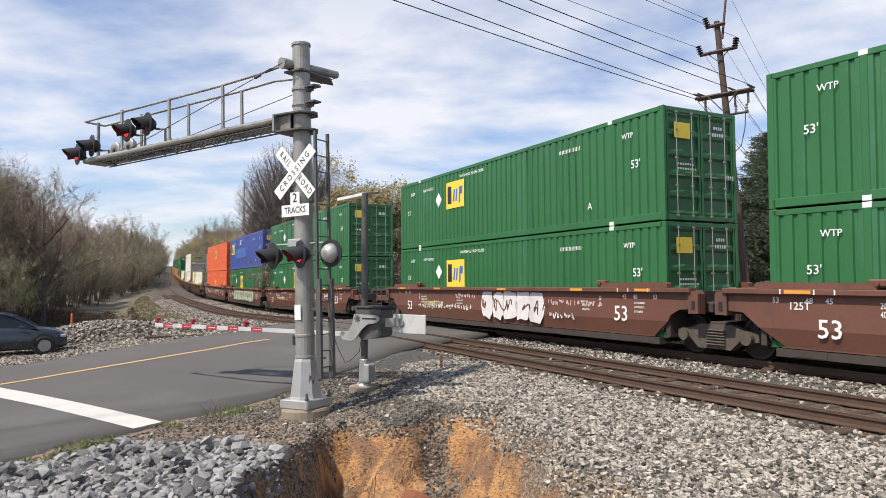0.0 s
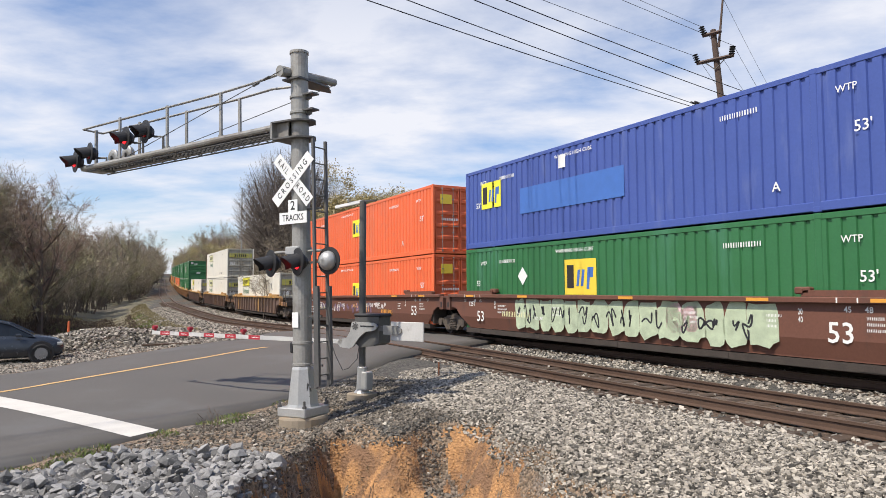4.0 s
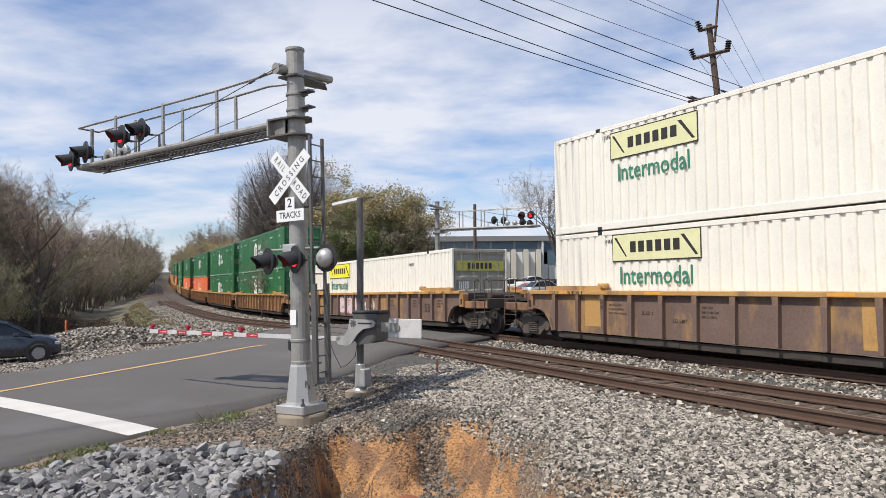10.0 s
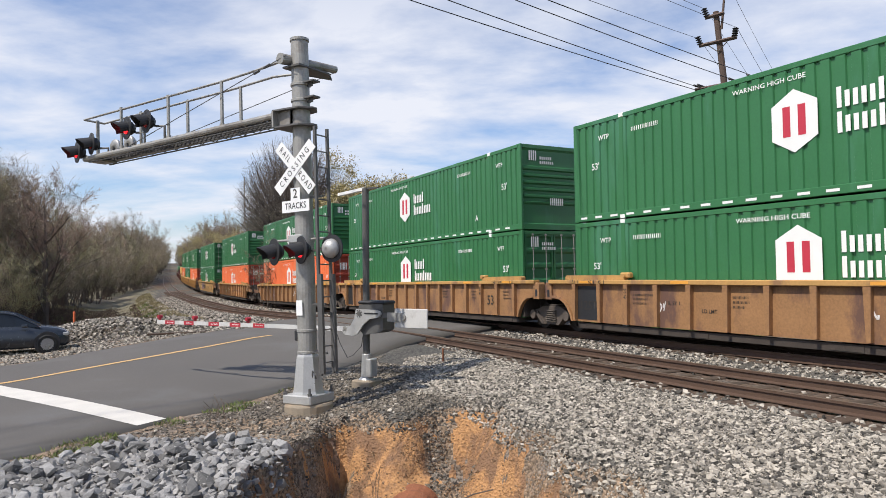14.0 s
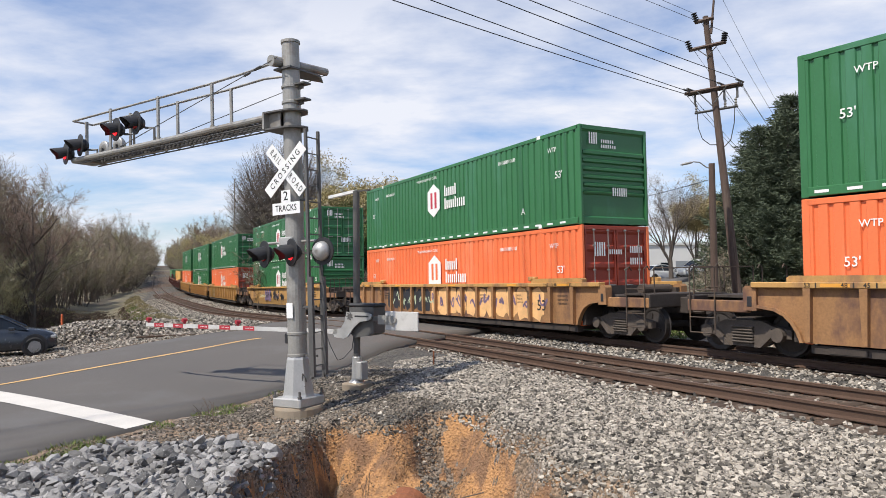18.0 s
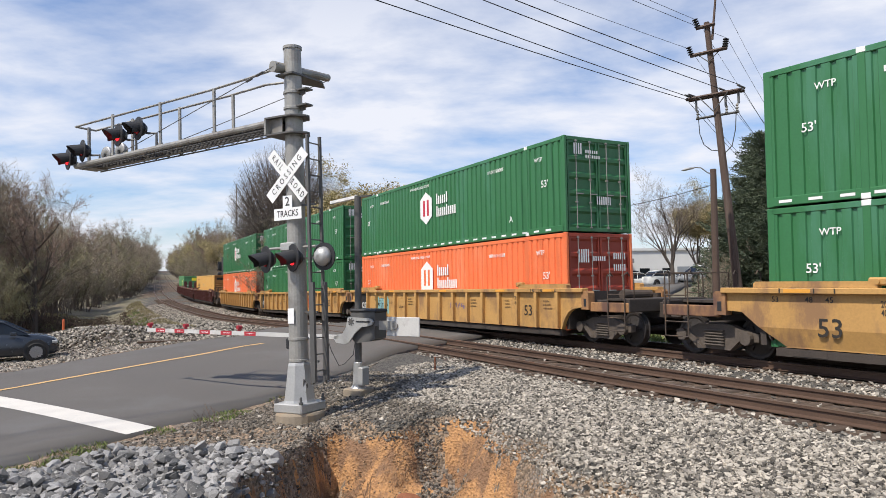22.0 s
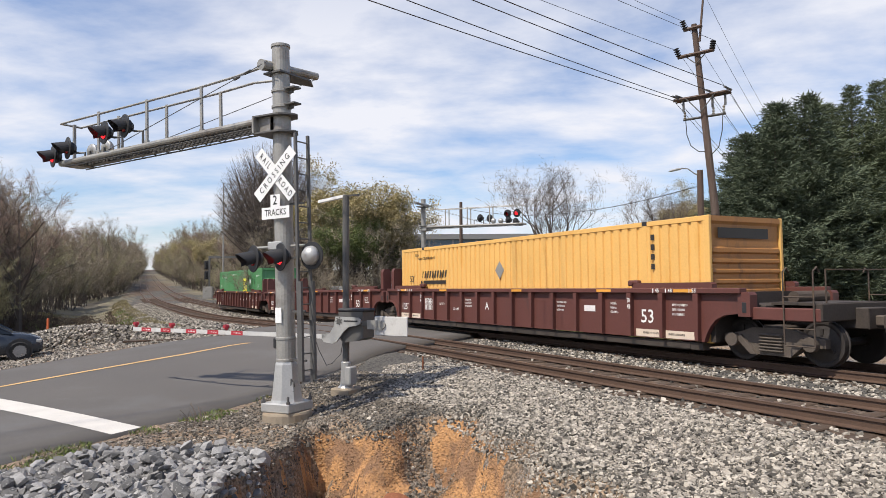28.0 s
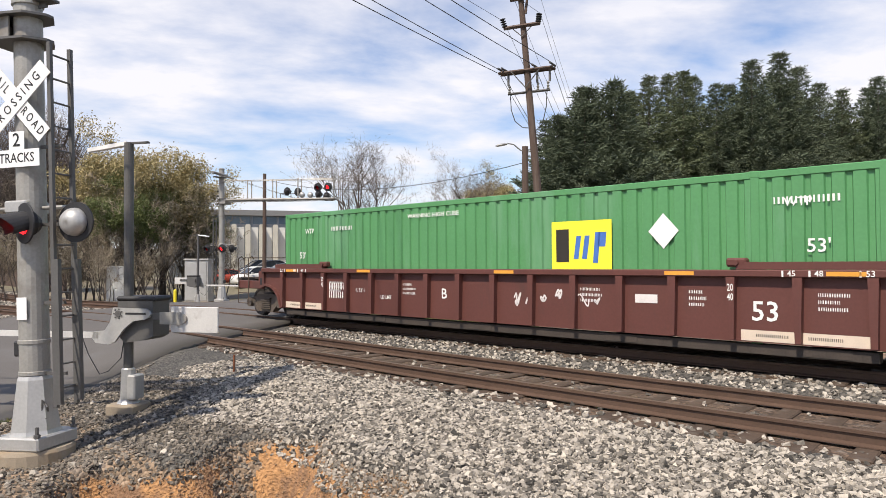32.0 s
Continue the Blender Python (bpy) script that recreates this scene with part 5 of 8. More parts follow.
def decorate(i, car, rng):
    """Graffiti and lettering blocks of single cars."""
    if i == 0:
        graffiti(car, rng, -4.9, -3.4, .75, 1.4, "", "spray_violet")
        graffiti(car, rng, -2.6, 3.0, .55, 1.48, "spray_white", "spray_black", .06)
    elif i == 1:
        graffiti(car, rng, -0.6, 2.8, .50, 1.48, "spray_white", "car_brown", .055)
        graffiti(car, rng, -6.0, -1.5, .65, 1.05, "", "spray_white", .04)
        graffiti(car, rng, -2.6, -1.0, 1.1, 1.46, "", "spray_pink", .035)
        graffiti(car, rng, 3.3, 5.6, 1.0, 1.3, "", "spray_pink", .04)
        graffiti(car, rng, 3.4, 4.5, .6, .95, "", "spray_white", .05)
    elif i == 2:
        graffiti(car, rng, 4.5, 5.8, .8, 1.42, "", "spray_white", .05)
        graffiti(car, rng, -4.4, -3.2, 1.15, 1.45, "", "spray_white", .04)
        decal("lettering_block", car, M["marker_orange"], [rect(x, x + .34, 1.06, 1.32, .06) for x in (-.1, .34, .78, 1.22)] + [rect(-.2, 1.5, .94, 1.0)], y=-SIDE_Y - .006)
    elif i == 3:
        graffiti(car, rng, -4.5, 4.6, .5, 1.48, "spray_mint", "spray_black", .05)
        graffiti(car, rng, 2.2, 3.0, .7, 1.4, "spray_pink", "spray_mint", .05)
    elif i == 4:
        graffiti(car, rng, -7.4, -6.2, .9, 1.4, "", "spray_white", .05)
        graffiti(car, rng, -5.8, -1.2, .5, 1.45, "", "spray_violet", .12)
        graffiti(car, rng, -5.6, -1.6, .6, 1.40, "", "spray_white", .05)
        graffiti(car, rng, -.6, 1.8, .5, 1.4, "", "spray_violet", .13)
        graffiti(car, rng, -.5, 1.7, .6, 1.35, "", "spray_peach", .06)
        graffiti(car, rng, 1.0, 3.6, .85, 1.35, "", "spray_white", .09)
        bars(car, 3.2, .68, 1.2, .24, M["marker_orange"], rng, y=-SIDE_Y - .006)
    elif i == 7:
        graffiti(car, rng, -3.7, .8, .52, 1.42, "", "spray_white", .07)
        graffiti(car, rng, -3.7, -1.6, .52, 1.42, "spray_pink", "spray_white", .05)
    elif i in (5, 6):
        graffiti(car, rng, 4.4, 5.3, .6, 1.3, "", "spray_black", .04)
        graffiti(car, rng, 2.9, 3.6, .6, 1.2, "", "spray_black", .03)
        for sh in (rect(1.2, 2.2, .5, 1.4), rect(-6.6, -5.9, .6, 1.4)):
            decal("plate", car, M["car_yellow"], [sh], y=-SIDE_Y - .004)
    elif i in (8, 10):
        graffiti(car, rng, .4, 1.2, .65, 1.25, "", "spray_white", .04)
        graffiti(car, rng, -5.0, -4.4, .6, 1.2, "", "spray_white", .03)
    elif i == 11:
        graffiti(car, rng, -5.2, -1.2, .50, 1.45, "spray_black", "spray_mint", .06)
        graffiti(car, rng, -1.0, 6.0, .46, 1.46, "spray_peach", "spray_violet", .07)
    elif i == 12:
        graffiti(car, rng, -4.0, -2.6, .60, 1.45, "spray_violet", "spray_black", .05)
        graffiti(car, rng, -3.2, 1.0, .45, 1.55, "", "spray_black", .22)
        graffiti(car, rng, -1.2, -.4, .70, 1.3, "", "spray_pink", .05)
        graffiti(car, rng, 2.0, 4.0, .6, 1.2, "", "spray_black", .05)
    elif i == 13:
        graffiti(car, rng, -6.0, -4.6, .5, 1.3, "spray_teal", "spray_black", .04)
        graffiti(car, rng, 1.2, 2.2, .8, 1.2, "", "spray_violet", .04)
    elif i == 14:
        bars(car, 2.4, .62, 1.6, .55, M["dull_red"], rng, y=-SIDE_Y - .006)
    elif i >= 16:
        w = M["logo_white"]
        word(car, {16: "A", 17: "C", 18: "B"}[i], -1.05 if i != 17 else -2.1, 1.0, .34, w, y=-SIDE_Y - .007)
        for x0, x1 in ((5.9, 7.8), (-7.8, -5.9)):
            decal("stencil_panel", car, M["stencil_cream"], [rect(x0, x1, .42, .60)], "cream stencil panel", y=-SIDE_Y - .006)
            bars(car, x0 + .25, .49, .5, .05, M["logo_dark"], rng, y=-SIDE_Y - .009)
            bars(car, x0 + 1.05, .49, .5, .05, M["logo_dark"], rng, y=-SIDE_Y - .009)
        decal("stencil_panel", car, M["spray_white"], [rect(3.95, 4.40, .98, 1.14)], y=-SIDE_Y - .006)
        bars(car, -5.6, 1.02, .7, .18, w, rng, y=-SIDE_Y - .007)
        bars(car, -5.6, .78, .75, .18, w, rng, y=-SIDE_Y - .007)
        if i == 18:
            graffiti(car, rng, .9, 2.0, .62, 1.35, "", "spray_white", .035)
            graffiti(car, rng, 2.5, 3.3, .7, 1.35, "", "spray_white", .03)


build_train()

# ---------- crossing signals ----------
ARM = Vector((-0.8536, 0.521, 0)).normalized()       # across the road
FACE_OUT = -ROAD_D                                  # towards the traffic that comes up to the line


def frame_of(origin, x_axis, z_axis=Vector((0, 0, 1))):
    """A pose with local x along x_axis."""
    x = Vector(x_axis).normalized()
    z = Vector(z_axis)
    y = z.cross(x).normalized()
    m = Matrix((x, y, z)).transposed().to_4x4()
    m.translation = origin
    return m


def lamp_head(parent, at, lit, name="signal_light"):
    """A flashing-light unit: round black board, hood, housing and lens. Local -y is the way it shines."""
    me = Mesh()
    me.lathe([(0.0, -0.012), (0.255, -0.012), (0.26, 0.0), (0.255, 0.012), (0.0, 0.012)], 24, pose(0, 0, 0, 90))
    lamp = part(name, me, M["black"], parent, at=at)
    me = Mesh()
    me.lathe([(0.155, 0), (0.15, -0.1), (0.09, -0.17), (0.0, -0.18)], 16, pose(0, 0.0, 0, 90))
    part("housing", me, M["black"], lamp)
    me = Mesh()
    n, ring = 14, []
    for j, (yy, drop) in enumerate(((-0.01, 0.0), (-0.34, -0.06))):
        for k in range(n + 1):
            a = math.radians(-35 + 250 * k / n)
            r = 0.155 if j == 0 else 0.145
            ring.append((r * math.cos(a), yy * (1.0 if j == 0 else (0.55 + 0.45 * math.sin(max(0, a if a < math.pi else math.pi)))), r * math.sin(a) + drop))
    me.add(ring, [(k, k + 1, k + n + 2, k + n + 1) for k in range(n)])
    me.add([(x * 0.965, y, z * 0.965) for x, y, z in ring], [(k, k + n + 1, k + n + 2, k + 1) for k in range(n)])
    part("hood", me, M["black"], lamp)
    me = Mesh()
    me.lathe([(0.0, 0.0), (0.14, 0.0), (0.13, 0.02), (0.0, 0.045)], 20, pose(0, -0.016, 0, 90))
    part("lens", me, M["lens_lit"] if lit else M["lens_red"], lamp, "red lens, lit" if lit else "dark red lens", smooth=True)
    return lamp


def bell_head(parent, at):
    me = Mesh()
    me.lathe([(0.0, 0.16), (0.06, 0.155), (0.13, 0.12), (0.17, 0.06), (0.18, 0.0), (0.165, -0.02), (0.0, -0.02)], 20, pose(0, 0, 0, 90))
    return part("lamp_back", me, M["alum"], parent, "dented silver lamp back", smooth=True, at=at)


def cantilever(name, base, arm, out, ground, signs, arm_len=6.65, lit=(0, 1), height=6.98, az=5.50, extra=False, lean=0.0, low=2.93, rail_h=0.965):
    """Mast with a walkway arm over the road. arm: way of the arm; out: way towards the traffic."""
    t = thing("crossing_signal_mast", name, "crossing signal", "crossing signal masts", at=frame_of(Vector((base[0], base[1], ground)), arm) @ Matrix.Rotation(lean, 4, 'Y'))
    # local: x along the arm, y: z cross x
    oy = out.dot(Vector((0, 0, 1)).cross(arm))
    sg = 1 if oy > 0 else -1          # sign of local y towards the traffic
    me = Mesh()
    me.lathe([(0.178, 0.9), (0.172, 5.0), (0.165, height - 0.05), (0.182, height - 0.05), (0.182, height), (0.10, height + 0.03), (0.0, height + 0.03)], 20)
    mast = part("mast", me, M["galv"], t, smooth=False)
    for z in (1.0, 1.40, 5.75, 6.05):
        me = Mesh(); me.lathe([(0.175, z), (0.190, z + 0.01), (0.190, z + 0.05), (0.175, z + 0.06)], 20)
        part("band", me, M["galv"], mast)
    me = Mesh()
    vs, fs = [], []
    for r, z in ((0.315, 0.27), (0.295, 0.32), (0.215, 0.95), (0.19, 1.0)):
        for k in range(8):
            a = math.pi / 8 + k * math.pi / 4
            vs.append((r * math.cos(a), r * math.sin(a), z))
    for i in range(3):
        for k in range(8):
            fs.append((i * 8 + k, i * 8 + (k + 1) % 8, i * 8 + 8 + (k + 1) % 8, i * 8 + 8 + k))
    me.add(vs, fs)
    foot = part("foot", me, M["alum"], t, "flared pale metal foot")
    # door and hand hole of the foot
    me = Mesh(); me.prism([(-.09, .36), (.09, .36), (.07, .86), (-.07, .86)], -.012, .012, Matrix.Translation((0, sg * .262, 0)) @ pose(0, 0, 0, 5.5 * sg))
    part("foot_door", me, M["galv"], foot)
    me = Mesh(); me.tube([(-.24, .06, .55), (-.27, .10, .62), (-.22, .12, .70), (-.20, .12, .5), (-.25, .10, .46)], .014, 6)
    part("handle", me, M["galv_dark"], foot)
    me = Mesh(); me.box(-0.34, 0.34, -0.34, 0.34, 0.10, 0.27, b=0.02)
    part("base_plate", me, M["alum"], foot)
    for x in (-0.30, 0.30):
        for y in (-0.30, 0.30):
            me = Mesh(); me.tube([(x, y, 0.2), (x, y, 0.40)], 0.022, 8); me.tube([(x, y, 0.27), (x, y, 0.31)], 0.04, 6)
            part("anchor_bolt", me, M["galv_dark"], foot)
    me = Mesh(); me.lathe([(0.44, -0.4), (0.45, 0.06), (0.43, 0.10), (0.0, 0.10)], 24)
    part("footing", me, M["concrete"], t, "stained round concrete footing")
    # arm: two pipes, grating, railings, stays
    w = 0.25
    for y in (-w, w):
        me = Mesh(); me.tube([(0.42, y, az + 0.02), (arm_len, y, az - 0.05)], 0.062, 10)
        part("arm_pipe", me, M["galv"], t)
        me = Mesh(); me.tube([(0.5, y, az - 0.09), (arm_len - 0.2, y, az - 0.14)], 0.016, 6)
        for k in range(14):
            x0 = 0.6 + k * 0.42
            me.tube([(x0, y, az - 0.10), (x0 + 0.21, y, az - 0.02), (x0 + 0.42, y, az - 0.10)], 0.010, 4)
        part("lattice", me, M["galv_dark"], t)
    me = Mesh()
    for k in range(46):
        x0 = 0.45 + k * 0.135
        me.box(x0, x0 + 0.04, -w, w, az - 0.055, az - 0.035)
    for y in (-0.18, -0.09, 0, 0.09, 0.18):
        me.box(0.45, arm_len - 0.05, y - 0.006, y + 0.006, az - 0.065, az - 0.03)
    part("walkway_grating", me, M["galv_dark"], t)
    me = Mesh()
    me.tube([(arm_len, -w, az - 0.05), (arm_len, w, az - 0.05)], 0.055, 8)
    me.prism([(arm_len - 0.5, az - 0.13), (arm_len + 0.05, az - 0.10), (arm_len + 0.05, az - 0.07), (arm_len - 0.5, az - 0.09)], -w, w)
    part("arm_end", me, M["galv"], t)
    # two shelf plates clamped round the mast, and the face plate that the pipes are bolted to
    for z in (az - 0.235, az + 0.085):
        me = Mesh()
        me.prism([(-0.34, -0.06), (-0.16, -0.27), (0.12, -0.30), (0.44, -0.33), (0.44, 0.33), (0.12, 0.30), (-0.16, 0.27), (-0.34, 0.06)], z, z + 0.03, pose(0, 0, 0, -90) @ Matrix.Diagonal((1, -1, 1, 1)))
        part("clamp_plate", me, M["galv_dark"], t)
    me = Mesh(); me.box(0.40, 0.44, -w - 0.09, w + 0.09, az - 0.21, az + 0.09)
    for y in (-0.20, 0.20):
        me.box(0.10, 0.40, y - 0.012, y + 0.012, az - 0.205, az + 0.085)
    part("face_plate", me, M["galv"], t)
    rail_z = az + rail_h
    for y in (-w, w):
        me = Mesh()
        me.tube([(arm_len, y, rail_z - 0.07), (2.0, y, rail_z - 0.02), (0.95, y, rail_z + 0.02), (0.1, y, rail_z + (0.08 if y * sg > 0 else -0.06))], 0.024, 6)
        part("handrail", me, M["galv"], t)
        for x in (5.22, 3.57, 1.90):
            me = Mesh(); me.box(x - 0.030, x + 0.030, y - 0.02, y + 0.02, az + 0.02, rail_z)
            me.box(x - 0.045, x + 0.045, y - 0.03, y + 0.03, az + 0.03, az + 0.09)
            part("handrail_post", me, M["galv"], t)
        # stay rods with turnbuckles
        top = Vector((0.0, 0.36 * sg if y * sg > 0 else -1.02 * sg, height - 0.40))
        foot_at = Vector((4.9, y, az + 0.05))
        me = Mesh()
        me.tube([top, foot_at], 0.009, 5)
        for f in (0.09, 0.15):
            p = top.lerp(foot_at, f)
            me.tube([p, p.lerp(foot_at, 0.035)], 0.026, 6)
        part("stay", me, M["galv_dark"], t)
    me = Mesh(); me.tube([(arm_len, -w, rail_z - 0.07), (arm_len, w, rail_z - 0.07)], 0.024, 6)
    part("handrail", me, M["galv"], t)
    me = Mesh(); me.box(arm_len - 0.16, arm_len - 0.11, -0.03, 0.03, az - 0.05, rail_z - 0.06)
    part("handrail_post", me, M["galv"], t)
    # head beam laid along the road, with its plate
    hb = height - 0.43
    me = Mesh(); me.tube([(0.17, 0.36 * sg, hb), (0.02, -1.06 * sg, hb + 0.10)], [0.105, 0.075], 14)
    part("head_beam", me, M["galv"], t)
    me = Mesh(); me.prism([(-0.20, -0.62), (0.02, -0.95), (0.20, -0.45), (0.24, 0.22), (-0.18, 0.22)], hb - 0.15, hb - 0.115, pose(0, 0, 0, -90) @ Matrix.Diagonal((1, -sg, 1, 1)))
    part("head_plate", me, M["galv_dark"], t)
    # climbing pegs and ladder on the side away from the arm
    for k in range(2):
        z = az + 0.29 + k * 0.30
        me = Mesh(); me.box(-0.40, -0.14, -0.10, 0.10, z, z + 0.03); me.box(-0.30, -0.14, -0.012, 0.012, z - 0.07, z)
        part("climbing_step", me, M["galv_dark"], t)
    lad = Mesh()
    for y in (-0.17, 0.17):
        lad.box(-0.50, -0.45, y - 0.025, y + 0.025, 0.62, 5.20)
    ladder = part("ladder", lad, M["galv_dark"], t)
    for k in range(15):
        me = Mesh(); me.tube([(-0.475, -0.17, 0.85 + k * 0.3), (-0.475, 0.17, 0.85 + k * 0.3)], 0.013, 6)
        part("rung", me, M["galv_dark"], ladder)
    for z in (1.0, 1.9, 2.9, 3.9):
        me = Mesh(); me.box(-0.48, -0.12, -0.02, 0.02, z, z + 0.04)
        part("ladder_bracket", me, M["galv_dark"], ladder)
    for y2 in (-0.17, 0.17):
        me = Mesh(); me.box(-0.56, -0.50, y2 - 0.03, y2 + 0.03, 0.66, 2.47)
        part("ladder_guard", me, M["galv_dark"], ladder)
    face = Matrix.Rotation(0 if sg < 0 else math.pi, 4, 'Z')
    y = sg
    # flashing lights on the arm and on the mast
    up = az - 5.50
    spots = [(6.79, 5.63 + up, 0.35, -18), (6.30, 5.77 + up, 0.30, -18), (4.95, 5.945 + up, 0.30, -14), (4.25, 5.99 + up, 0.30, -14)]
    for i, (x, z, off, turn) in enumerate(spots):
        at = Matrix.Translation((x, y * off, z)) @ face @ Matrix.Rotation(radians(turn), 4, 'Z')
        lamp_head(t, at, i % 2 == lit[0])
        me = Mesh(); me.tube([(x, y * (off - 0.13), z - .05), (x - 0.2, y * 0.2, z - .12), (x - 0.35, y * 0.1, z - .12), (x - 0.35, y * 0.1, az)], 0.028, 6)
        part("lamp_bracket", me, M["galv_dark"], t)
    for x, z in ((5.93, 5.70 + up), (5.40, 5.72 + up)):
        bell_head(t, Matrix.Translation((x, y * -0.05, z)) @ face @ Matrix.Rotation(math.pi, 4, 'Z'))
        me = Mesh(); me.tube([(x, 0, z), (x, 0, az)], 0.025, 6)
        part("lamp_bracket", me, M["galv_dark"], t)
    me = Mesh(); me.tube([(0.80, 0, low + .22), (-0.80, 0, low + .20)], 0.026, 8)
    part("lamp_crossarm", me, M["galv"], t)
    me = Mesh(); me.box(-0.10, 0.24, -0.2, 0.2, low + .14, low + .30, b=0.02)
    part("crossarm_box", me, M["alum"], t)
    for i, (x, turn) in enumerate(((0.56, -22), (-0.12, -22))):
        lamp_head(t, Matrix.Translation((x, y * 0.24, low)) @ face @ Matrix.Rotation(radians(turn), 4, 'Z'), i % 2 == lit[1])
    me = Mesh()
    at = Matrix.Translation((-0.71, y * 0.05, low)) @ face @ Matrix.Rotation(math.pi, 4, 'Z')
    me.lathe([(0.0, -0.012), (0.255, -0.012), (0.255, 0.012), (0.0, 0.012)], 24, pose(0, 0, 0, 90))
    back = part("signal_light", me, M["black"], t, at=at)
    bell_head(back, Matrix.Translation((0, 0.02, 0)) @ Matrix.Rotation(math.pi, 4, 'Z'))
    me = Mesh(); me.box(0.16, 0.26, -0.08, 0.08, 1.24, 1.44, b=0.02)
    part("junction_box", me, M["black"], t)
    if extra:
        # lights that face back over the tracks
        behind = face @ Matrix.Rotation(math.pi, 4, 'Z')
        for i, (x, z) in enumerate(((arm_len - 1.0, az + .62), (arm_len - .35, az + .62), (-.75, low), (.25, low))):
            lamp_head(t, Matrix.Translation((x, -y * .36, z)) @ behind, i in (1, 3))
    if signs:
        m0 = Matrix.Translation((0, y * 0.22, 0)) @ face
        for ang, text in ((-45, "RAIL  ROAD"), (45, "C R O S S I N G")):
            rot = m0 @ Matrix.Translation((0, 0.012 if ang < 0 else 0, 4.48)) @ Matrix.Rotation(radians(-ang + 3), 4, 'Y')
            me = Mesh(); me.box(-0.61, 0.61, -0.004, 0.004, -0.115, 0.115)
            blade = part("crossbuck_blade", me, M["sign_white"], t, "white blade with black lettering", at=rot)
            if ang > 0:
                part("lettering", letters(text, 0.165, M["sign_black"], 0.86), M["sign_black"], blade, at=Matrix.Translation((0, -0.0065, 0)))
            else:
                for x, w4 in ((-0.36, "R A I L"), (0.36, "R O A D")):
                    part("lettering", letters(w4, 0.165, M["sign_black"], 0.72), M["sign_black"], blade, at=Matrix.Translation((x, -0.0065, 0)))
        rot = m0 @ Matrix.Translation((-0.01, 0.012, 3.77))
        me = Mesh(); me.box(-0.34, 0.34, -0.004, 0.004, -0.12, 0.10); me.box(-0.115, 0.115, -0.004, 0.004, 0.10, 0.33)
        plate = part("tracks_plate", me, M["sign_white"], t, "white plate reading 2 TRACKS", at=rot)
        part("lettering", letters("TRACKS", 0.17, M["sign_black"], 0.85), M["sign_black"], plate, at=Matrix.Translation((0, -0.0065, -0.01)))
        part("lettering", letters("2", 0.24, M["sign_black"]), M["sign_black"], plate, at=Matrix.Translation((0, -0.0065, 0.215)))
        me = Mesh(); me.box(-0.075, 0.075, -0.192, -0.186, 1.72, 2.0)
        part("label_plate", me, M["sign_white"], mast, "small white label plate", at=m0 @ Matrix.Translation((0, 0.22, 0)))
    return t


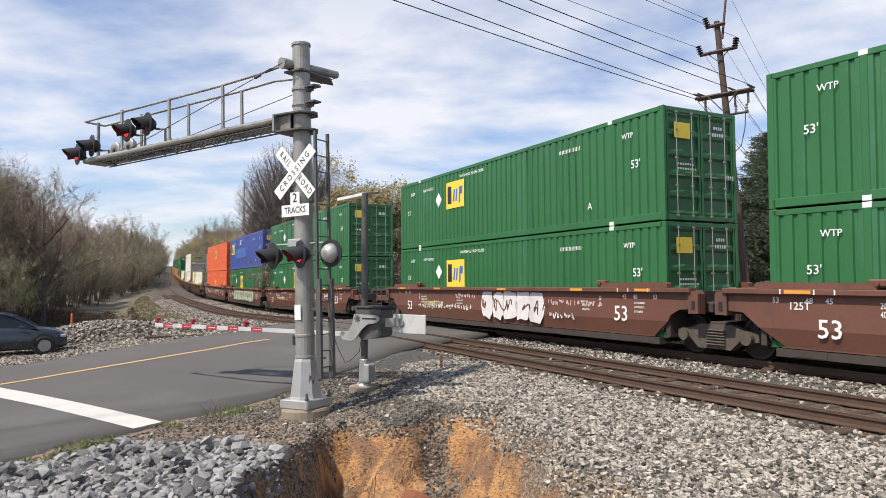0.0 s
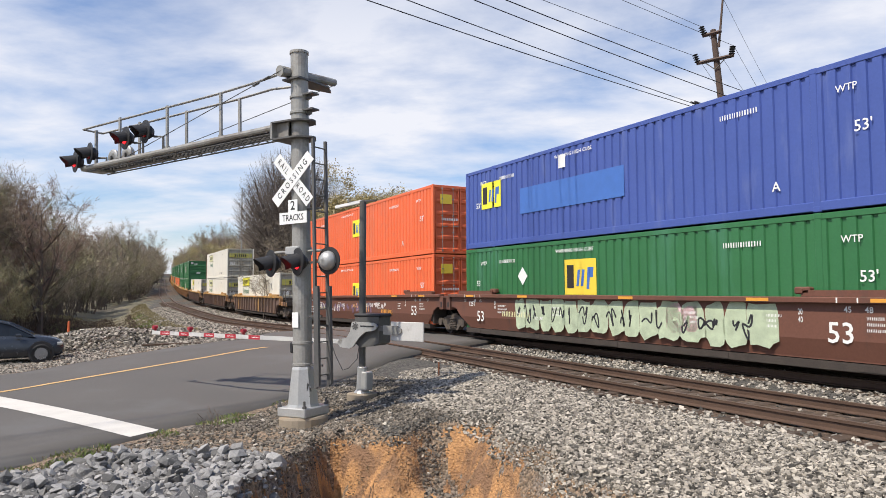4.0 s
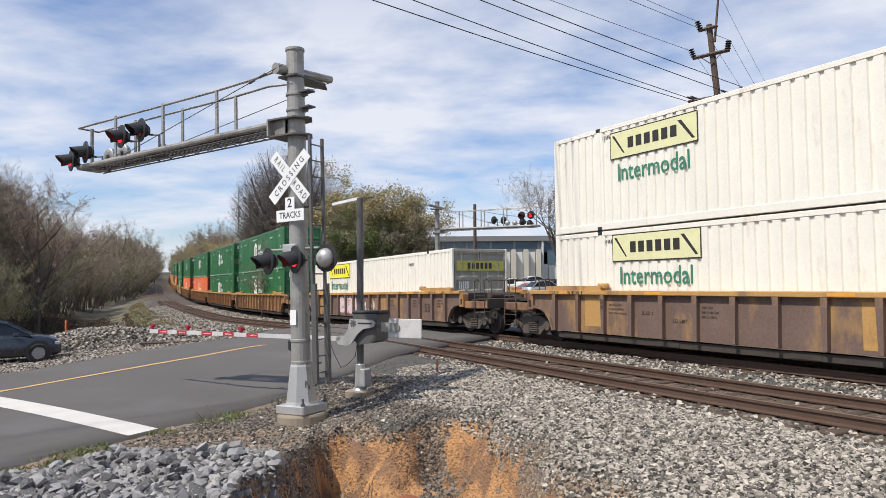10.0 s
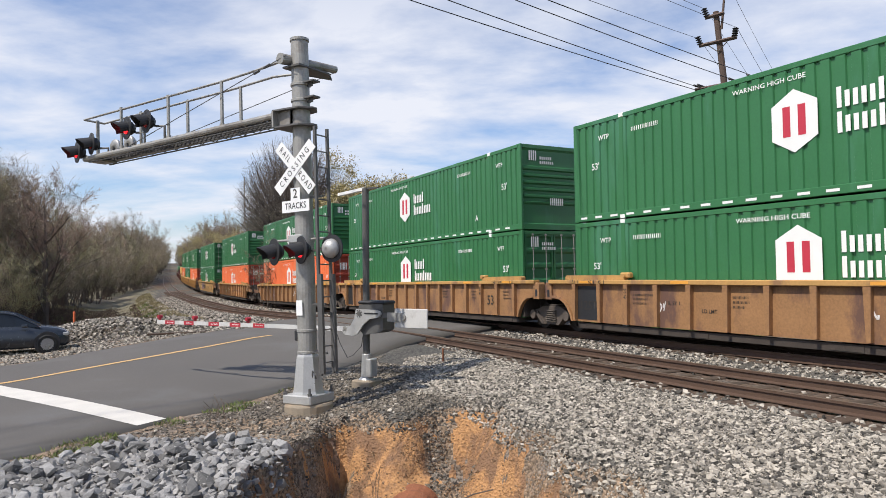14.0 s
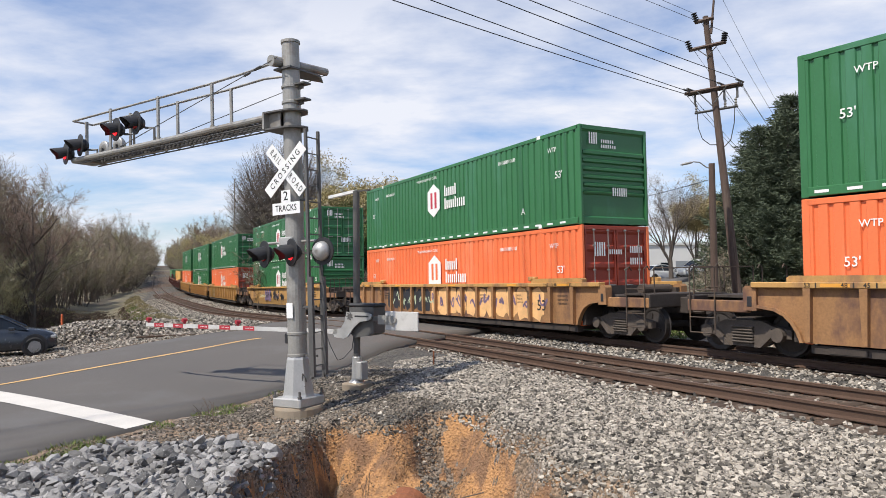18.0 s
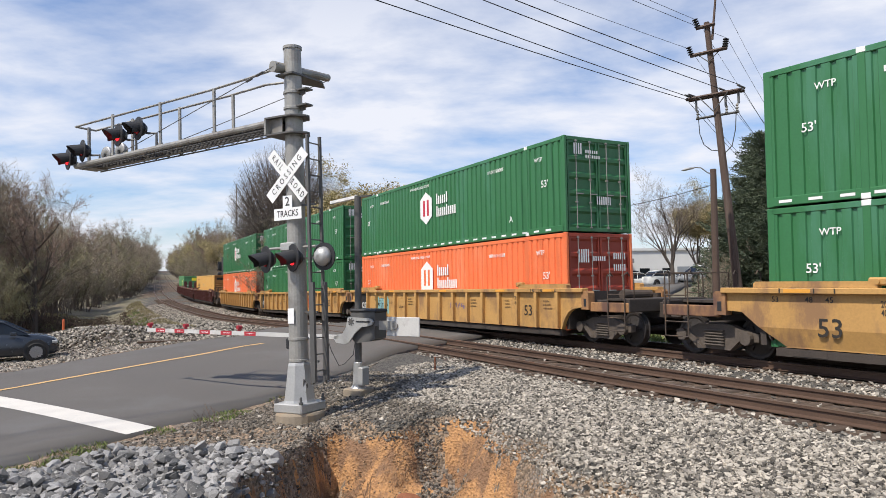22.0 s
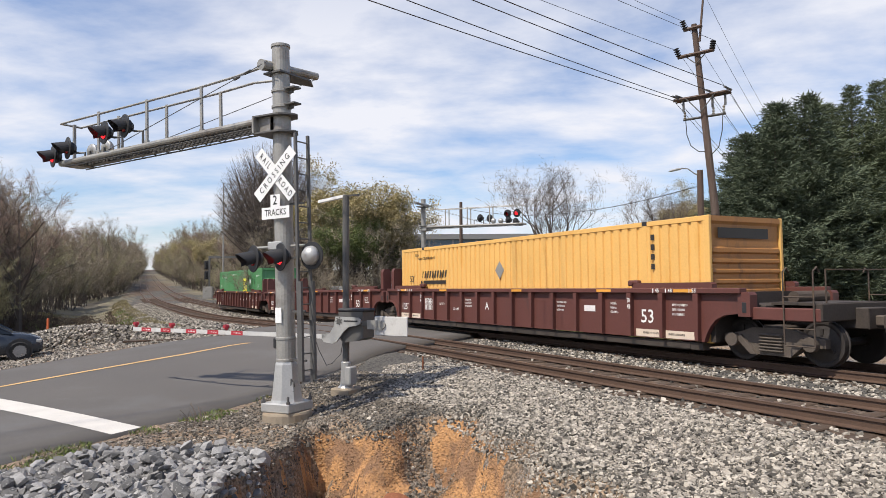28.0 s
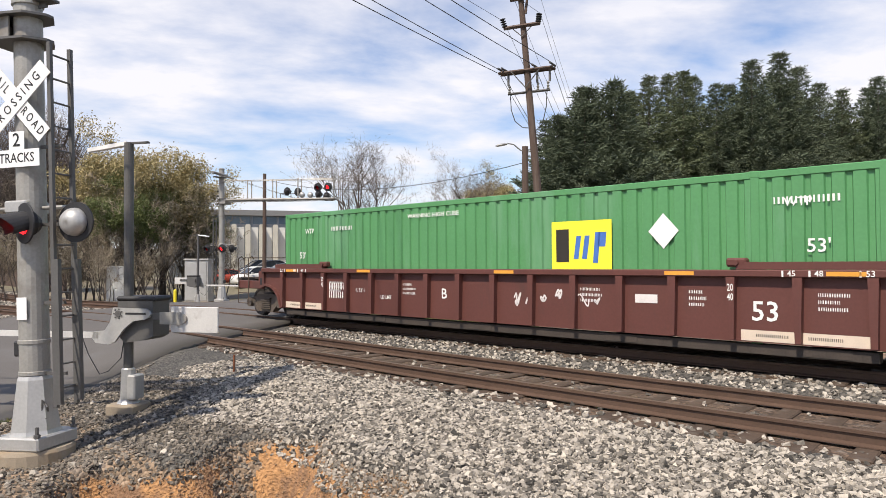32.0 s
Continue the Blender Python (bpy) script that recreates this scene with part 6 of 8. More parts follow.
def gate(name, base, arm, out, ground, arm_len=6.55, weight=True):
    """Crossing gate: post, mechanism, striped boom with lamps, counterweight."""
    t = thing("crossing_gate", name, "crossing gate", "crossing gates", at=frame_of(Vector((base[0], base[1], ground)), arm))
    sg = 1 if out.dot(Vector((0, 0, 1)).cross(arm)) > 0 else -1
    me = Mesh(); me.tube([(0, 0, 0.1), (0, 0, 4.12)], 0.072, 14)
    post = part("post", me, M["galv_dark"], t)
    me = Mesh(); me.box(-0.24, 0.24, -0.24, 0.24, -0.3, 0.08, b=0.03)
    part("footing", me, M["concrete"], t)
    me = Mesh()
    me.lathe([(0.17, 0.08), (0.12, 0.14), (0.10, 0.6), (0.08, 0.62)], 12)
    me.box(-0.20, -0.06, -0.12, 0.12, 0.14, 0.52, b=0.02)
    part("foot", me, M["alum"], t)
    me = Mesh()
    me.prism([(-0.58, 1.14), (-0.46, 1.08), (-0.08, 1.03), (0.04, 1.15), (0.04, 1.66), (-0.58, 1.68)], -0.20, 0.20)
    mech = part("mechanism", me, M["galv_dark"], t, "dark grey gate mechanism housing")
    me = Mesh(); me.box(-0.62, 0.07, -0.22, 0.22, 1.665, 1.74, b=0.03)
    part("housing_lid", me, M["black"], mech)
    y = sg * 0.27
    me = Mesh()
    me.prism([(.05, 1.57), (-.50, 1.56), (-.57, 1.53), (-.60, 1.48), (-.57, 1.43), (-.50, 1.40), (-.30, 1.37), (-.14, 1.25), (.02, 1.05), (.14, 1.01), (.36, 1.03), (.42, 1.10), (.40, 1.20), (.20, 1.22), (.10, 1.36)], *sorted((y - .02, y + .02)))
    plate = part("arm_bracket", me, M["alum"], t, "pale curved boom bracket")
    me = Mesh(); me.box(-.52, -.17, y + sg * .021, y + sg * .026, 1.47, 1.50)
    part("slot", me, M["black"], plate)
    me = Mesh()
    for k in range(7):
        a = 2 * math.pi * k / 7
        me.tube([(-.04 + .07 * math.cos(a), y, 1.48 + .07 * math.sin(a)), (-.04 + .07 * math.cos(a), y + sg * .035, 1.48 + .07 * math.sin(a))], .013, 6)
    part("bolt_ring", me, M["galv_dark"], plate)
    me = Mesh(); me.tube([(-0.04, -0.3, 1.48), (-0.04, 0.3, 1.48)], 0.05, 12)
    part("pivot", me, M["galv_dark"], mech)
    me = Mesh(); me.box(-1.30, -.60, y - .03, y - .01, 1.40, 1.50); me.tube([(-1.30, y - .03, 1.45), (-1.30, y + .05, 1.45)], 0.07, 10)
    part("weight_arm", me, M["galv_dark"], t)
    me = Mesh()
    me.box(-1.74, -.96, y * 1.12 - 0.02, y * 1.12 + 0.02, 1.22, 1.60, b=0.01)
    part("counterweight", me, M["boom_white"], t, "white counterweight plate")
    me = Mesh(); me.prism([(-1.24, 1.40), (-1.16, 1.34), (-.80, 1.34), (-.80, 1.52), (-1.16, 1.52), (-1.24, 1.46)], y * 1.2, y * 1.2 + sg * .03)
    part("weight_clamp", me, M["galv"], t)
    # boom
    x = 0.3
    seg = [2.4, 0.36, 0.42, 0.36, 0.38, 0.36, 0.55, 0.36, 0.36, 0.36, 0.34, 0.30]
    tilt = Matrix.Rotation(radians(.25), 4, 'Y')
    boom = part("boom", Mesh().box(0.3, arm_len, y - 0.02, y + 0.02, 1.105, 1.195), M["boom_white"], t, "white boom with red reflective panels", at=tilt)
    for i, l in enumerate(seg):
        if x > arm_len:
            break
        if i % 2 == 1:
            me = Mesh(); me.box(x, min(x + l, arm_len), y + sg * 0.018, y + sg * 0.026, 1.102, 1.198)
            p = part("stripe", me, M["red_reflect"], boom)
            for me in scribble(random.Random(i), x + .04, x + l - .1, 1.12, 1.18, .012, 0):
                me.v = [(a, y + sg * 0.029, c) for a, b, c in me.v]
                part("stripe_mark", me, M["sign_white"], boom)
        x += l
    for xx in (3.25, 5.1, arm_len - 0.1):
        me = Mesh(); me.box(xx - 0.035, xx + 0.035, y - 0.035, y + 0.035, 1.20, 1.29, b=0.015); me.tube([(xx, y - .06, 1.29), (xx, y + .06, 1.29)], 0.045, 8)
        part("boom_lamp", me, M["red_reflect"], boom)
    me = Mesh()
    me.tube([(0.62, y, 1.12), (0.50, y, 0.85), (0.30, y, 0.55), (0.15, y, 0.60), (0.05, y * .4, 0.78), (0.02, y * .3, 1.05)], 0.008, 5)
    part("cable", me, M["wire"], t)
    me = Mesh()
    me.box(-0.35, 0.35, -0.025, 0.025, 4.10, 4.13)
    part("post_cap", me, M["galv_dark"], post)
    me = Mesh(); me.prism([(0.02, 4.08), (0.72, 4.0), (0.72, 4.06), (0.02, 4.14)][::-1], -0.05, 0.05)
    part("boom_rest", me, M["sign_white"], post, "white metal boom rest")
    return t


MAST_AT = (-2.55, 13.05)
MAST_G = gz(*MAST_AT)
cantilever("grey steel cantilever mast with red flashing lights and crossbuck", MAST_AT, ARM, FACE_OUT, MAST_G + 0.04, True, lean=0.029)
GATE_AT = (-1.66, 14.75)
gate("lowered crossing gate with red and white boom beside the mast", GATE_AT, ARM, FACE_OUT, gz(*GATE_AT) + 0.05)
FAR_MAST = (-0.06, 48.0)
FAR_G = gz(*FAR_MAST)
cantilever("grey steel cantilever mast across the tracks with a lit red light", FAR_MAST, -ARM, -FACE_OUT, FAR_G, False, arm_len=7.55, lit=(1, 1), height=7.53 - FAR_G, az=5.56 - FAR_G, extra=True, low=2.6 - FAR_G, rail_h=1.2)
FAR_GATE = (-1.4, 46.3)
gate("lowered crossing gate across the tracks", FAR_GATE, -ARM, -FACE_OUT, gz(*FAR_GATE))

# ---------- sleepers ----------
def sleeper_mesh():
    return Mesh().box(-1.3, 1.3, -0.115, 0.115, -0.38, -0.185, b=0.015)


def place_sleepers():
    data = sleeper_mesh().data("sleeper", M["tie"])
    for track, label in ((SPACING, "near"), (0.0, "far")):
        t = thing("track_bed", "row of dark weathered wooden sleepers under the rails", "sleepers", kind="structure")
        rng = random.Random(7)
        for s in np.arange(-16, 100, 0.52):
            x, y, z, h = on_line(s, track)
            r = x * ROAD_N.x + y * ROAD_N.y
            if ROAD_FAR + 0.6 < r < ROAD_NEAR - 0.6:
                continue
            ob = new("sleeper", data)
            ob.parent = t
            ob.matrix_basis = pose(x + rng.uniform(-.03, .03), y, z + rng.uniform(-.012, .012), 0, 0, math.degrees(h) + rng.uniform(-1.2, 1.2))


# ---------- utility pole, wires, street lamp ----------
POLE = Vector((13.26, 30.0, 0))
POLE_TOP = Vector((11.98, 30.0, 13.2))
LINE_DIR = Vector((-0.735, -0.678, 0)).normalized()


def insulator(parent, at, mat):
    me = Mesh()
    prof = []
    for k in range(4):
        prof += [(0.05, k * 0.1), (0.13, k * 0.1 + 0.03), (0.13, k * 0.1 + 0.05), (0.05, k * 0.1 + 0.08)]
    me.lathe(prof, 10, at)
    return part("insulator", me, mat, parent)


def utility_pole():
    t = thing("utility_pole", "tall leaning weathered wooden power pole with crossarms and insulators", "utility pole")
    g = gz(POLE.x, POLE.y)

    def lerp(z):
        return Vector((POLE.x + (POLE_TOP.x - POLE.x) * (z + .8) / (POLE_TOP.z + .8), POLE.y, z))

    me = Mesh(); me.tube([lerp(g - .3), lerp(4), lerp(9), POLE_TOP], [0.20, 0.175, 0.145, 0.12], 10)
    part("pole", me, M["wood_pole"], t)
    across = Vector((0.72, -0.69, 0)).normalized()
    for z, a, b in ((13.0, -0.42, 0.40), (11.85, -0.82, 0.80)):
        c = lerp(z) + LINE_DIR * .14
        me = Mesh(); me.tube([c + across * a, c + across * b], 0.085, 4)
        part("crossarm", me, M["wood_pole"], t)
        if z < 12:
            for k in (-.5, .5):
                me = Mesh(); me.tube([c + Vector((0, 0, -.45)), c + across * k], 0.022, 5)
                part("brace", me, M["galv_dark"], t)
        for k in ((a + .06,) if z > 12 else (a + .04, b - .08)):
            insulator(t, Matrix.Translation(c + across * k + Vector((0, 0, 0.05))) @ pose(0, 0, 0, 0, -18 if k < 0 else 8, 0), M["black"])
    for d in (-0.14, 0.14):
        c = lerp(9.97) + LINE_DIR * d
        me = Mesh(); me.tube([c - across * 1.24, c + across * 1.19], 0.075, 4)
        part("crossarm", me, M["wood_pole"], t)
    c = lerp(9.97)
    for k in (-.65, .65):
        me = Mesh(); me.tube([c + LINE_DIR * .2 + Vector((0, 0, -.75)), c + LINE_DIR * .2 + across * k], 0.025, 5)
        part("brace", me, M["galv_dark"], t)
    for k in (-1.18, -1.02, .35, 1.12):
        for side in (-.35, .35):
            me = Mesh(); me.tube([c + across * k + Vector((0, 0, .16)), c + across * k + LINE_DIR * side + Vector((0, 0, .16))], 0.045, 6)
            part("strain_insulator", me, M["galv_dark"], t)
    for k in (-.85, .45, 1.0):
        me = Mesh(); me.tube([c + across * k + Vector((0, 0, -.05)), c + across * k + Vector((0, 0, -.55))], 0.05, 6)
        part("cutout", me, M["galv_dark"], t)
    c = lerp(9.07)
    me = Mesh(); me.tube([c - across * .95, c + across * .93], 0.055, 4)
    part("crossarm", me, M["galv_dark"], t)
    for k in (-.88, .40, .85):
        me = Mesh(); me.lathe([(.03, 0), (.07, .05), (.03, .1), (.07, .16), (.03, .22), (.07, .28), (.02, .36)], 8, Matrix.Translation(c + across * k + Vector((0, 0, .03))))
        part("insulator", me, M["galv"], t)
    for k, drop in ((-.85, 1.55), (.80, 1.75)):
        e = c + across * k
        me = Mesh(); me.tube([e, e + across * -.05 * k + Vector((0, 0, -.7)), c + across * k * .75 + Vector((0, 0, -drop + .35)), c + across * k * .35 + Vector((0, 0, -drop + .05)), lerp(9.07 - drop) + across * .05], 0.020, 5)
        part("drop_cable", me, M["wire"], t)
    me = Mesh(); me.tube([lerp(12.4) + Vector((.12, -.1, 0)), Vector((12.36, 29.9, 14.2)), Vector((12.5, 29.9, 15.6))], [0.055, 0.045, 0.04], 6)
    part("top_pin", me, M["wood_pole"], t)
    return across, lerp


def span(a, b, sag, r=0.011):
    a, b = Vector(a), Vector(b)
    pts = []
    for i in range(25):
        k = i / 24
        p = a.lerp(b, k)
        p.z -= sag * 4 * k * (1 - k)
        pts.append(p)
    me = Mesh(); me.tube(pts, r, 4)
    ob = part("power_line", me, M["wire"])
    tagged(ob, "thin dark overhead wire strung from the pole", "cable", "overhead wires")


def wires():
    across, lerp = utility_pole()
    away = Vector((.552, .834, 0))
    for k, z, rise, r in ((-1.28, 10.0, .011, .017), (-1.15, 10.1, .025, .017), (.35, 10.15, .015, .017), (1.10, 10.2, .006, .017),
                          (-.85, 12.2, -.016, .011), (.80, 12.3, -.020, .011), (-.42, 13.4, -.012, .011)):
        e = lerp(min(z, 13)) + across * k
        e.z = z
        span(e, e + LINE_DIR * 54 + Vector((0, 0, rise * 54)), 0.5, r)
        span(e, e + away * 55 + Vector((0, 0, -.6)), 1.0, r * .8)
    e = Vector((12.4, 29.9, 14.6))
    span(e, e + away * 55 + Vector((0, 0, -1)), 1.0, .008)


def street_lamp():
    p = Vector((11.70, 29.0, 0))
    g = gz(p.x, p.y)
    h = 6.55 - g
    t = thing("street_lamp", "brown wooden street lamp post with a curved metal arm", "street lamp", at=Matrix.Translation((p.x, p.y, g)))
    me = Mesh(); me.tube([(0, 0, -.3), (0, 0, h)], [0.16, 0.125], 10)
    part("post", me, M["wood_pole"], t)
    me = Mesh(); me.tube([(0, 0, h - .22), (-.25, -.05, h - .16), (-.55, -.1, h + .04), (-.85, -.15, h + .06)], 0.025, 6)
    part("arm", me, M["galv"], t)
    me = Mesh(); me.lathe([(0.0, -.05), (.08, -.045), (.12, .0), (.07, .05), (0, .06)], 12, Matrix.Translation((-1.13, -.2, h - .02)) @ pose(0, 0, 0, 0, -12) @ Matrix.Diagonal((2.6, 1, 1, 1)))
    part("lantern", me, M["alum"], t)

# ---------- trees ----------
def limb(mesh, rng, start, way, length, r, depth, twigs, spread=0.55, up=0.15, sides=5, kids=(3, 5)):
    pts, rad, p, d = [start.copy()], [r], start.copy(), way.normalized()
    n = 4
    for i in range(n):
        d = (d + Vector((rng.uniform(-1, 1), rng.uniform(-1, 1), rng.uniform(-.6, 1))) * .14 + Vector((0, 0, up * .2))).normalized()
        p = p + d * length / n
        pts.append(p.copy()); rad.append(r * (1 - .72 * (i + 1) / n))
    mesh.tube(pts, rad, sides if depth > 1 else 3, cap=False)
    if depth <= 0:
        twigs.append((p, d))
        return
    for k in range(rng.randint(*kids)):
        f = rng.uniform(.3, 1.0)
        i = min(n - 1, int(f * n))
        q = pts[i].lerp(pts[i + 1], f * n - i)
        axis = Vector((rng.uniform(-1, 1), rng.uniform(-1, 1), rng.uniform(-.5, .8))).normalized()
        w = (d * (1 - spread) + axis * spread + Vector((0, 0, up))).normalized()
        limb(mesh, rng, q, w, length * rng.uniform(.5, .75), r * .5 * (1 - .4 * f), depth - 1, twigs, spread, up, sides, kids)


def sprays(mesh, rng, twigs, count, length, width, droop=0.0):
    """Fine twigs as narrow blades round each branch end."""
    for p, d in twigs:
        for k in range(count):
            w = (d + Vector((rng.uniform(-1, 1), rng.uniform(-1, 1), rng.uniform(-.8, .9) - droop)) * 1.3).normalized()
            l = length * rng.uniform(.5, 1.2)
            side = w.cross(Vector((rng.uniform(-1, 1), rng.uniform(-1, 1), rng.uniform(-1, 1)))).normalized() * width
            a = p - d * rng.uniform(0, length * 3.2) + Vector((rng.uniform(-1, 1), rng.uniform(-1, 1), rng.uniform(-1, 1))) * length * .35
            m = a + w * l * .55 + side * rng.uniform(-3, 3)
            e = a + w * l + Vector((0, 0, -droop * l * .3))
            mesh.add([a - side, a + side, m + side * .7, m - side * .7, e], [(0, 1, 2, 3), (3, 2, 4)])


def leaves(mesh, rng, twigs, count, spreadr, size):
    for p, d in twigs:
        for k in range(count):
            c = p + Vector((rng.gauss(0, 1), rng.gauss(0, 1), rng.gauss(0, 1))) * spreadr
            u = Vector((rng.uniform(-1, 1), rng.uniform(-1, 1), rng.uniform(-1, 1))).normalized()
            v = u.cross(Vector((rng.uniform(-1, 1), rng.uniform(-1, 1), 1))).normalized()
            s = size * rng.uniform(.6, 1.3)
            mesh.add([c - u * s, c + v * s * .6, c + u * s, c - v * s * .6], [(0, 1, 2, 3)])


def make_tree(kind, seed, height):
    """Meshes of trunk and crown for a tree whose foot is the origin."""
    rng = random.Random(seed)
    wood, crown, tw = Mesh(), Mesh(), []
    if kind == "dome":
        # a broad dome of fine twigs that fan out from a short trunk
        wood.tube([(0, 0, -.3), (0.03, 0, height * .1), (0.05, .03, height * .2)], [height * .032, height * .026, height * .02], 8)
        n = 900
        for k in range(n):
            a = k * 2.39996 + rng.uniform(-.1, .1)
            e = math.asin(min(1.0, max(-.35, -.30 + 1.30 * (k + .5) / n)))
            reach = rng.uniform(.90, 1.02)
            tip = Vector((math.cos(a) * math.cos(e) * height * .335 * reach, math.sin(a) * math.cos(e) * height * .335 * reach, height * .56 + math.sin(e) * height * .42 * reach))
            root = Vector((0.05, .03, height * rng.uniform(.13, .24)))
            mid = root.lerp(tip, .45) + Vector((rng.uniform(-.5, .5), rng.uniform(-.5, .5), rng.uniform(-.2, .9)))
            out = root.lerp(tip, .75) + Vector((rng.uniform(-.4, .4), rng.uniform(-.4, .4), rng.uniform(0, .6)))
            r = height * (.0032 if k % 12 == 0 else .0009)
            wood.tube([root, mid, out, tip], [r * 2, r * 1.3, r * .8, r * .3], 3, cap=False)
            for q in range(4):
                b = mid.lerp(tip, rng.uniform(.35, .97))
                tw.append((b, (tip - mid).normalized()))
        sprays(crown, rng, tw, 10, height * .045, .011)
    if kind in ("bare", "bud"):
        trunk_h = height * .24
        r = height * .022
        wood.tube([(0, 0, -.3), (0.02, 0, trunk_h * .5), (0.05, .03, trunk_h)], [r * 1.3, r, r * .85], 8)
        n = 5
        for k in range(n):
            a = 2 * math.pi * k / n + rng.uniform(-.4, .4)
            lean = rng.uniform(.25, .85)
            limb(wood, rng, Vector((0.05, .03, trunk_h * rng.uniform(.75, 1.0))), Vector((math.cos(a) * lean, math.sin(a) * lean, 1)), height * .40, r * .6, 4, tw,
                 spread=.5, up=.16, kids=(3, 4))
        limb(wood, rng, Vector((0.05, .03, trunk_h)), Vector((0, 0, 1)), height * .42, r * .7, 4, tw, kids=(3, 4))
        sprays(crown, rng, tw, {"bare": 6, "bud": 9}[kind], height * .05, (.009 if kind == "bare" else .012) * (height / 10))
        if kind == "bud":
            leaves(crown, rng, tw, 62 if seed < 50 else 22, height * .028, .08)
    return wood, crown


def conifer(seed, height, width):
    """An evergreen: tiers of drooping boughs, each a brush of short needle sprays."""
    rng = random.Random(seed)
    wood, crown = Mesh(), Mesh()
    wood.tube([(0, 0, -.3), (0, 0, height * .97)], [height * .016, .02], 7)
    z = height * .03
    while z < height:
        f = 1 - z / height
        reach = width * min(1.0, 1.3 * f ** .85) * rng.uniform(.72, 1.1) + .08
        n = max(4, int(8 * f + 4))
        off = rng.uniform(0, 6.28)
        for k in range(n):
            a = off + 2 * math.pi * k / n + rng.uniform(-.35, .35)
            r = reach * rng.uniform(.5, 1.1)
            d = Vector((math.cos(a), math.sin(a), 0))
            root = Vector((0, 0, z))
            tip = root + d * r + Vector((0, 0, r * rng.uniform(.0, .55)))
            m = max(3, int(r / .20))
            for j in range(max(1, m // 4), m + 1):
                c = root.lerp(tip, j / m) + Vector((0, 0, -.10 * r * math.sin(math.pi * j / m)))
                wide = .16 + .30 * (1 - j / m)
                for q in range(22):
                    side = Vector((rng.uniform(-1, 1), rng.uniform(-1, 1), rng.uniform(-.35, .75)))
                    side = (side + d * .8).normalized()
                    l = rng.uniform(.14, .36)
                    w = side.cross(Vector((rng.uniform(-1, 1), rng.uniform(-1, 1), rng.uniform(-1, 1)))).normalized() * .024
                    b = c + Vector((rng.uniform(-wide, wide), rng.uniform(-wide, wide), rng.uniform(-.10, .10)))
                    crown.add([b - w * .4, b + side * l * .5 + w, b + side * l, b + side * l * .5 - w], [(0, 1, 2, 3)])
        z += height * .022 + .05
    return wood, crown


TREES = {}


def tree_thing(key, at, make, crown_mat, label, cat, group, wood_mat="bark"):
    if key not in TREES:
        w, c = make()
        TREES[key] = (w.data("trunk", M[wood_mat]), c.data("crown", M[crown_mat]))
    w, c = TREES[key]
    t = thing("bush" if cat == "bush" else "tree", label, cat, group, at=at)
    part("trunk", w, None, t)
    part("crown", c, None, t)
    return t


def stand(x, y, turn=0.0, scale=1.0):
    return Matrix.Translation((x, y, gz(x, y) - .05)) @ Matrix.Rotation(turn, 4, 'Z') @ Matrix.Scale(scale, 4)


def scrub_clump(seed, wide=.009, stems=12):
    """A thicket: many thin stems and twigs."""
    rng = random.Random(seed)
    wood, crown, tw = Mesh(), Mesh(), []
    for k in range(stems):
        a = rng.uniform(0, 6.28)
        r = rng.uniform(0, 1.5)
        p = Vector((math.cos(a) * r, math.sin(a) * r, -.2))
        limb(wood, rng, p, Vector((rng.uniform(-.4, .4), rng.uniform(-.4, .4), 1)), rng.uniform(1.8, 3.4), .035, 2, tw, spread=.5, kids=(3, 4), sides=4)
    sprays(crown, rng, tw, 26, .30, wide)
    return wood, crown


def far_tree(seed, height):
    """A woodland tree for the distance: low branches, broad twig sprays."""
    rng = random.Random(seed)
    wood, crown, tw = Mesh(), Mesh(), []
    wood.tube([(0, 0, -.3), (0.05, 0, height * .4), (0.1, .05, height * .8)], [height * .02, height * .014, .03], 5)
    for k in range(9):
        a = rng.uniform(0, 6.28)
        z = height * rng.uniform(.08, .62)
        limb(wood, rng, Vector((0.05, 0, z)), Vector((math.cos(a) * .8, math.sin(a) * .8, rng.uniform(.5, 1.2))), height * rng.uniform(.25, .42), height * .008, 2, tw, kids=(3, 4), sides=3)
    sprays(crown, rng, tw, 40, height * .048, .010)
    return wood, crown


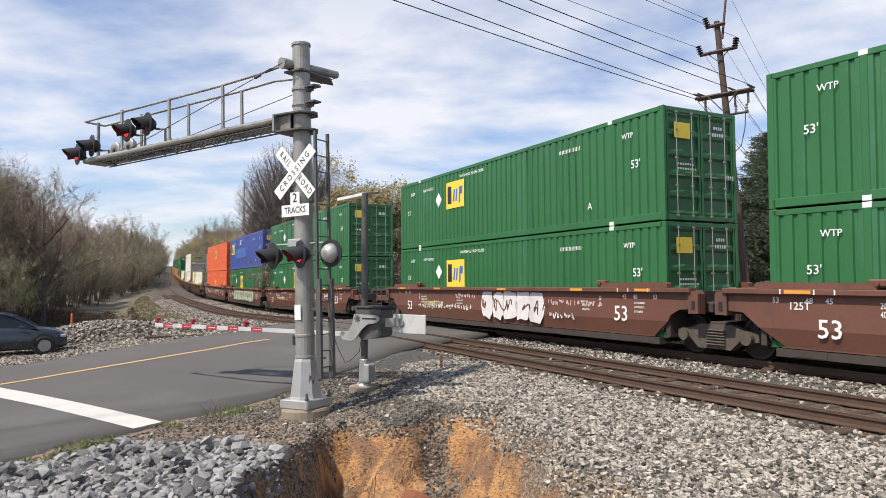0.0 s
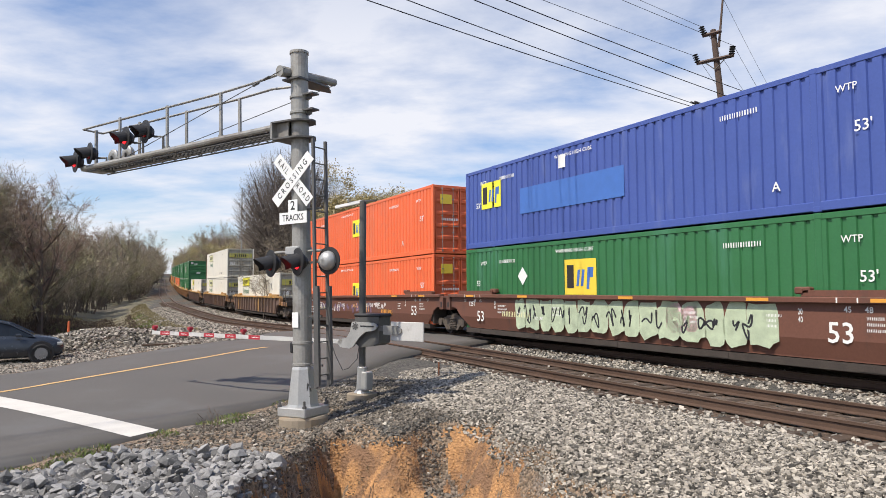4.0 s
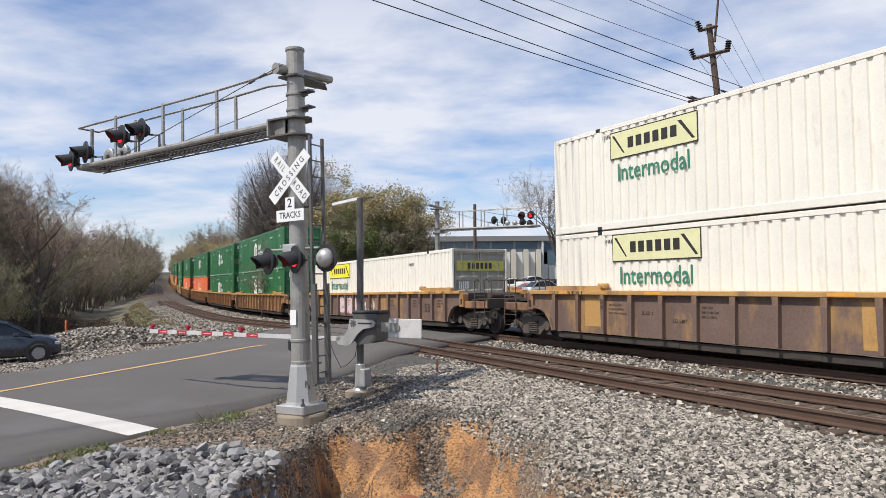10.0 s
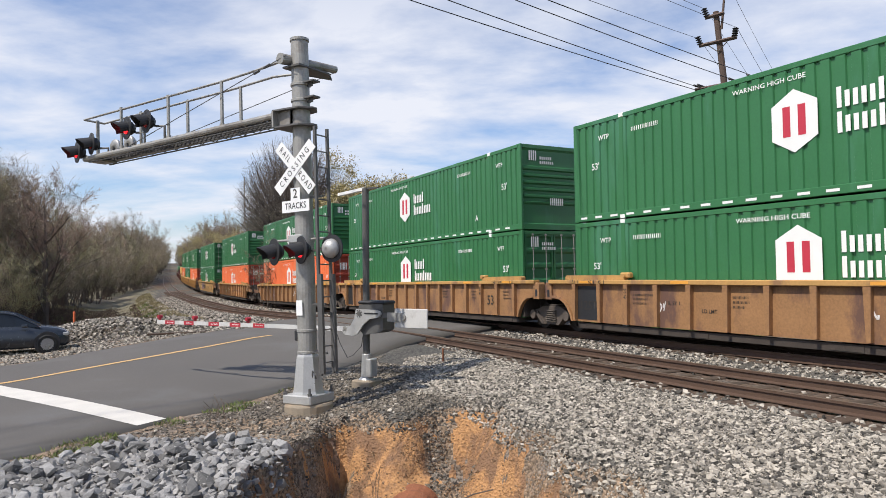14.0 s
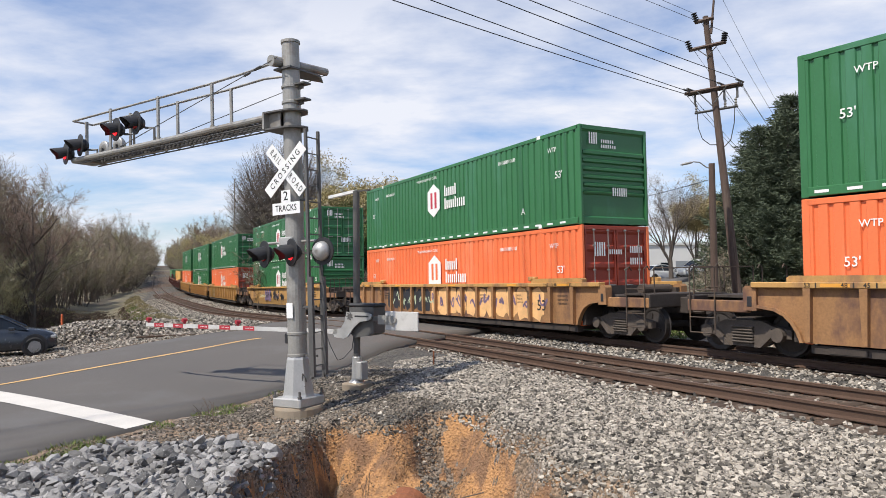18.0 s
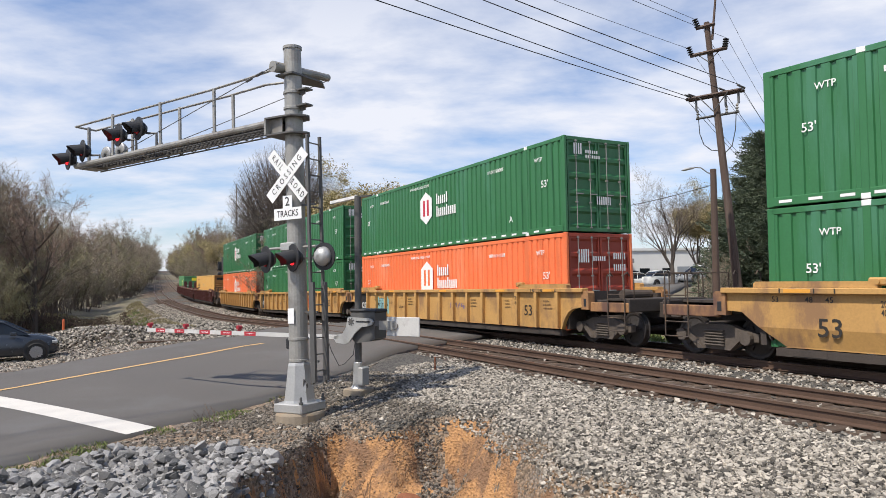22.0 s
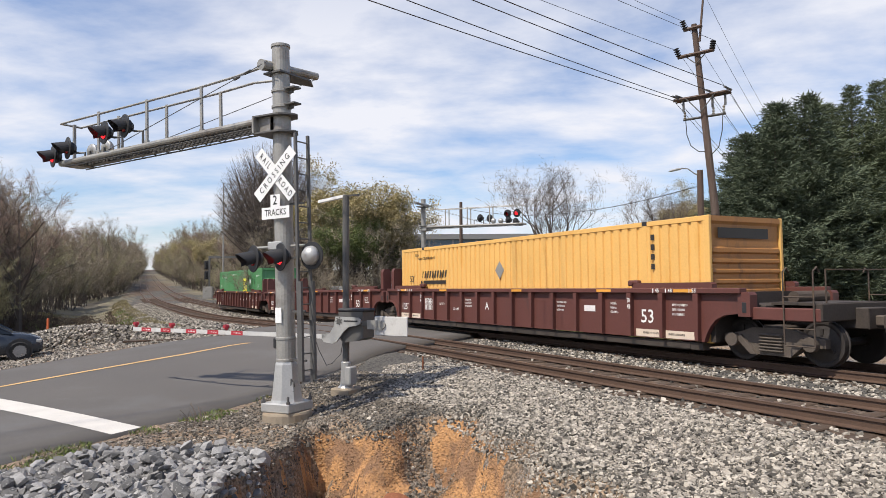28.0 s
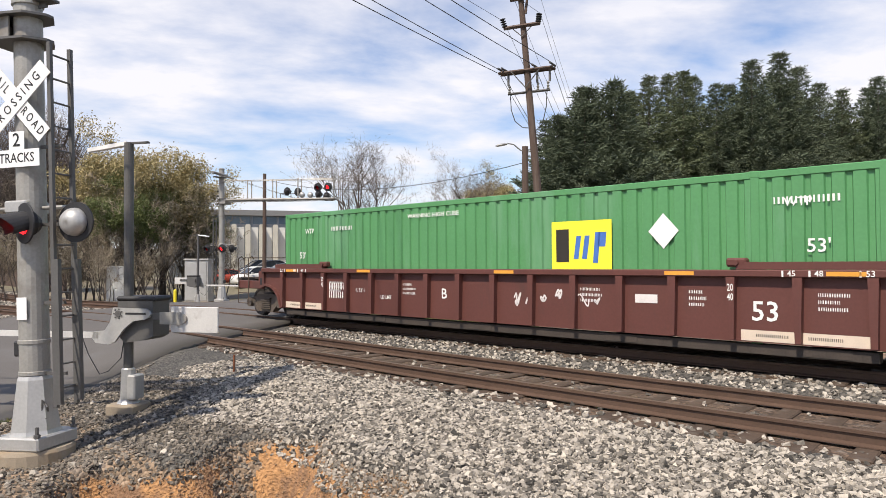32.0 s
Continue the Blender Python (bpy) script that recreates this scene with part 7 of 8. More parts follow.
def plant():
    rng = random.Random(31)
    # lone trees beyond the crossing
    tree_thing("oak", stand(-16.3, 75, .4), lambda: make_tree("dome", 5, 18.6), "twig_grey", "large bare tree with a rounded crown of fine twigs", "tree", "bare trees", "bark")
    tree_thing("bud1", stand(-4.0, 56, 1.0), lambda: make_tree("bud", 8, 10.2), "bud", "tree in yellow-green spring bud", "tree", "budding trees")
    tree_thing("bud2", stand(-7.9, 59, 2.2), lambda: make_tree("bud", 9, 10.6), "bud", "tree in yellow-green spring bud", "tree", "budding trees")
    tree_thing("bud3", stand(-5.6, 53, 2.9, .72), lambda: make_tree("bud", 10, 10.0), "leaf", "smaller tree in fresh green leaf", "tree", "budding trees")
    tree_thing("bud3", stand(-2.6, 57, 1.1, .7), None, "leaf", "smaller tree in fresh green leaf", "tree", "budding trees")
    tree_thing("bare1", stand(12.0, 66, .3), lambda: make_tree("bare", 12, 13.0), "twig_grey", "bare spreading tree with grey branches", "tree", "bare trees")
    tree_thing("bare2", stand(22.5, 66, 1.5), lambda: make_tree("bare", 13, 10.0), "twig_grey", "bare tree with pale branches", "tree", "bare trees")
    tree_thing("bud2", stand(26.5, 70, 2.5, .8), None, "bud", "tree in pale bud", "tree", "budding trees")
    for k in range(10):
        tree_thing(f"scrub{k % 3}", stand(-11 + k * 1.15 + rng.uniform(-.5, .5), 54 + rng.uniform(-2, 3), rng.uniform(0, 6), rng.uniform(.9, 1.5)), lambda: scrub_clump(60 + k % 3), "twig", "bare brown thicket under the budding trees", "bush", "thickets")
    # evergreens
    x, k = 18.4, 0
    while x < 62:
        top = float(np.interp(x, [16.2, 17.1, 18.4, 19.4, 21.3, 23.3, 27, 34, 62], [7.0, 8.4, 10.2, 11.2, 12.4, 12.7, 13.2, 14.6, 14.6])) * rng.uniform(.90, 1.04) - gz(x, 41)
        y = 39.5 + (3.6 if k % 2 else 0) + rng.uniform(-.8, .8)
        i = rng.randrange(3)
        tree_thing(f"fir{i}", stand(x, y, rng.uniform(0, 6.28), top / 12), lambda: conifer(40 + i, 12, 3.3 + .3 * i), "cedar" if i == 0 else "needle", "tall dense dark green evergreen", "tree", "evergreens behind the tracks")
        x += rng.uniform(.85, 1.35)
        k += 1
    for k in range(8):
        x, y = 14.6 + k * .9 + rng.uniform(-.6, .6), 37.5 + rng.uniform(-1.0, 1.5)
        tree_thing(f"scrub{k % 3}", stand(x, y, rng.uniform(0, 6), rng.uniform(.5, .8)), lambda: scrub_clump(60 + k % 3), "twig", "bare brown thicket under the evergreens", "bush", "thickets")
    for x, y, h in ((18.2, 38.2, 8.6), (19.0, 39.6, 10.2), (19.8, 38.4, 10.8), (20.8, 39.6, 12.0), (21.8, 38.4, 12.2)):
        tree_thing("broad_fir", stand(x, y, rng.uniform(0, 6.28), (h - gz(x, y)) / 9), lambda: conifer(47, 9, 3.3), "needle", "broad bushy dark evergreen", "tree", "evergreens behind the tracks")
    # woods on the road side of the far line
    tints = ("twig", "twig_olive", "twig", "twig_red")
    for k in range(120):
        s = 44 + 620 * (k / 120) ** 2.1 + rng.uniform(-3, 3)
        inner = 18.0 - 9.3 * smooth01(60, 170, s) - 1.2 * smooth01(250, 600, s)
        size = float(np.interp(s, [45, 90, 200, 600], [1.12, 1.35, 1.7, 2.0]))
        x, y, z, h = on_line(s, inner + 1.0 + abs(rng.gauss(0, 4.5)))
        tree_thing(f"wood{k % 4}", stand(x, y, rng.uniform(0, 6), size * rng.uniform(.72, 1.12)), lambda: far_tree(80 + k % 4, 9.0), tints[k % 4], "bare brown woodland tree beside the line", "tree", "woods beside the line")
        x, y, z, h = on_line(s + rng.uniform(-2, 2), inner - .5 + rng.uniform(0, 2.5))
        tree_thing(f"scrub{k % 3}f", stand(x, y, rng.uniform(0, 6), size * rng.uniform(.8, 1.35)), lambda: scrub_clump(60 + k % 3, .009, 14), tints[k % 3], "bare brown thicket at the wood's edge", "bush", "thickets")
    for k in range(76):
        x, y = -17 - (k % 38) * 1.1 + rng.uniform(-2, 2), 38.5 + rng.uniform(0, 3.5) + (6 if k > 37 else 0) + (k % 38) * .08
        s, d = line_near(np.array([x]), np.array([y]))
        if d[0] < 17.0:
            continue
        if k % 2 == 1:
            tree_thing(f"wood{k // 2 % 4}", stand(x, y + 3, rng.uniform(0, 6), rng.uniform(.9, 1.35)), lambda: far_tree(80 + k // 2 % 4, 9.0), tints[k // 2 % 4], "bare brown woodland tree beside the line", "tree", "woods beside the line")
        tree_thing(f"scrub{k % 3}f", stand(x, y, rng.uniform(0, 6), rng.uniform(.8, 1.7)), lambda: scrub_clump(60 + k % 3, .009, 14), tints[k % 3], "bare brown thicket at the wood's edge", "bush", "thickets")
    # tall bare trees whose crowns stand above the thicket
    for x, y, h in ((-29.5, 44, 12), (-36, 45, 13)):
        tree_thing("bare3", stand(x, y, rng.uniform(0, 6), h / 11), lambda: make_tree("bare", 17, 11), "twig_grey", "tall bare tree with thin grey branches", "tree", "bare trees")
    # woods beyond the far line
    for k in range(96):
        s = 96 + 570 * (k / 96) ** 1.5 + rng.uniform(-3, 3)
        inner = 6.5 + 3.5 * (1 - smooth01(95, 170, s)) - 1.5 * smooth01(250, 600, s)
        size = float(np.interp(s, [95, 200], [1.3, 1.9]))
        x, y, z, h = on_line(s, -(inner + abs(rng.gauss(0, 8))))
        if k % 6 == 0:
            tree_thing("wood_bud", stand(x, y, rng.uniform(0, 6), size * .75), lambda: make_tree("bud", 95, 10.0), "bud", "woodland tree in pale bud beyond the line", "tree", "woods beyond the line")
        elif k == 31:
            tree_thing("fir1", stand(x, y, 1, 1.05), None, "needle", "dark evergreen among bare trees", "tree", "woods beyond the line")
        else:
            tree_thing(f"wood{k % 4}", stand(x, y, rng.uniform(0, 6), size * rng.uniform(.8, 1.1)), lambda: far_tree(80 + k % 4, 9.0), tints[k % 4], "bare woodland tree beyond the line", "tree", "woods beyond the line")
        if k % 2:
            x, y, z, h = on_line(s, -(inner - 1 + rng.uniform(0, 2)))
            tree_thing(f"scrub{k % 3}f", stand(x, y, rng.uniform(0, 6), size * rng.uniform(.7, 1.1)), lambda: scrub_clump(60 + k % 3, .009, 14), "twig", "bare brown thicket at the wood's edge", "bush", "thickets")


# ---------- moving the train ----------
SPEED_T = [0, 4, 8, 12, 16, 20, 24, 28, 31.2, 32]
SPEED_V = [11.99, 11.743, 11.613, 11.546, 11.28, 11.149, 11.04, 10.895, 10.85, 10.1]


def run(t):
    """Metres run since the start."""
    ts = np.linspace(0, t, max(2, int(t * 20) + 1))
    v = np.interp(ts, SPEED_T, SPEED_V)
    return float(np.sum((v[1:] + v[:-1]) / 2 * np.diff(ts)))


def rigid(s, half, z):
    """Pose of a vehicle whose two supports stand half a base before and behind s."""
    a, b = on_line(s - half), on_line(s + half)
    d = Vector((a[0] - b[0], a[1] - b[1], a[2] - b[2]))
    mid = Vector(((a[0] + b[0]) / 2, (a[1] + b[1]) / 2, (a[2] + b[2]) / 2))
    x = d.normalized()
    y = Vector((0, 0, 1)).cross(x).normalized()
    up = x.cross(y)
    m = Matrix((x, y, up)).transposed().to_4x4()
    m.translation = mid + up * z
    return m


def motions():
    times = [i * 0.5 for i in range(65)]
    gone = [run(t) for t in times]
    for ob, place, z in TRAIN:
        walk(ob, [(t, rigid(place - g, 9.42, z)) for t, g in zip(times, gone)])
    steps = [i / FPS for i in range(0, 32 * FPS + 1)]
    turn = [-run(t) / 0.455 for t in steps]
    for b, sets, place in BOGIES:
        walk(b, [(t, rigid(place - g, 0.89, 0.0)) for t, g in zip(times, gone)])
        for w, x in sets:
            walk(w, [(t, Matrix.Translation((x, 0, 0.485)) @ Matrix.Rotation(-a, 4, 'Y')) for t, a in zip(steps, turn)])

# ---------- stones ----------
def stone_shape(seed, n):
    """Vertices and triangles of one rough stone of unit size."""
    rng = np.random.RandomState(seed)
    if n == 12:
        g = (1 + 5 ** .5) / 2
        v = np.array([(-1, g, 0), (1, g, 0), (-1, -g, 0), (1, -g, 0), (0, -1, g), (0, 1, g), (0, -1, -g), (0, 1, -g), (g, 0, -1), (g, 0, 1), (-g, 0, -1), (-g, 0, 1)], float) / 1.9
        f = [(0, 11, 5), (0, 5, 1), (0, 1, 7), (0, 7, 10), (0, 10, 11), (1, 5, 9), (5, 11, 4), (11, 10, 2), (10, 7, 6), (7, 1, 8), (3, 9, 4), (3, 4, 2), (3, 2, 6), (3, 6, 8), (3, 8, 9), (4, 9, 5), (2, 4, 11), (6, 2, 10), (8, 6, 7), (9, 8, 1)]
    else:
        v = np.array([(x, y, z) for z in (-.62, .62) for y in (-.7, .7) for x in (-.75, .75)], float)
        f = [(0, 2, 3), (0, 3, 1), (4, 5, 7), (4, 7, 6), (0, 1, 5), (0, 5, 4), (1, 3, 7), (1, 7, 5), (3, 2, 6), (3, 6, 7), (2, 0, 4), (2, 4, 6)]
    v = v * rng.uniform(.62, 1.3, (len(v), 1)) + rng.uniform(-.22, .22, v.shape)
    v *= np.array([1.0, rng.uniform(.65, .95), rng.uniform(.5, .8)])
    return v, np.array(f)


def scatter(name, xy, sizes, mat, label, cat, seed, fine=True, sink=.25):
    """Many stones on the ground as one mesh."""
    rng = np.random.RandomState(seed)
    N = len(xy)
    zs = ground_z(xy[:, 0], xy[:, 1])
    shapes = [stone_shape(seed + k, 12 if fine else 6) for k in range(8)]
    nv, nf = len(shapes[0][0]), len(shapes[0][1])
    V, Fc = np.empty((N, nv, 3)), np.empty((N, nf, 3), int)
    a, b, c = rng.uniform(0, 6.28, N), rng.normal(0, .35, N), rng.normal(0, .35, N)
    for i in range(N):
        v, f = shapes[i % 8]
        ca, sa, cb, sb, cc, sc = math.cos(a[i]), math.sin(a[i]), math.cos(b[i]), math.sin(b[i]), math.cos(c[i]), math.sin(c[i])
        R = np.array([[ca, -sa, 0], [sa, ca, 0], [0, 0, 1]]) @ np.array([[1, 0, 0], [0, cb, -sb], [0, sb, cb]]) @ np.array([[cc, 0, sc], [0, 1, 0], [-sc, 0, cc]])
        V[i] = v @ R.T * sizes[i]
        Fc[i] = f + i * nv
    V[:, :, 0] += xy[:, 0, None]
    V[:, :, 1] += xy[:, 1, None]
    V[:, :, 2] += (zs + sizes * (.45 - sink))[:, None]
    me = bpy.data.meshes.new(name)
    me.vertices.add(N * nv)
    me.vertices.foreach_set("co", V.ravel())
    me.loops.add(N * nf * 3)
    me.loops.foreach_set("vertex_index", Fc.ravel())
    me.polygons.add(N * nf)
    me.polygons.foreach_set("loop_start", np.arange(0, N * nf * 3, 3))
    me.materials.append(mat)
    me.update(calc_edges=True)
    me.validate()
    me.shade_flat()
    return tagged(new(name, me), label, cat, kind="stuff")


def points_in(rng, n, x0, x1, y0, y1, keep):
    X, Y = rng.uniform(x0, x1, n), rng.uniform(y0, y1, n)
    k = keep(X, Y)
    return np.stack([X[k], Y[k]], 1)


def off_road(X, Y, m=0.1):
    r = X * ROAD_N.x + Y * ROAD_N.y
    return (r > ROAD_NEAR + m) | (r < ROAD_FAR - m)


def in_rock(X, Y):
    """The heap of broken stone on the verge."""
    top = np.interp(X, [-8.0, -6.6, -5.2, -4.0, -3.0, -2.5, -2.0, -1.7], [8.6, 9.4, 10.75, 11.1, 11.0, 10.6, 9.5, 8.4])
    return (Y < top) & (X > -8.5) & (X < -1.7)


def lay_stones():
    rng = np.random.RandomState(11)

    def pale(X, Y):
        s, d = line_near(X, Y)
        edge = 0.1 - 0.30 * (Y - 12) + 0.35 * np.sin(Y * 1.7)
        return (d > 5.7) & off_road(X, Y) & (X > edge) & (pit(X, Y) < .30) & (np.hypot(X, Y) > 7.2)

    xy = points_in(rng, 200000, -1.0, 9.5, 4.5, 17.5, pale)
    scatter("ballast", xy, np.clip(rng.gamma(5, .0043, len(xy)), .012, .046), M["ballast"], "pale grey crushed stone ballast on the slope", "gravel", 21, fine=False)

    def dark(X, Y):
        s, d = line_near(X, Y)
        edge = 0.35 - 0.30 * (Y - 12) + 0.35 * np.sin(Y * 1.7)
        return (d > 5.6) & off_road(X, Y, .25) & (X < edge) & (X > -6.0) & ((pit(X, Y) < .20) | ((bare_clay(X + .22 * ripple(X, Y, 1.3) + .10 * ripple(X + 2, Y, 3.7)) + .35 * ripple(X, Y, 2.2) < -.05) & (pit(X, Y) < .95) & (np.abs(X + 1.80) > .26))) & ~in_rock(X, Y) & (Y > 8)

    xy = points_in(rng, 80000, -6.0, 2.6, 8, 22, dark)
    xy = xy[(xy[:, 0] > -2.35) | (xy[:, 1] > 12.5) | (rng.uniform(0, 1, len(xy)) < .38)]
    scatter("fine_gravel", xy, rng.uniform(.012, .034, len(xy)), M["dark_gravel"], "dark fine gravel and grit round the mast", "gravel", 22, fine=False)
    # light stones strewn over the dark gravel
    xy = points_in(rng, 900, -6.0, 2.0, 8, 18, dark)
    scatter("strewn_stone", xy, rng.uniform(.02, .055, len(xy)), M["ballast"], "pale stones strewn over dark gravel", "gravel", 23)

    def bed(X, Y):
        s, d = line_near(X, Y)
        between = (d > -2.7) & (d < 5.7) & (np.abs(d + .0) > .80) & (np.abs(d - SPACING) > .80)
        between |= (np.abs(d) < .62) | (np.abs(d - SPACING) < .62)
        dirt = (np.abs(d) < .95) | (np.abs(d - SPACING) < .95)
        return between & off_road(X, Y, .5) & (~dirt | (rng.uniform(0, 1, X.shape) < .05))

    xy = points_in(rng, 42000, -4, 19, 4, 31, bed)
    scatter("track_ballast", xy, rng.uniform(.022, .05, len(xy)), M["ballast"], "crushed stone ballast between the rails", "gravel", 24, fine=False, sink=.1)

    def left(X, Y):
        s, d = line_near(X, Y)
        return (d > -2.6) & (d < 11.0 - .035 * (s - 20)) & ~((np.abs(d) < .95) | (np.abs(d - SPACING) < .95)) & off_road(X, Y, .3) & (s > 12)

    xy = points_in(rng, 60000, -34, 0, 26, 85, left)
    scatter("far_ballast", xy, rng.uniform(.04, .075, len(xy)), M["ballast"], "pale ballast shoulder of the curving line", "gravel", 25, fine=False, sink=.1)

    def lot(X, Y):
        s, d = line_near(X, Y)
        r = X * ROAD_N.x + Y * ROAD_N.y
        return (r < ROAD_FAR - .05) & (r > ROAD_FAR - 6.5 + .6 * np.sin(X * .7)) & (d > 9)

    xy = points_in(rng, 52000, -27, -7, 13, 36, lot)
    scatter("verge_gravel", xy, rng.uniform(.022, .05, len(xy)), M["ballast"], "pale gravel beside the road", "gravel", 26, fine=False, sink=.1)
    # two low heaps of gravel behind the parked car
    for cx, cy, rad, h, n in ((-14.6, 29.5, 2.6, .75, 2600), (-12.2, 30.4, 1.6, .55, 1300), (-17.5, 30, 1.8, .5, 1300)):
        r = rad * np.sqrt(rng.uniform(0, 1, n))
        a = rng.uniform(0, 6.28, n)
        xy = np.stack([cx + r * np.cos(a) * 1.5, cy + r * np.sin(a) * .7], 1)
        ob = scatter("gravel_heap", xy, rng.uniform(.035, .075, n), M["ballast"], "low heap of grey gravel on the verge", "gravel", 27, fine=False, sink=.1)
        z = h * np.clip(1 - (r / rad) ** 2, 0, 1)
        co = np.empty(len(ob.data.vertices) * 3)
        ob.data.vertices.foreach_get("co", co)
        co = co.reshape(n, 8, 3)
        co[:, :, 2] += z[:, None]
        ob.data.vertices.foreach_set("co", co.ravel())
    # broken rock
    heap = thing("stone_heap", "heap of broken blue-grey rock on the verge", "rocks")
    shapes = []
    for k in range(9):
        v, f = stone_shape(300 + k, 12)
        me = bpy.data.meshes.new("stone")
        me.from_pydata(v.tolist(), [], f.tolist())
        me.shade_flat()
        me.materials.append(M["riprap"])
        shapes.append(me)
    r2 = random.Random(5)
    made, tries = 0, 0
    while made < 300 and tries < 5000:
        tries += 1
        x, y = r2.uniform(-7.6, -1.7), r2.uniform(7.2, 11.1)
        if not in_rock(np.array([x]), np.array([y]))[0]:
            continue
        size = r2.choice((.05, .06, .07, .08, .09, .10, .125))
        z = gz(x, y) + size * .3 + r2.uniform(0, .10)
        ob = new("stone", shapes[made % 9])
        ob.parent = heap
        ob.matrix_basis = pose(x, y, z, r2.uniform(-40, 40), r2.uniform(-40, 40), r2.uniform(0, 360)) @ Matrix.Diagonal((size * r2.uniform(.9, 1.4), size, size * r2.uniform(.8, 1.1), 1))
        made += 1
    xy = points_in(rng, 12500, -8, -1.7, 7.2, 11.2, in_rock)
    scatter("rock_rubble", xy, rng.gamma(5, .0092, len(xy)), M["rubble"], "small broken rock between the larger stones", "gravel", 28, sink=.0)
    # clods and stones in the washed-out bank
    xy = points_in(rng, 34000, -3.4, 2.0, 8.5, 12.6, lambda X, Y: (pit(X, Y) > .1))
    keep = rng.uniform(0, 1, len(xy)) < (.20 + .80 * (ripple(xy[:, 0], xy[:, 1], 1.4) > .1))
    xy = xy[keep]
    scatter("bank_grit", xy, rng.uniform(.006, .02, len(xy)), M["grit"], "brown grit and clods washed down the bank", "soil", 29, fine=False, sink=.1)


# ---------- grass and weeds ----------
def blades(name, xy, height, width, mat, label, seed):
    rng = random.Random(seed)
    me = Mesh()
    zs = ground_z(xy[:, 0], xy[:, 1])
    for (x, y), z in zip(xy.tolist(), zs.tolist()):
        for k in range(3):
            a = rng.uniform(0, 6.28)
            h = height * rng.uniform(.4, 1.3)
            lean = Vector((rng.uniform(-.5, .5), rng.uniform(-.5, .5), 1)).normalized() * h
            s = Vector((math.cos(a), math.sin(a), 0)) * width
            p = Vector((x + rng.uniform(-.04, .04), y + rng.uniform(-.04, .04), z - .02))
            me.add([p - s, p + s, p + lean * .6 + s * .6, p + lean + Vector((lean.x, lean.y, -h * .1)) * .5], [(0, 1, 2, 3)])
    ob = part(name, me, mat)
    return tagged(ob, label, "grass", kind="stuff")


def grow_grass():
    rng = np.random.RandomState(3)

    def verge(X, Y):
        r = X * ROAD_N.x + Y * ROAD_N.y
        n = ripple(X, Y, .9)
        return (r > ROAD_NEAR + .02) & (r < ROAD_NEAR + .55 + .35 * n) & (n > -.1) & (Y < 15.5) & ~in_rock(X, Y)

    xy = points_in(rng, 26000, -9, 0, 7, 21, verge)
    blades("verge_grass", xy, .10, .008, M["grass"], "thin green grass along the road's edge", 1)
    xy = points_in(rng, 9000, -9, 0, 7, 21, verge)
    blades("dry_verge_grass", xy, .09, .005, M["dry_grass"], "dry straw-coloured grass along the road's edge", 2)

    def ditch(X, Y):
        s, d = line_near(X, Y)
        return (d > 8.5) & (d < 17) & (s > 34) & (ripple(X, Y, .25) > -.2) & off_road(X, Y, 5)

    xy = points_in(rng, 26000, -34, -8, 30, 85, ditch)
    blades("ditch_grass", xy, .22, .03, M["grass"], "rough green grass in the trackside ditch", 3)
    xy = points_in(rng, 26000, -40, -8, 30, 85, lambda X, Y: (line_near(X, Y)[1] > 9.5) & (line_near(X, Y)[1] < 26) & (line_near(X, Y)[0] > 30) & off_road(X, Y, 5))
    blades("dead_brush", xy, .35, .03, M["scrub"], "dead brown undergrowth at the wood's edge", 4)
    xy = points_in(rng, 16000, 6, 40, 24, 48, lambda X, Y: (line_near(X, Y)[1] < -4.2) & (line_near(X, Y)[1] > -22))
    blades("far_side_grass", xy, .25, .03, M["grass"], "grass beyond the tracks", 5)
    xy = points_in(rng, 60000, -44, -8, 30, 110, lambda X, Y: (line_near(X, Y)[1] > 7.5) & (line_near(X, Y)[1] < 19) & (line_near(X, Y)[0] > 32) & (ripple(X, Y, .35) > -.35) & off_road(X, Y, 5))
    blades("dry_bank_grass", xy, .20, .03, M["dry_grass"], "matted dry grass on the bank beside the line", 6)
    # weeds with thin stems
    for x, y, h in ((-4.1, 12.55, .45), (-3.95, 12.5, .35), (-4.3, 12.7, .3), (-1.1, 10.8, .9), (-1.6, 10.6, .7)):
        me = Mesh()
        r = random.Random(int(x * 100))
        for k in range(4):
            me.tube([(0, 0, -.05), (r.uniform(-.05, .05), r.uniform(-.05, .05), h * .5), (r.uniform(-.12, .12), r.uniform(-.12, .12), h * r.uniform(.7, 1.1))], .004, 3)
        t = part("weed", me, M["scrub"], at=Matrix.Translation((x, y, gz(x, y))))
        tagged(t, "dry thin-stemmed weed standing in gravel", "plant", "weeds")


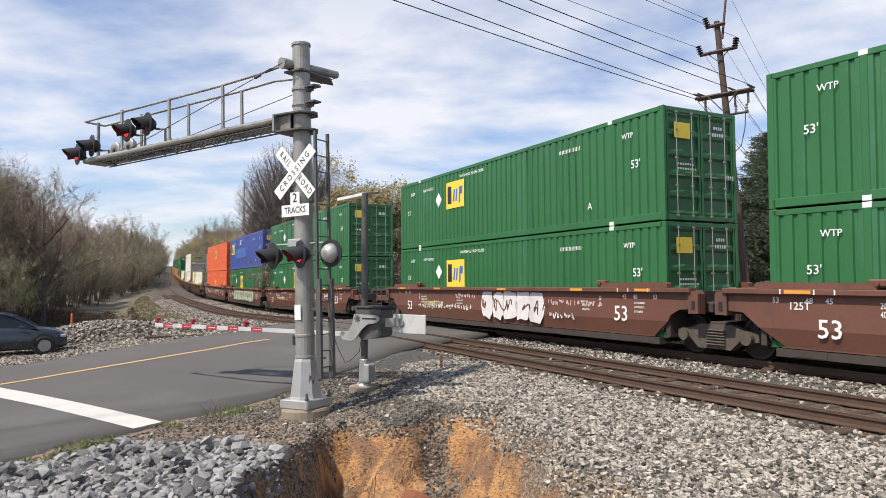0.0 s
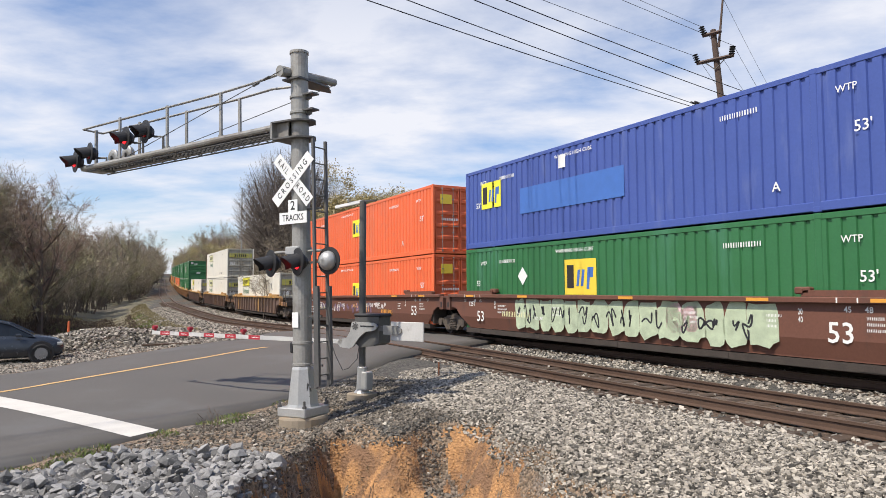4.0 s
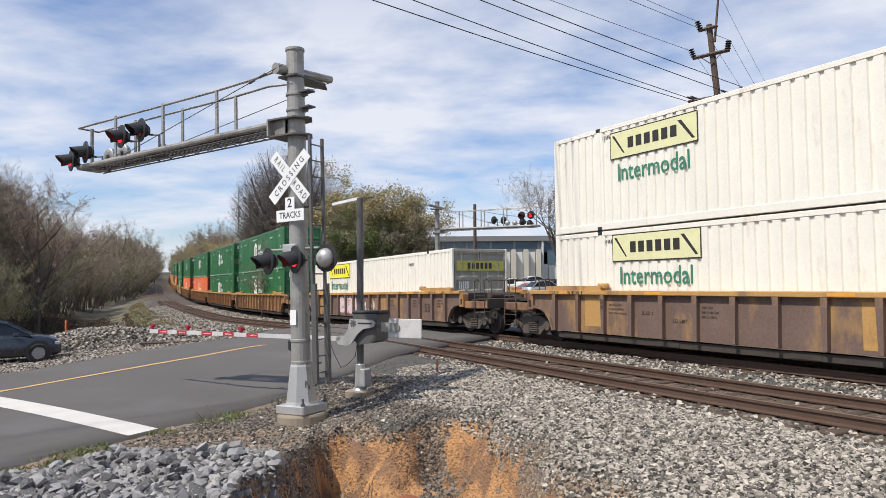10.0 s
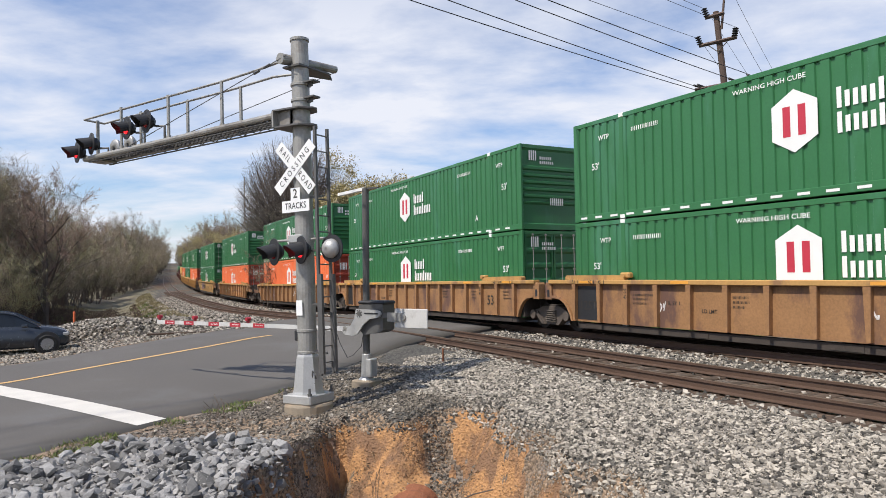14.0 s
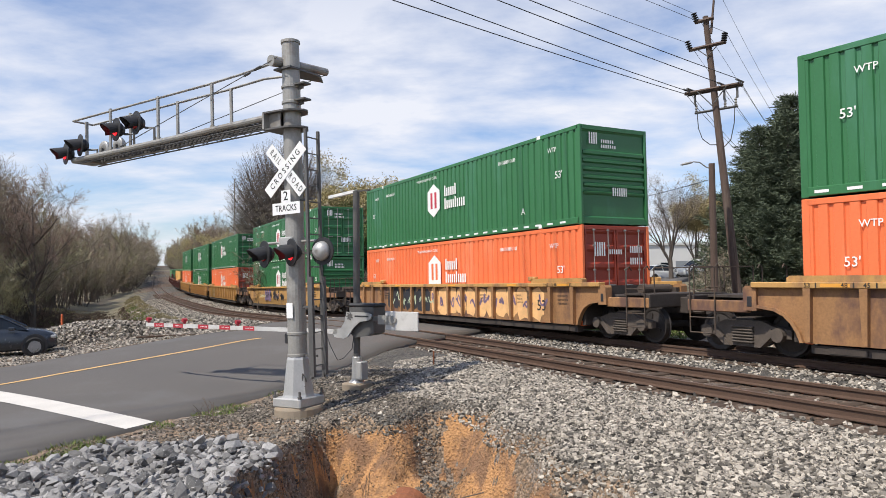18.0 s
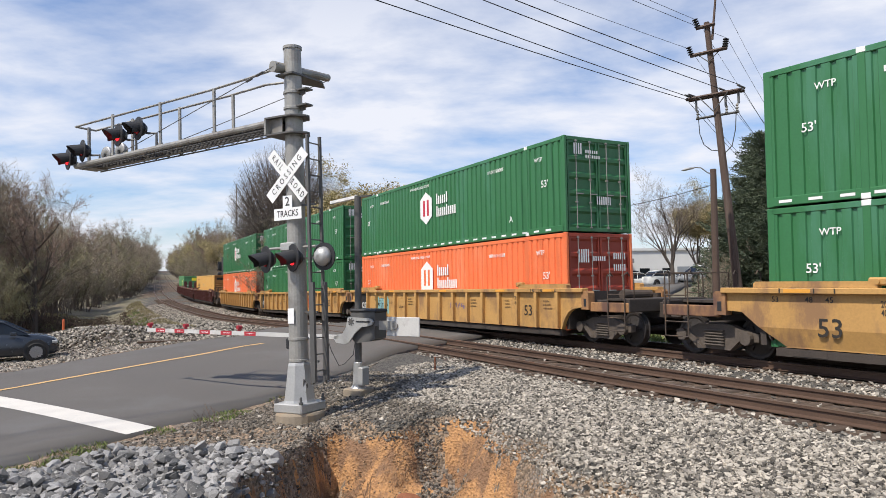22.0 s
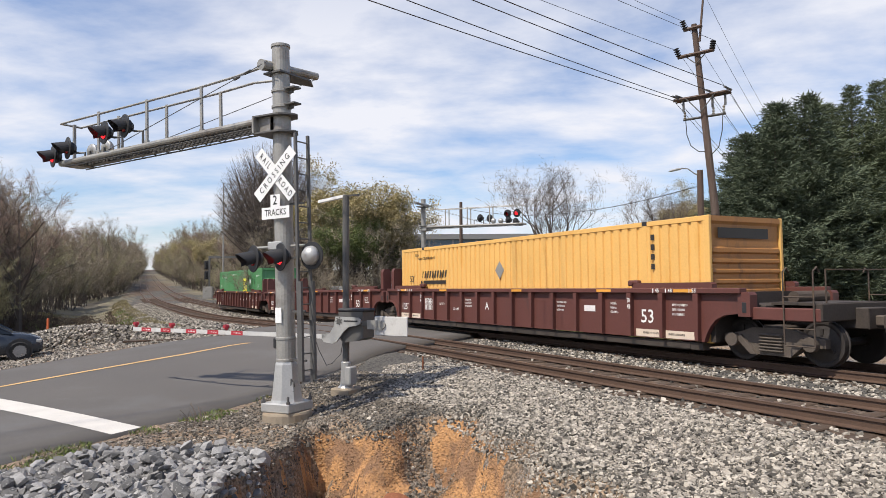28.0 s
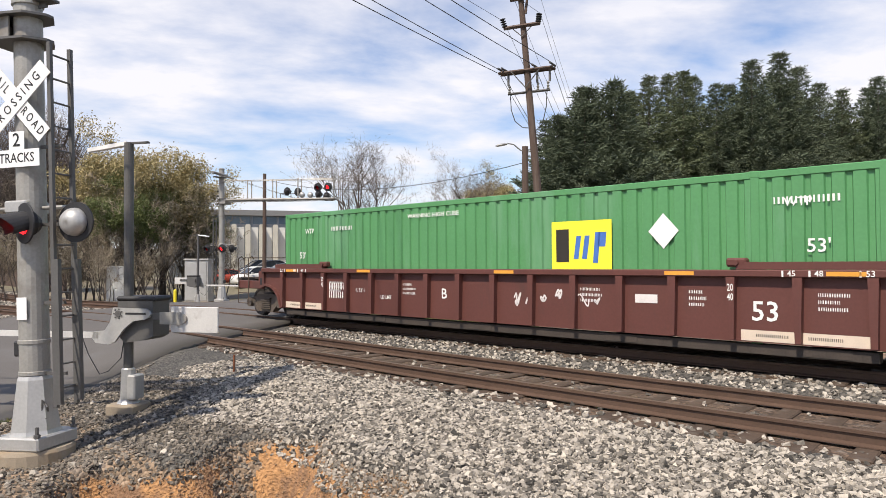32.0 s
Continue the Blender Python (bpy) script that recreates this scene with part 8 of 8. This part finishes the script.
def culvert():
    x, y = -.70, 10.35
    t = thing("culvert_pipe", "rusty broken corrugated culvert pipe in the clay bank", "pipe", at=Matrix.Translation((x, y, gz(x, y) - .02)) @ pose(0, 0, 0, 6, 0, -14))
    me = Mesh()
    n, L = 22, 16
    vs, fs = [], []
    for i in range(L + 1):
        for k in range(n + 1):
            a = math.radians(-70 + 300 * k / n)
            r = .40 + .018 * math.sin(i * 2.1)
            vs.append((r * math.cos(a), -.5 + i * .09 + (.16 * math.sin(k * 1.7) if i == 0 else 0), r * math.sin(a)))
    for i in range(L):
        for k in range(n):
            q = i * (n + 1) + k
            fs.append((q, q + 1, q + n + 2, q + n + 1))
    me.add(vs, fs)
    part("pipe_wall", me, M["pipe_rust"], t)
    rs = random.Random(4)
    for px, pz, turn in ((.45, .05, 35), (.62, .22, 15), (.30, .50, 60), (.05, .56, 40), (-.45, .36, -35)):
        me = Mesh()
        rows = [(k * .09, .05 * math.sin(k * 1.1), rs.uniform(.10, .2)) for k in range(6)]
        vs, fs = [], []
        for a, lift, wide in rows:
            vs += [(a, -wide, lift), (a, wide, lift), (a, wide, lift + .012), (a, -wide, lift + .012)]
        for k in range(5):
            fs += [(4 * k + i, 4 * k + (i + 1) % 4, 4 * k + 4 + (i + 1) % 4, 4 * k + 4 + i) for i in range(4)]
        fs += [(3, 2, 1, 0), (20, 21, 22, 23)]
        me.add(vs, fs)
        part("torn_sheet", me, M["pipe_rust"], t, "torn rusty sheet", at=pose(px, -.55, pz, rs.uniform(-30, 30), -turn, rs.uniform(-40, 10)))
    for dx, dy, s in ((.9, .1, .11), (-.75, .3, .10), (1.3, .2, .14), (.35, -.3, .10), (-.5, .05, .13), (-.3, .35, .08), (-1.0, .1, .08), (.55, .4, .07), (.2, .6, .09), (1.1, -.2, .12)):
        v, f = stone_shape(int(dx * 100) % 97, 12)
        me = Mesh(); me.add((v * s).tolist(), f.tolist())
        ob = part("boulder", me, M["concrete"], at=Matrix.Translation((x + dx, y + dy, gz(x + dx, y + dy) + s * .3)))
        tagged(ob, "dirty lump of rock in the washed-out bank", "rock")
    me = Mesh(); me.tube([(0, 0, 0), (.5, .1, .18), (1.1, .15, .30), (1.6, .3, .38)], [.014, .011, .008, .004], 5)
    ob = part("dead_branch", me, M["bark"], at=Matrix.Translation((-.1, 10.5, gz(-.1, 10.5) + .25)))
    tagged(ob, "thin dead branch lying on the clay", "branch")
    me = Mesh(); me.tube([(0, 0, -.1), (0, 0, .32)], .022, 6)
    ob = part("marker_stake", me, M["pipe_rust"], at=Matrix.Translation((-.05, 16.3, gz(-.05, 16.3))))
    tagged(ob, "short rusty stake in the gravel", "stake")


# ---------- vehicles ----------
def sedan_body():
    """Lower body from cross-sections along x (nose at +x)."""
    st = [(-2.35, .70, .42, .62, .78), (-2.2, .84, .26, .70, .96), (-1.6, .90, .20, .78, 1.00), (-.6, .91, .18, .80, .98), (.5, .91, .18, .80, .96),
          (1.1, .91, .19, .78, .93), (1.68, .89, .20, .73, .84), (1.95, .82, .22, .66, .75), (2.10, .64, .30, .54, .62)]
    me, n = Mesh(), 10
    for x, w, z0, zs, z1 in st:
        half = [(w * .82, z0), (w * .97, z0 + .08), (w, (z0 + zs) / 2), (w * .97, zs), (w * .86, z1)]
        ring = half + [(-y, z) for y, z in half[::-1]]
        me.v += [(x, y, z) for y, z in ring]
    for i in range(len(st) - 1):
        for k in range(n):
            a, b = i * n + k, i * n + (k + 1) % n
            me.f.append((a, a + n, b + n, b))
    me.f.append(tuple(range(n)))
    me.f.append(tuple(range((len(st) - 1) * n, len(st) * n))[::-1])
    return me


def sedan_top(grow=0.0):
    st = [(-1.95, .66, .96, .98), (-1.2, .62, .98, 1.36), (-.5, .60, .97, 1.45), (.1, .60, .96, 1.43), (.45, .61, .95, 1.34), (1.2, .70, .90, .93)]
    me, n = Mesh(), 4
    for x, w, z0, z1 in st:
        me.v += [(x, w * 1.22 + grow, z0), (x, w + grow, z1 + grow), (x, -w - grow, z1 + grow), (x, -w * 1.22 - grow, z0)]
    for i in range(len(st) - 1):
        for k in range(n - 1):
            a = i * n + k
            me.f.append((a, a + n, a + n + 1, a + 1))
    return me


def sedan_roof():
    st = [(-1.25, .60, 1.36), (-.5, .59, 1.455), (.1, .59, 1.435), (.42, .58, 1.35)]
    me = Mesh()
    for x, w, z in st:
        me.v += [(x, w, z), (x, -w, z)]
    for i in range(3):
        me.f.append((2 * i, 2 * i + 2, 2 * i + 3, 2 * i + 1))
    for sy in (-1, 1):
        me.tube([(-1.85, sy * .78, .99), (-1.2, sy * .64, 1.36), (-.5, sy * .62, 1.45), (.1, sy * .62, 1.43), (.45, sy * .63, 1.34), (1.15, sy * .82, .95)], .035, 5)
        me.tube([(-.35, sy * .80, .97), (-.45, sy * .62, 1.44)], .03, 4)
    return me


def tyre_mesh():
    me = Mesh(); me.lathe([(.20, -.1), (.29, -.11), (.325, -.08), (.325, .08), (.29, .11), (.20, .1), (.20, -.1)], 24, pose(0, 0, 0, 90)); return me


def rim_mesh():
    me = Mesh()
    for k in range(10):
        a = 2 * math.pi * k / 10 + (.12 if k % 2 else -.12)
        me.box(-.011, .011, -.125, -.105, .03, .22, pose(0, 0, 0, 0, math.degrees(a)))
    me.lathe([(.205, -.09), (.225, -.1), (.225, .1), (.205, .09)], 24, pose(0, 0, 0, 90))
    me.lathe([(0, -.13), (.05, -.13), (.05, -.05), (0, -.05)], 10, pose(0, 0, 0, 90))
    return me


def vehicle(name, paint, label, at, group="", tall=1.0):
    c = thing(name, label, "car", group, at=at)
    body = part("body", shared("sedan_body", sedan_body, paint), None, c, smooth=False)
    for p in body.data.polygons:
        p.use_smooth = True
    part("window_band", shared("sedan_top", sedan_top, M["glass_dark"]), None, c, "dark windows")
    part("roof", shared("sedan_roof", sedan_roof, paint), None, c)
    for x in (-1.42, 1.40):
        for sy in (-1, 1):
            turn = Matrix.Rotation(0 if sy < 0 else math.pi, 4, 'Z')
            w = part("wheel", shared("tyre", tyre_mesh, M["tyre"]), None, c, at=Matrix.Translation((x, sy * .875, .325)) @ turn)
            part("wheel_arch", shared("arch", lambda: Mesh().lathe([(0, -.03), (.40, -.03), (.40, .03), (0, .03)], 24, pose(0, 0, 0, 90)), M["black"]), None, c, at=Matrix.Translation((x, sy * .893, .36)))
            part("rim", shared("rim", rim_mesh, M["alloy"]), None, w, "pale alloy rim")
    for sy in (-1, 1):
        me = Mesh(); me.box(1.86, 2.06, *sorted((sy * .50, sy * .82)), .58, .70, b=.03); part("headlight", me, M["alum"], c)
        me = Mesh(); me.box(.62, .82, *sorted((sy * .88, sy * 1.04)), .92, 1.04, b=.03); part("mirror", me, paint, c)
    return c


def park_cars():
    h = Vector((.87, .5, 0)).normalized()
    wheel = Vector((-13.98, 24.5, 0))
    left = Vector((-h.y, h.x, 0))
    ctr = wheel - h * 1.40 + left * .84
    vehicle("sedan", M["car_grey"], "dark grey sedan stopped on the gravel by the road", frame_of(Vector((ctr.x, ctr.y, gz(wheel.x, wheel.y) - .02)), h))
    rng = random.Random(17)
    paints = [M["car_grey"], M["building_white"], M["black"], M["alum"], M["building_white"], M["car_grey"], M["dull_red"]]
    words = ["dark grey", "white", "black", "silver", "white", "dark grey", "red"]
    k = 0
    for row, (y, x0, x1) in enumerate(((69, 3, 30), (75, 1, 32), (82, 4, 34))):
        x = x0
        while x < x1:
            i = rng.randrange(7)
            a = rng.choice((15, 195, 20, 200)) + rng.uniform(-6, 6)
            vehicle("parked_car", paints[i], f"{words[i]} car in the lot beyond the tracks", pose(x, y + rng.uniform(-.4, .4), gz(x, y), 0, 0, a) @ Matrix.Diagonal((1, 1, rng.choice((1.0, 1.25, 1.3)), 1)), "cars in the lot")
            x += rng.uniform(3.0, 4.6)
            k += 1


# ---------- beyond the crossing ----------
def building():
    g = gz(10, 94)
    top = 8.2 - g
    t = thing("warehouse", "low grey industrial building with cream fins and a blue-grey window band", "building", at=Matrix.Translation((0, 96, g)))
    me = Mesh(); me.box(-6, 24.2, 0, 18, -1, top - .7); part("wall", me, M["building_grey"], t)
    me = Mesh(); me.box(-6.3, 24.4, -.6, 18.3, top - .7, top); part("roof", me, M["roof_grey"], t)
    x = -2.0
    while x < 13.5:
        me = Mesh(); me.prism([(x, -.5), (x + .62, -.5), (x + .62, top - 2.0), (x + .5, top - 1.85), (x + .12, top - 1.85), (x, top - 2.0)], -.9, -.02)
        part("fin", me, M["tank_cream"], t)
        me = Mesh(); me.box(x + .7, x + 1.6, -.06, .02, .6, top - 2.2); part("panel", me, M["building_white"], t)
        x += 1.72
    x = -5.8
    while x < 14:
        me = Mesh(); me.box(x, x + 3.0, -.05, .02, top - 1.75, top - .78); part("window", me, M["glass_blue"], t)
        x += 3.3
    for x in (14.6, 17.4, 20.2):
        me = Mesh(); me.box(x, x + 2.3, -.06, .02, top - 3.9, top - .95); part("window", me, M["glass_blue"], t)
        me = Mesh(); me.box(x - .35, x - .1, -.5, 0, .3, top - .7); part("pilaster", me, M["building_white"], t)
    me = Mesh(); me.box(22.6, 24.25, -.12, .1, -.5, top - .7); part("end_wall", me, M["building_white"], t)
    # canopy over the loading yard
    c = thing("canopy", "flat grey canopy roof on posts before the warehouse", "canopy", at=Matrix.Translation((0, 92, gz(20, 92))))
    cz = 4.5 - gz(20, 92)
    me = Mesh(); me.box(16.0, 25.6, -2.4, 3.2, cz - .55, cz); part("roof", me, M["roof_grey"], c)
    me = Mesh(); me.box(16.0, 25.6, 3.2, 3.5, -.5, cz - .55); part("back_wall", me, M["building_white"], c)
    for x in (16.3, 19.3, 22.4, 25.3):
        me = Mesh(); me.tube([(x, -2.2, -.5), (x, -2.2, cz - .5)], .09, 6); part("post", me, M["galv"], c)
    t2 = thing("workshop", "low white workshop with small windows", "building", at=Matrix.Translation((26, 92, gz(28, 90))))
    h = 5.9 - gz(28, 90)
    me = Mesh(); me.box(-.4, 24, 0, 12, -1, h - .3); part("wall", me, M["building_white"], t2)
    me = Mesh(); me.box(-.6, 24.2, -.2, 12.2, h - .3, h); part("roof", me, M["building_white"], t2)
    for x in (1, 4, 9, 13, 17):
        me = Mesh(); me.box(x, x + 1.3, -.06, .02, 1.0, 2.4); part("window", me, M["glass_dark"], t2)
    me = Mesh(); me.box(6, 8.6, -.06, .02, -.2, 2.6); part("roller_door", me, M["building_grey"], t2)
    m = thing("lattice_mast", "thin grey lattice radio mast behind the warehouse", "mast", at=Matrix.Translation((18.7, 116, gz(18.7, 114))))
    for a in range(3):
        dx, dy = .35 * math.cos(a * 2.094), .35 * math.sin(a * 2.094)
        part("leg", Mesh().tube([(dx, dy, -.3), (dx * .5, dy * .5, 17)], .04, 4), M["galv"], m)
    me = Mesh()
    for k in range(20):
        z, r = k * .85, .35 * (1 - k / 44)
        for a in range(3):
            p = [Vector((r * math.cos((a + j) * 2.094), r * math.sin((a + j) * 2.094), z + j * .85)) for j in (0, 1)]
            me.tube(p, .02, 3)
    part("bracing", me, M["galv"], m)


def trackside():
    # signal bracket mast by the far line
    x, y, z, h = on_line(101, -4.0)
    t = thing("track_signal", "dark two-headed railway signal on a bracket mast", "railway signal", at=Matrix.Translation((x, y, gz(x, y))))
    me = Mesh()
    me.box(-.12, .12, -.12, .12, -.3, 6.6); me.box(-.12, 4.6, -.1, .1, 6.2, 6.6)
    part("mast", me, M["galv_dark"], t)
    for zz in (4.6, 3.0):
        me = Mesh(); me.box(-.75, -.15, -.15, .05, zz, zz + 1.3, b=.1)
        hd = part("signal_head", me, M["black"], t)
        for k in (.3, .65, 1.0):
            me = Mesh(); me.tube([(-.45, -.15, zz + k), (-.45, -.4, zz + k)], .12, 8); part("hood", me, M["black"], hd)
    me = Mesh(); me.box(-.9, .5, -.3, .5, -.2, 1.9, b=.03); part("cabinet", me, M["galv"], t)
    x, y, z, h = on_line(97, -5.5)
    ob = part("radio_mast", Mesh().tube([(0, 0, -.3), (0, 0, 17.5)], [.16, .08], 8), M["galv"], at=Matrix.Translation((x, y, gz(x, y))))
    tagged(ob, "tall thin grey metal mast beside the line", "mast")
    # fence of brown boards
    f = thing("fence", "weathered brown board fence beyond the line", "fence")
    board = Mesh().box(-.09, .09, -.015, .015, -.1, 1.75, b=.005).data("board", M["wood_pole"])
    rng = random.Random(9)
    for s in np.arange(60, 92, .21):
        x, y, z, h = on_line(s, -7.2)
        ob = new("board", board); ob.parent = f
        ob.matrix_basis = pose(x, y, gz(x, y) + rng.uniform(-.05, .05), 0, rng.uniform(-1.5, 1.5), math.degrees(h) + 90)
    # equipment cabinets
    for x, y, w, hh, lab, mat in ((-1.4, 49.8, 1.5, 2.7, "silver metal equipment hut by the far signal mast", "alum"), (-6.4, 53, 1.3, 2.3, "white metal cabinet beyond the crossing", "building_white")):
        c = thing("equipment_cabinet", lab, "cabinet", "equipment cabinets", at=Matrix.Translation((x, y, gz(x, y))) @ Matrix.Rotation(radians(-20), 4, 'Z'))
        part("body", Mesh().box(-w / 2, w / 2, -.5, .5, .1, hh, b=.02), M[mat], c)
        part("lid", Mesh().box(-w / 2 - .06, w / 2 + .06, -.56, .56, hh, hh + .1, b=.02), M[mat], c)
        part("door", Mesh().box(-w / 2 + .08, w / 2 - .08, -.53, -.495, .2, hh - .1, b=.01), M[mat], c)
        part("plinth", Mesh().box(-w / 2 - .1, w / 2 + .1, -.6, .6, -.3, .1), M["concrete"], c)
    ob = part("bollard", Mesh().lathe([(.09, -.2), (.09, .85), (.05, .92), (0, .93)], 12), M["bollard_yellow"], at=Matrix.Translation((-2.7, 47.2, gz(-2.7, 47.2))))
    tagged(ob, "yellow round steel bollard beside the far gate", "bollard")
    # wooden service pole behind the far signals
    ob = part("service_pole", Mesh().tube([(0, 0, -.3), (.02, 0, 7.67 - gz(2.69, 51))], [.15, .11], 8), M["wood_pole"], at=Matrix.Translation((2.69, 51, gz(2.69, 51))))
    tagged(ob, "plain brown wooden service pole", "utility pole")
    span((2.69, 51, 7.3), (11.7, 29.1, 5.9), .9, .014)
    # orange marker post and a board lying on the gravel
    ob = part("marker_post", Mesh().lathe([(.05, -.2), (.05, 1.15), (.03, 1.2), (0, 1.2)], 10), M["post_orange"], at=Matrix.Translation((-16.5, 31.0, gz(-16.5, 31))))
    tagged(ob, "orange plastic marker post on the verge", "marker post")
    ob = part("plank", Mesh().box(-1.1, 1.1, -.12, .12, 0, .07, b=.01), M["tie"], at=pose(-10.6, 27.6, gz(-10.6, 27.6) + .03, 0, 0, 24))
    tagged(ob, "dark old sleeper lying on the gravel", "plank")


lay_stones()
grow_grass()
culvert()
park_cars()
building()
trackside()

utility = wires()
street_lamp()
plant()
place_sleepers()
motions()
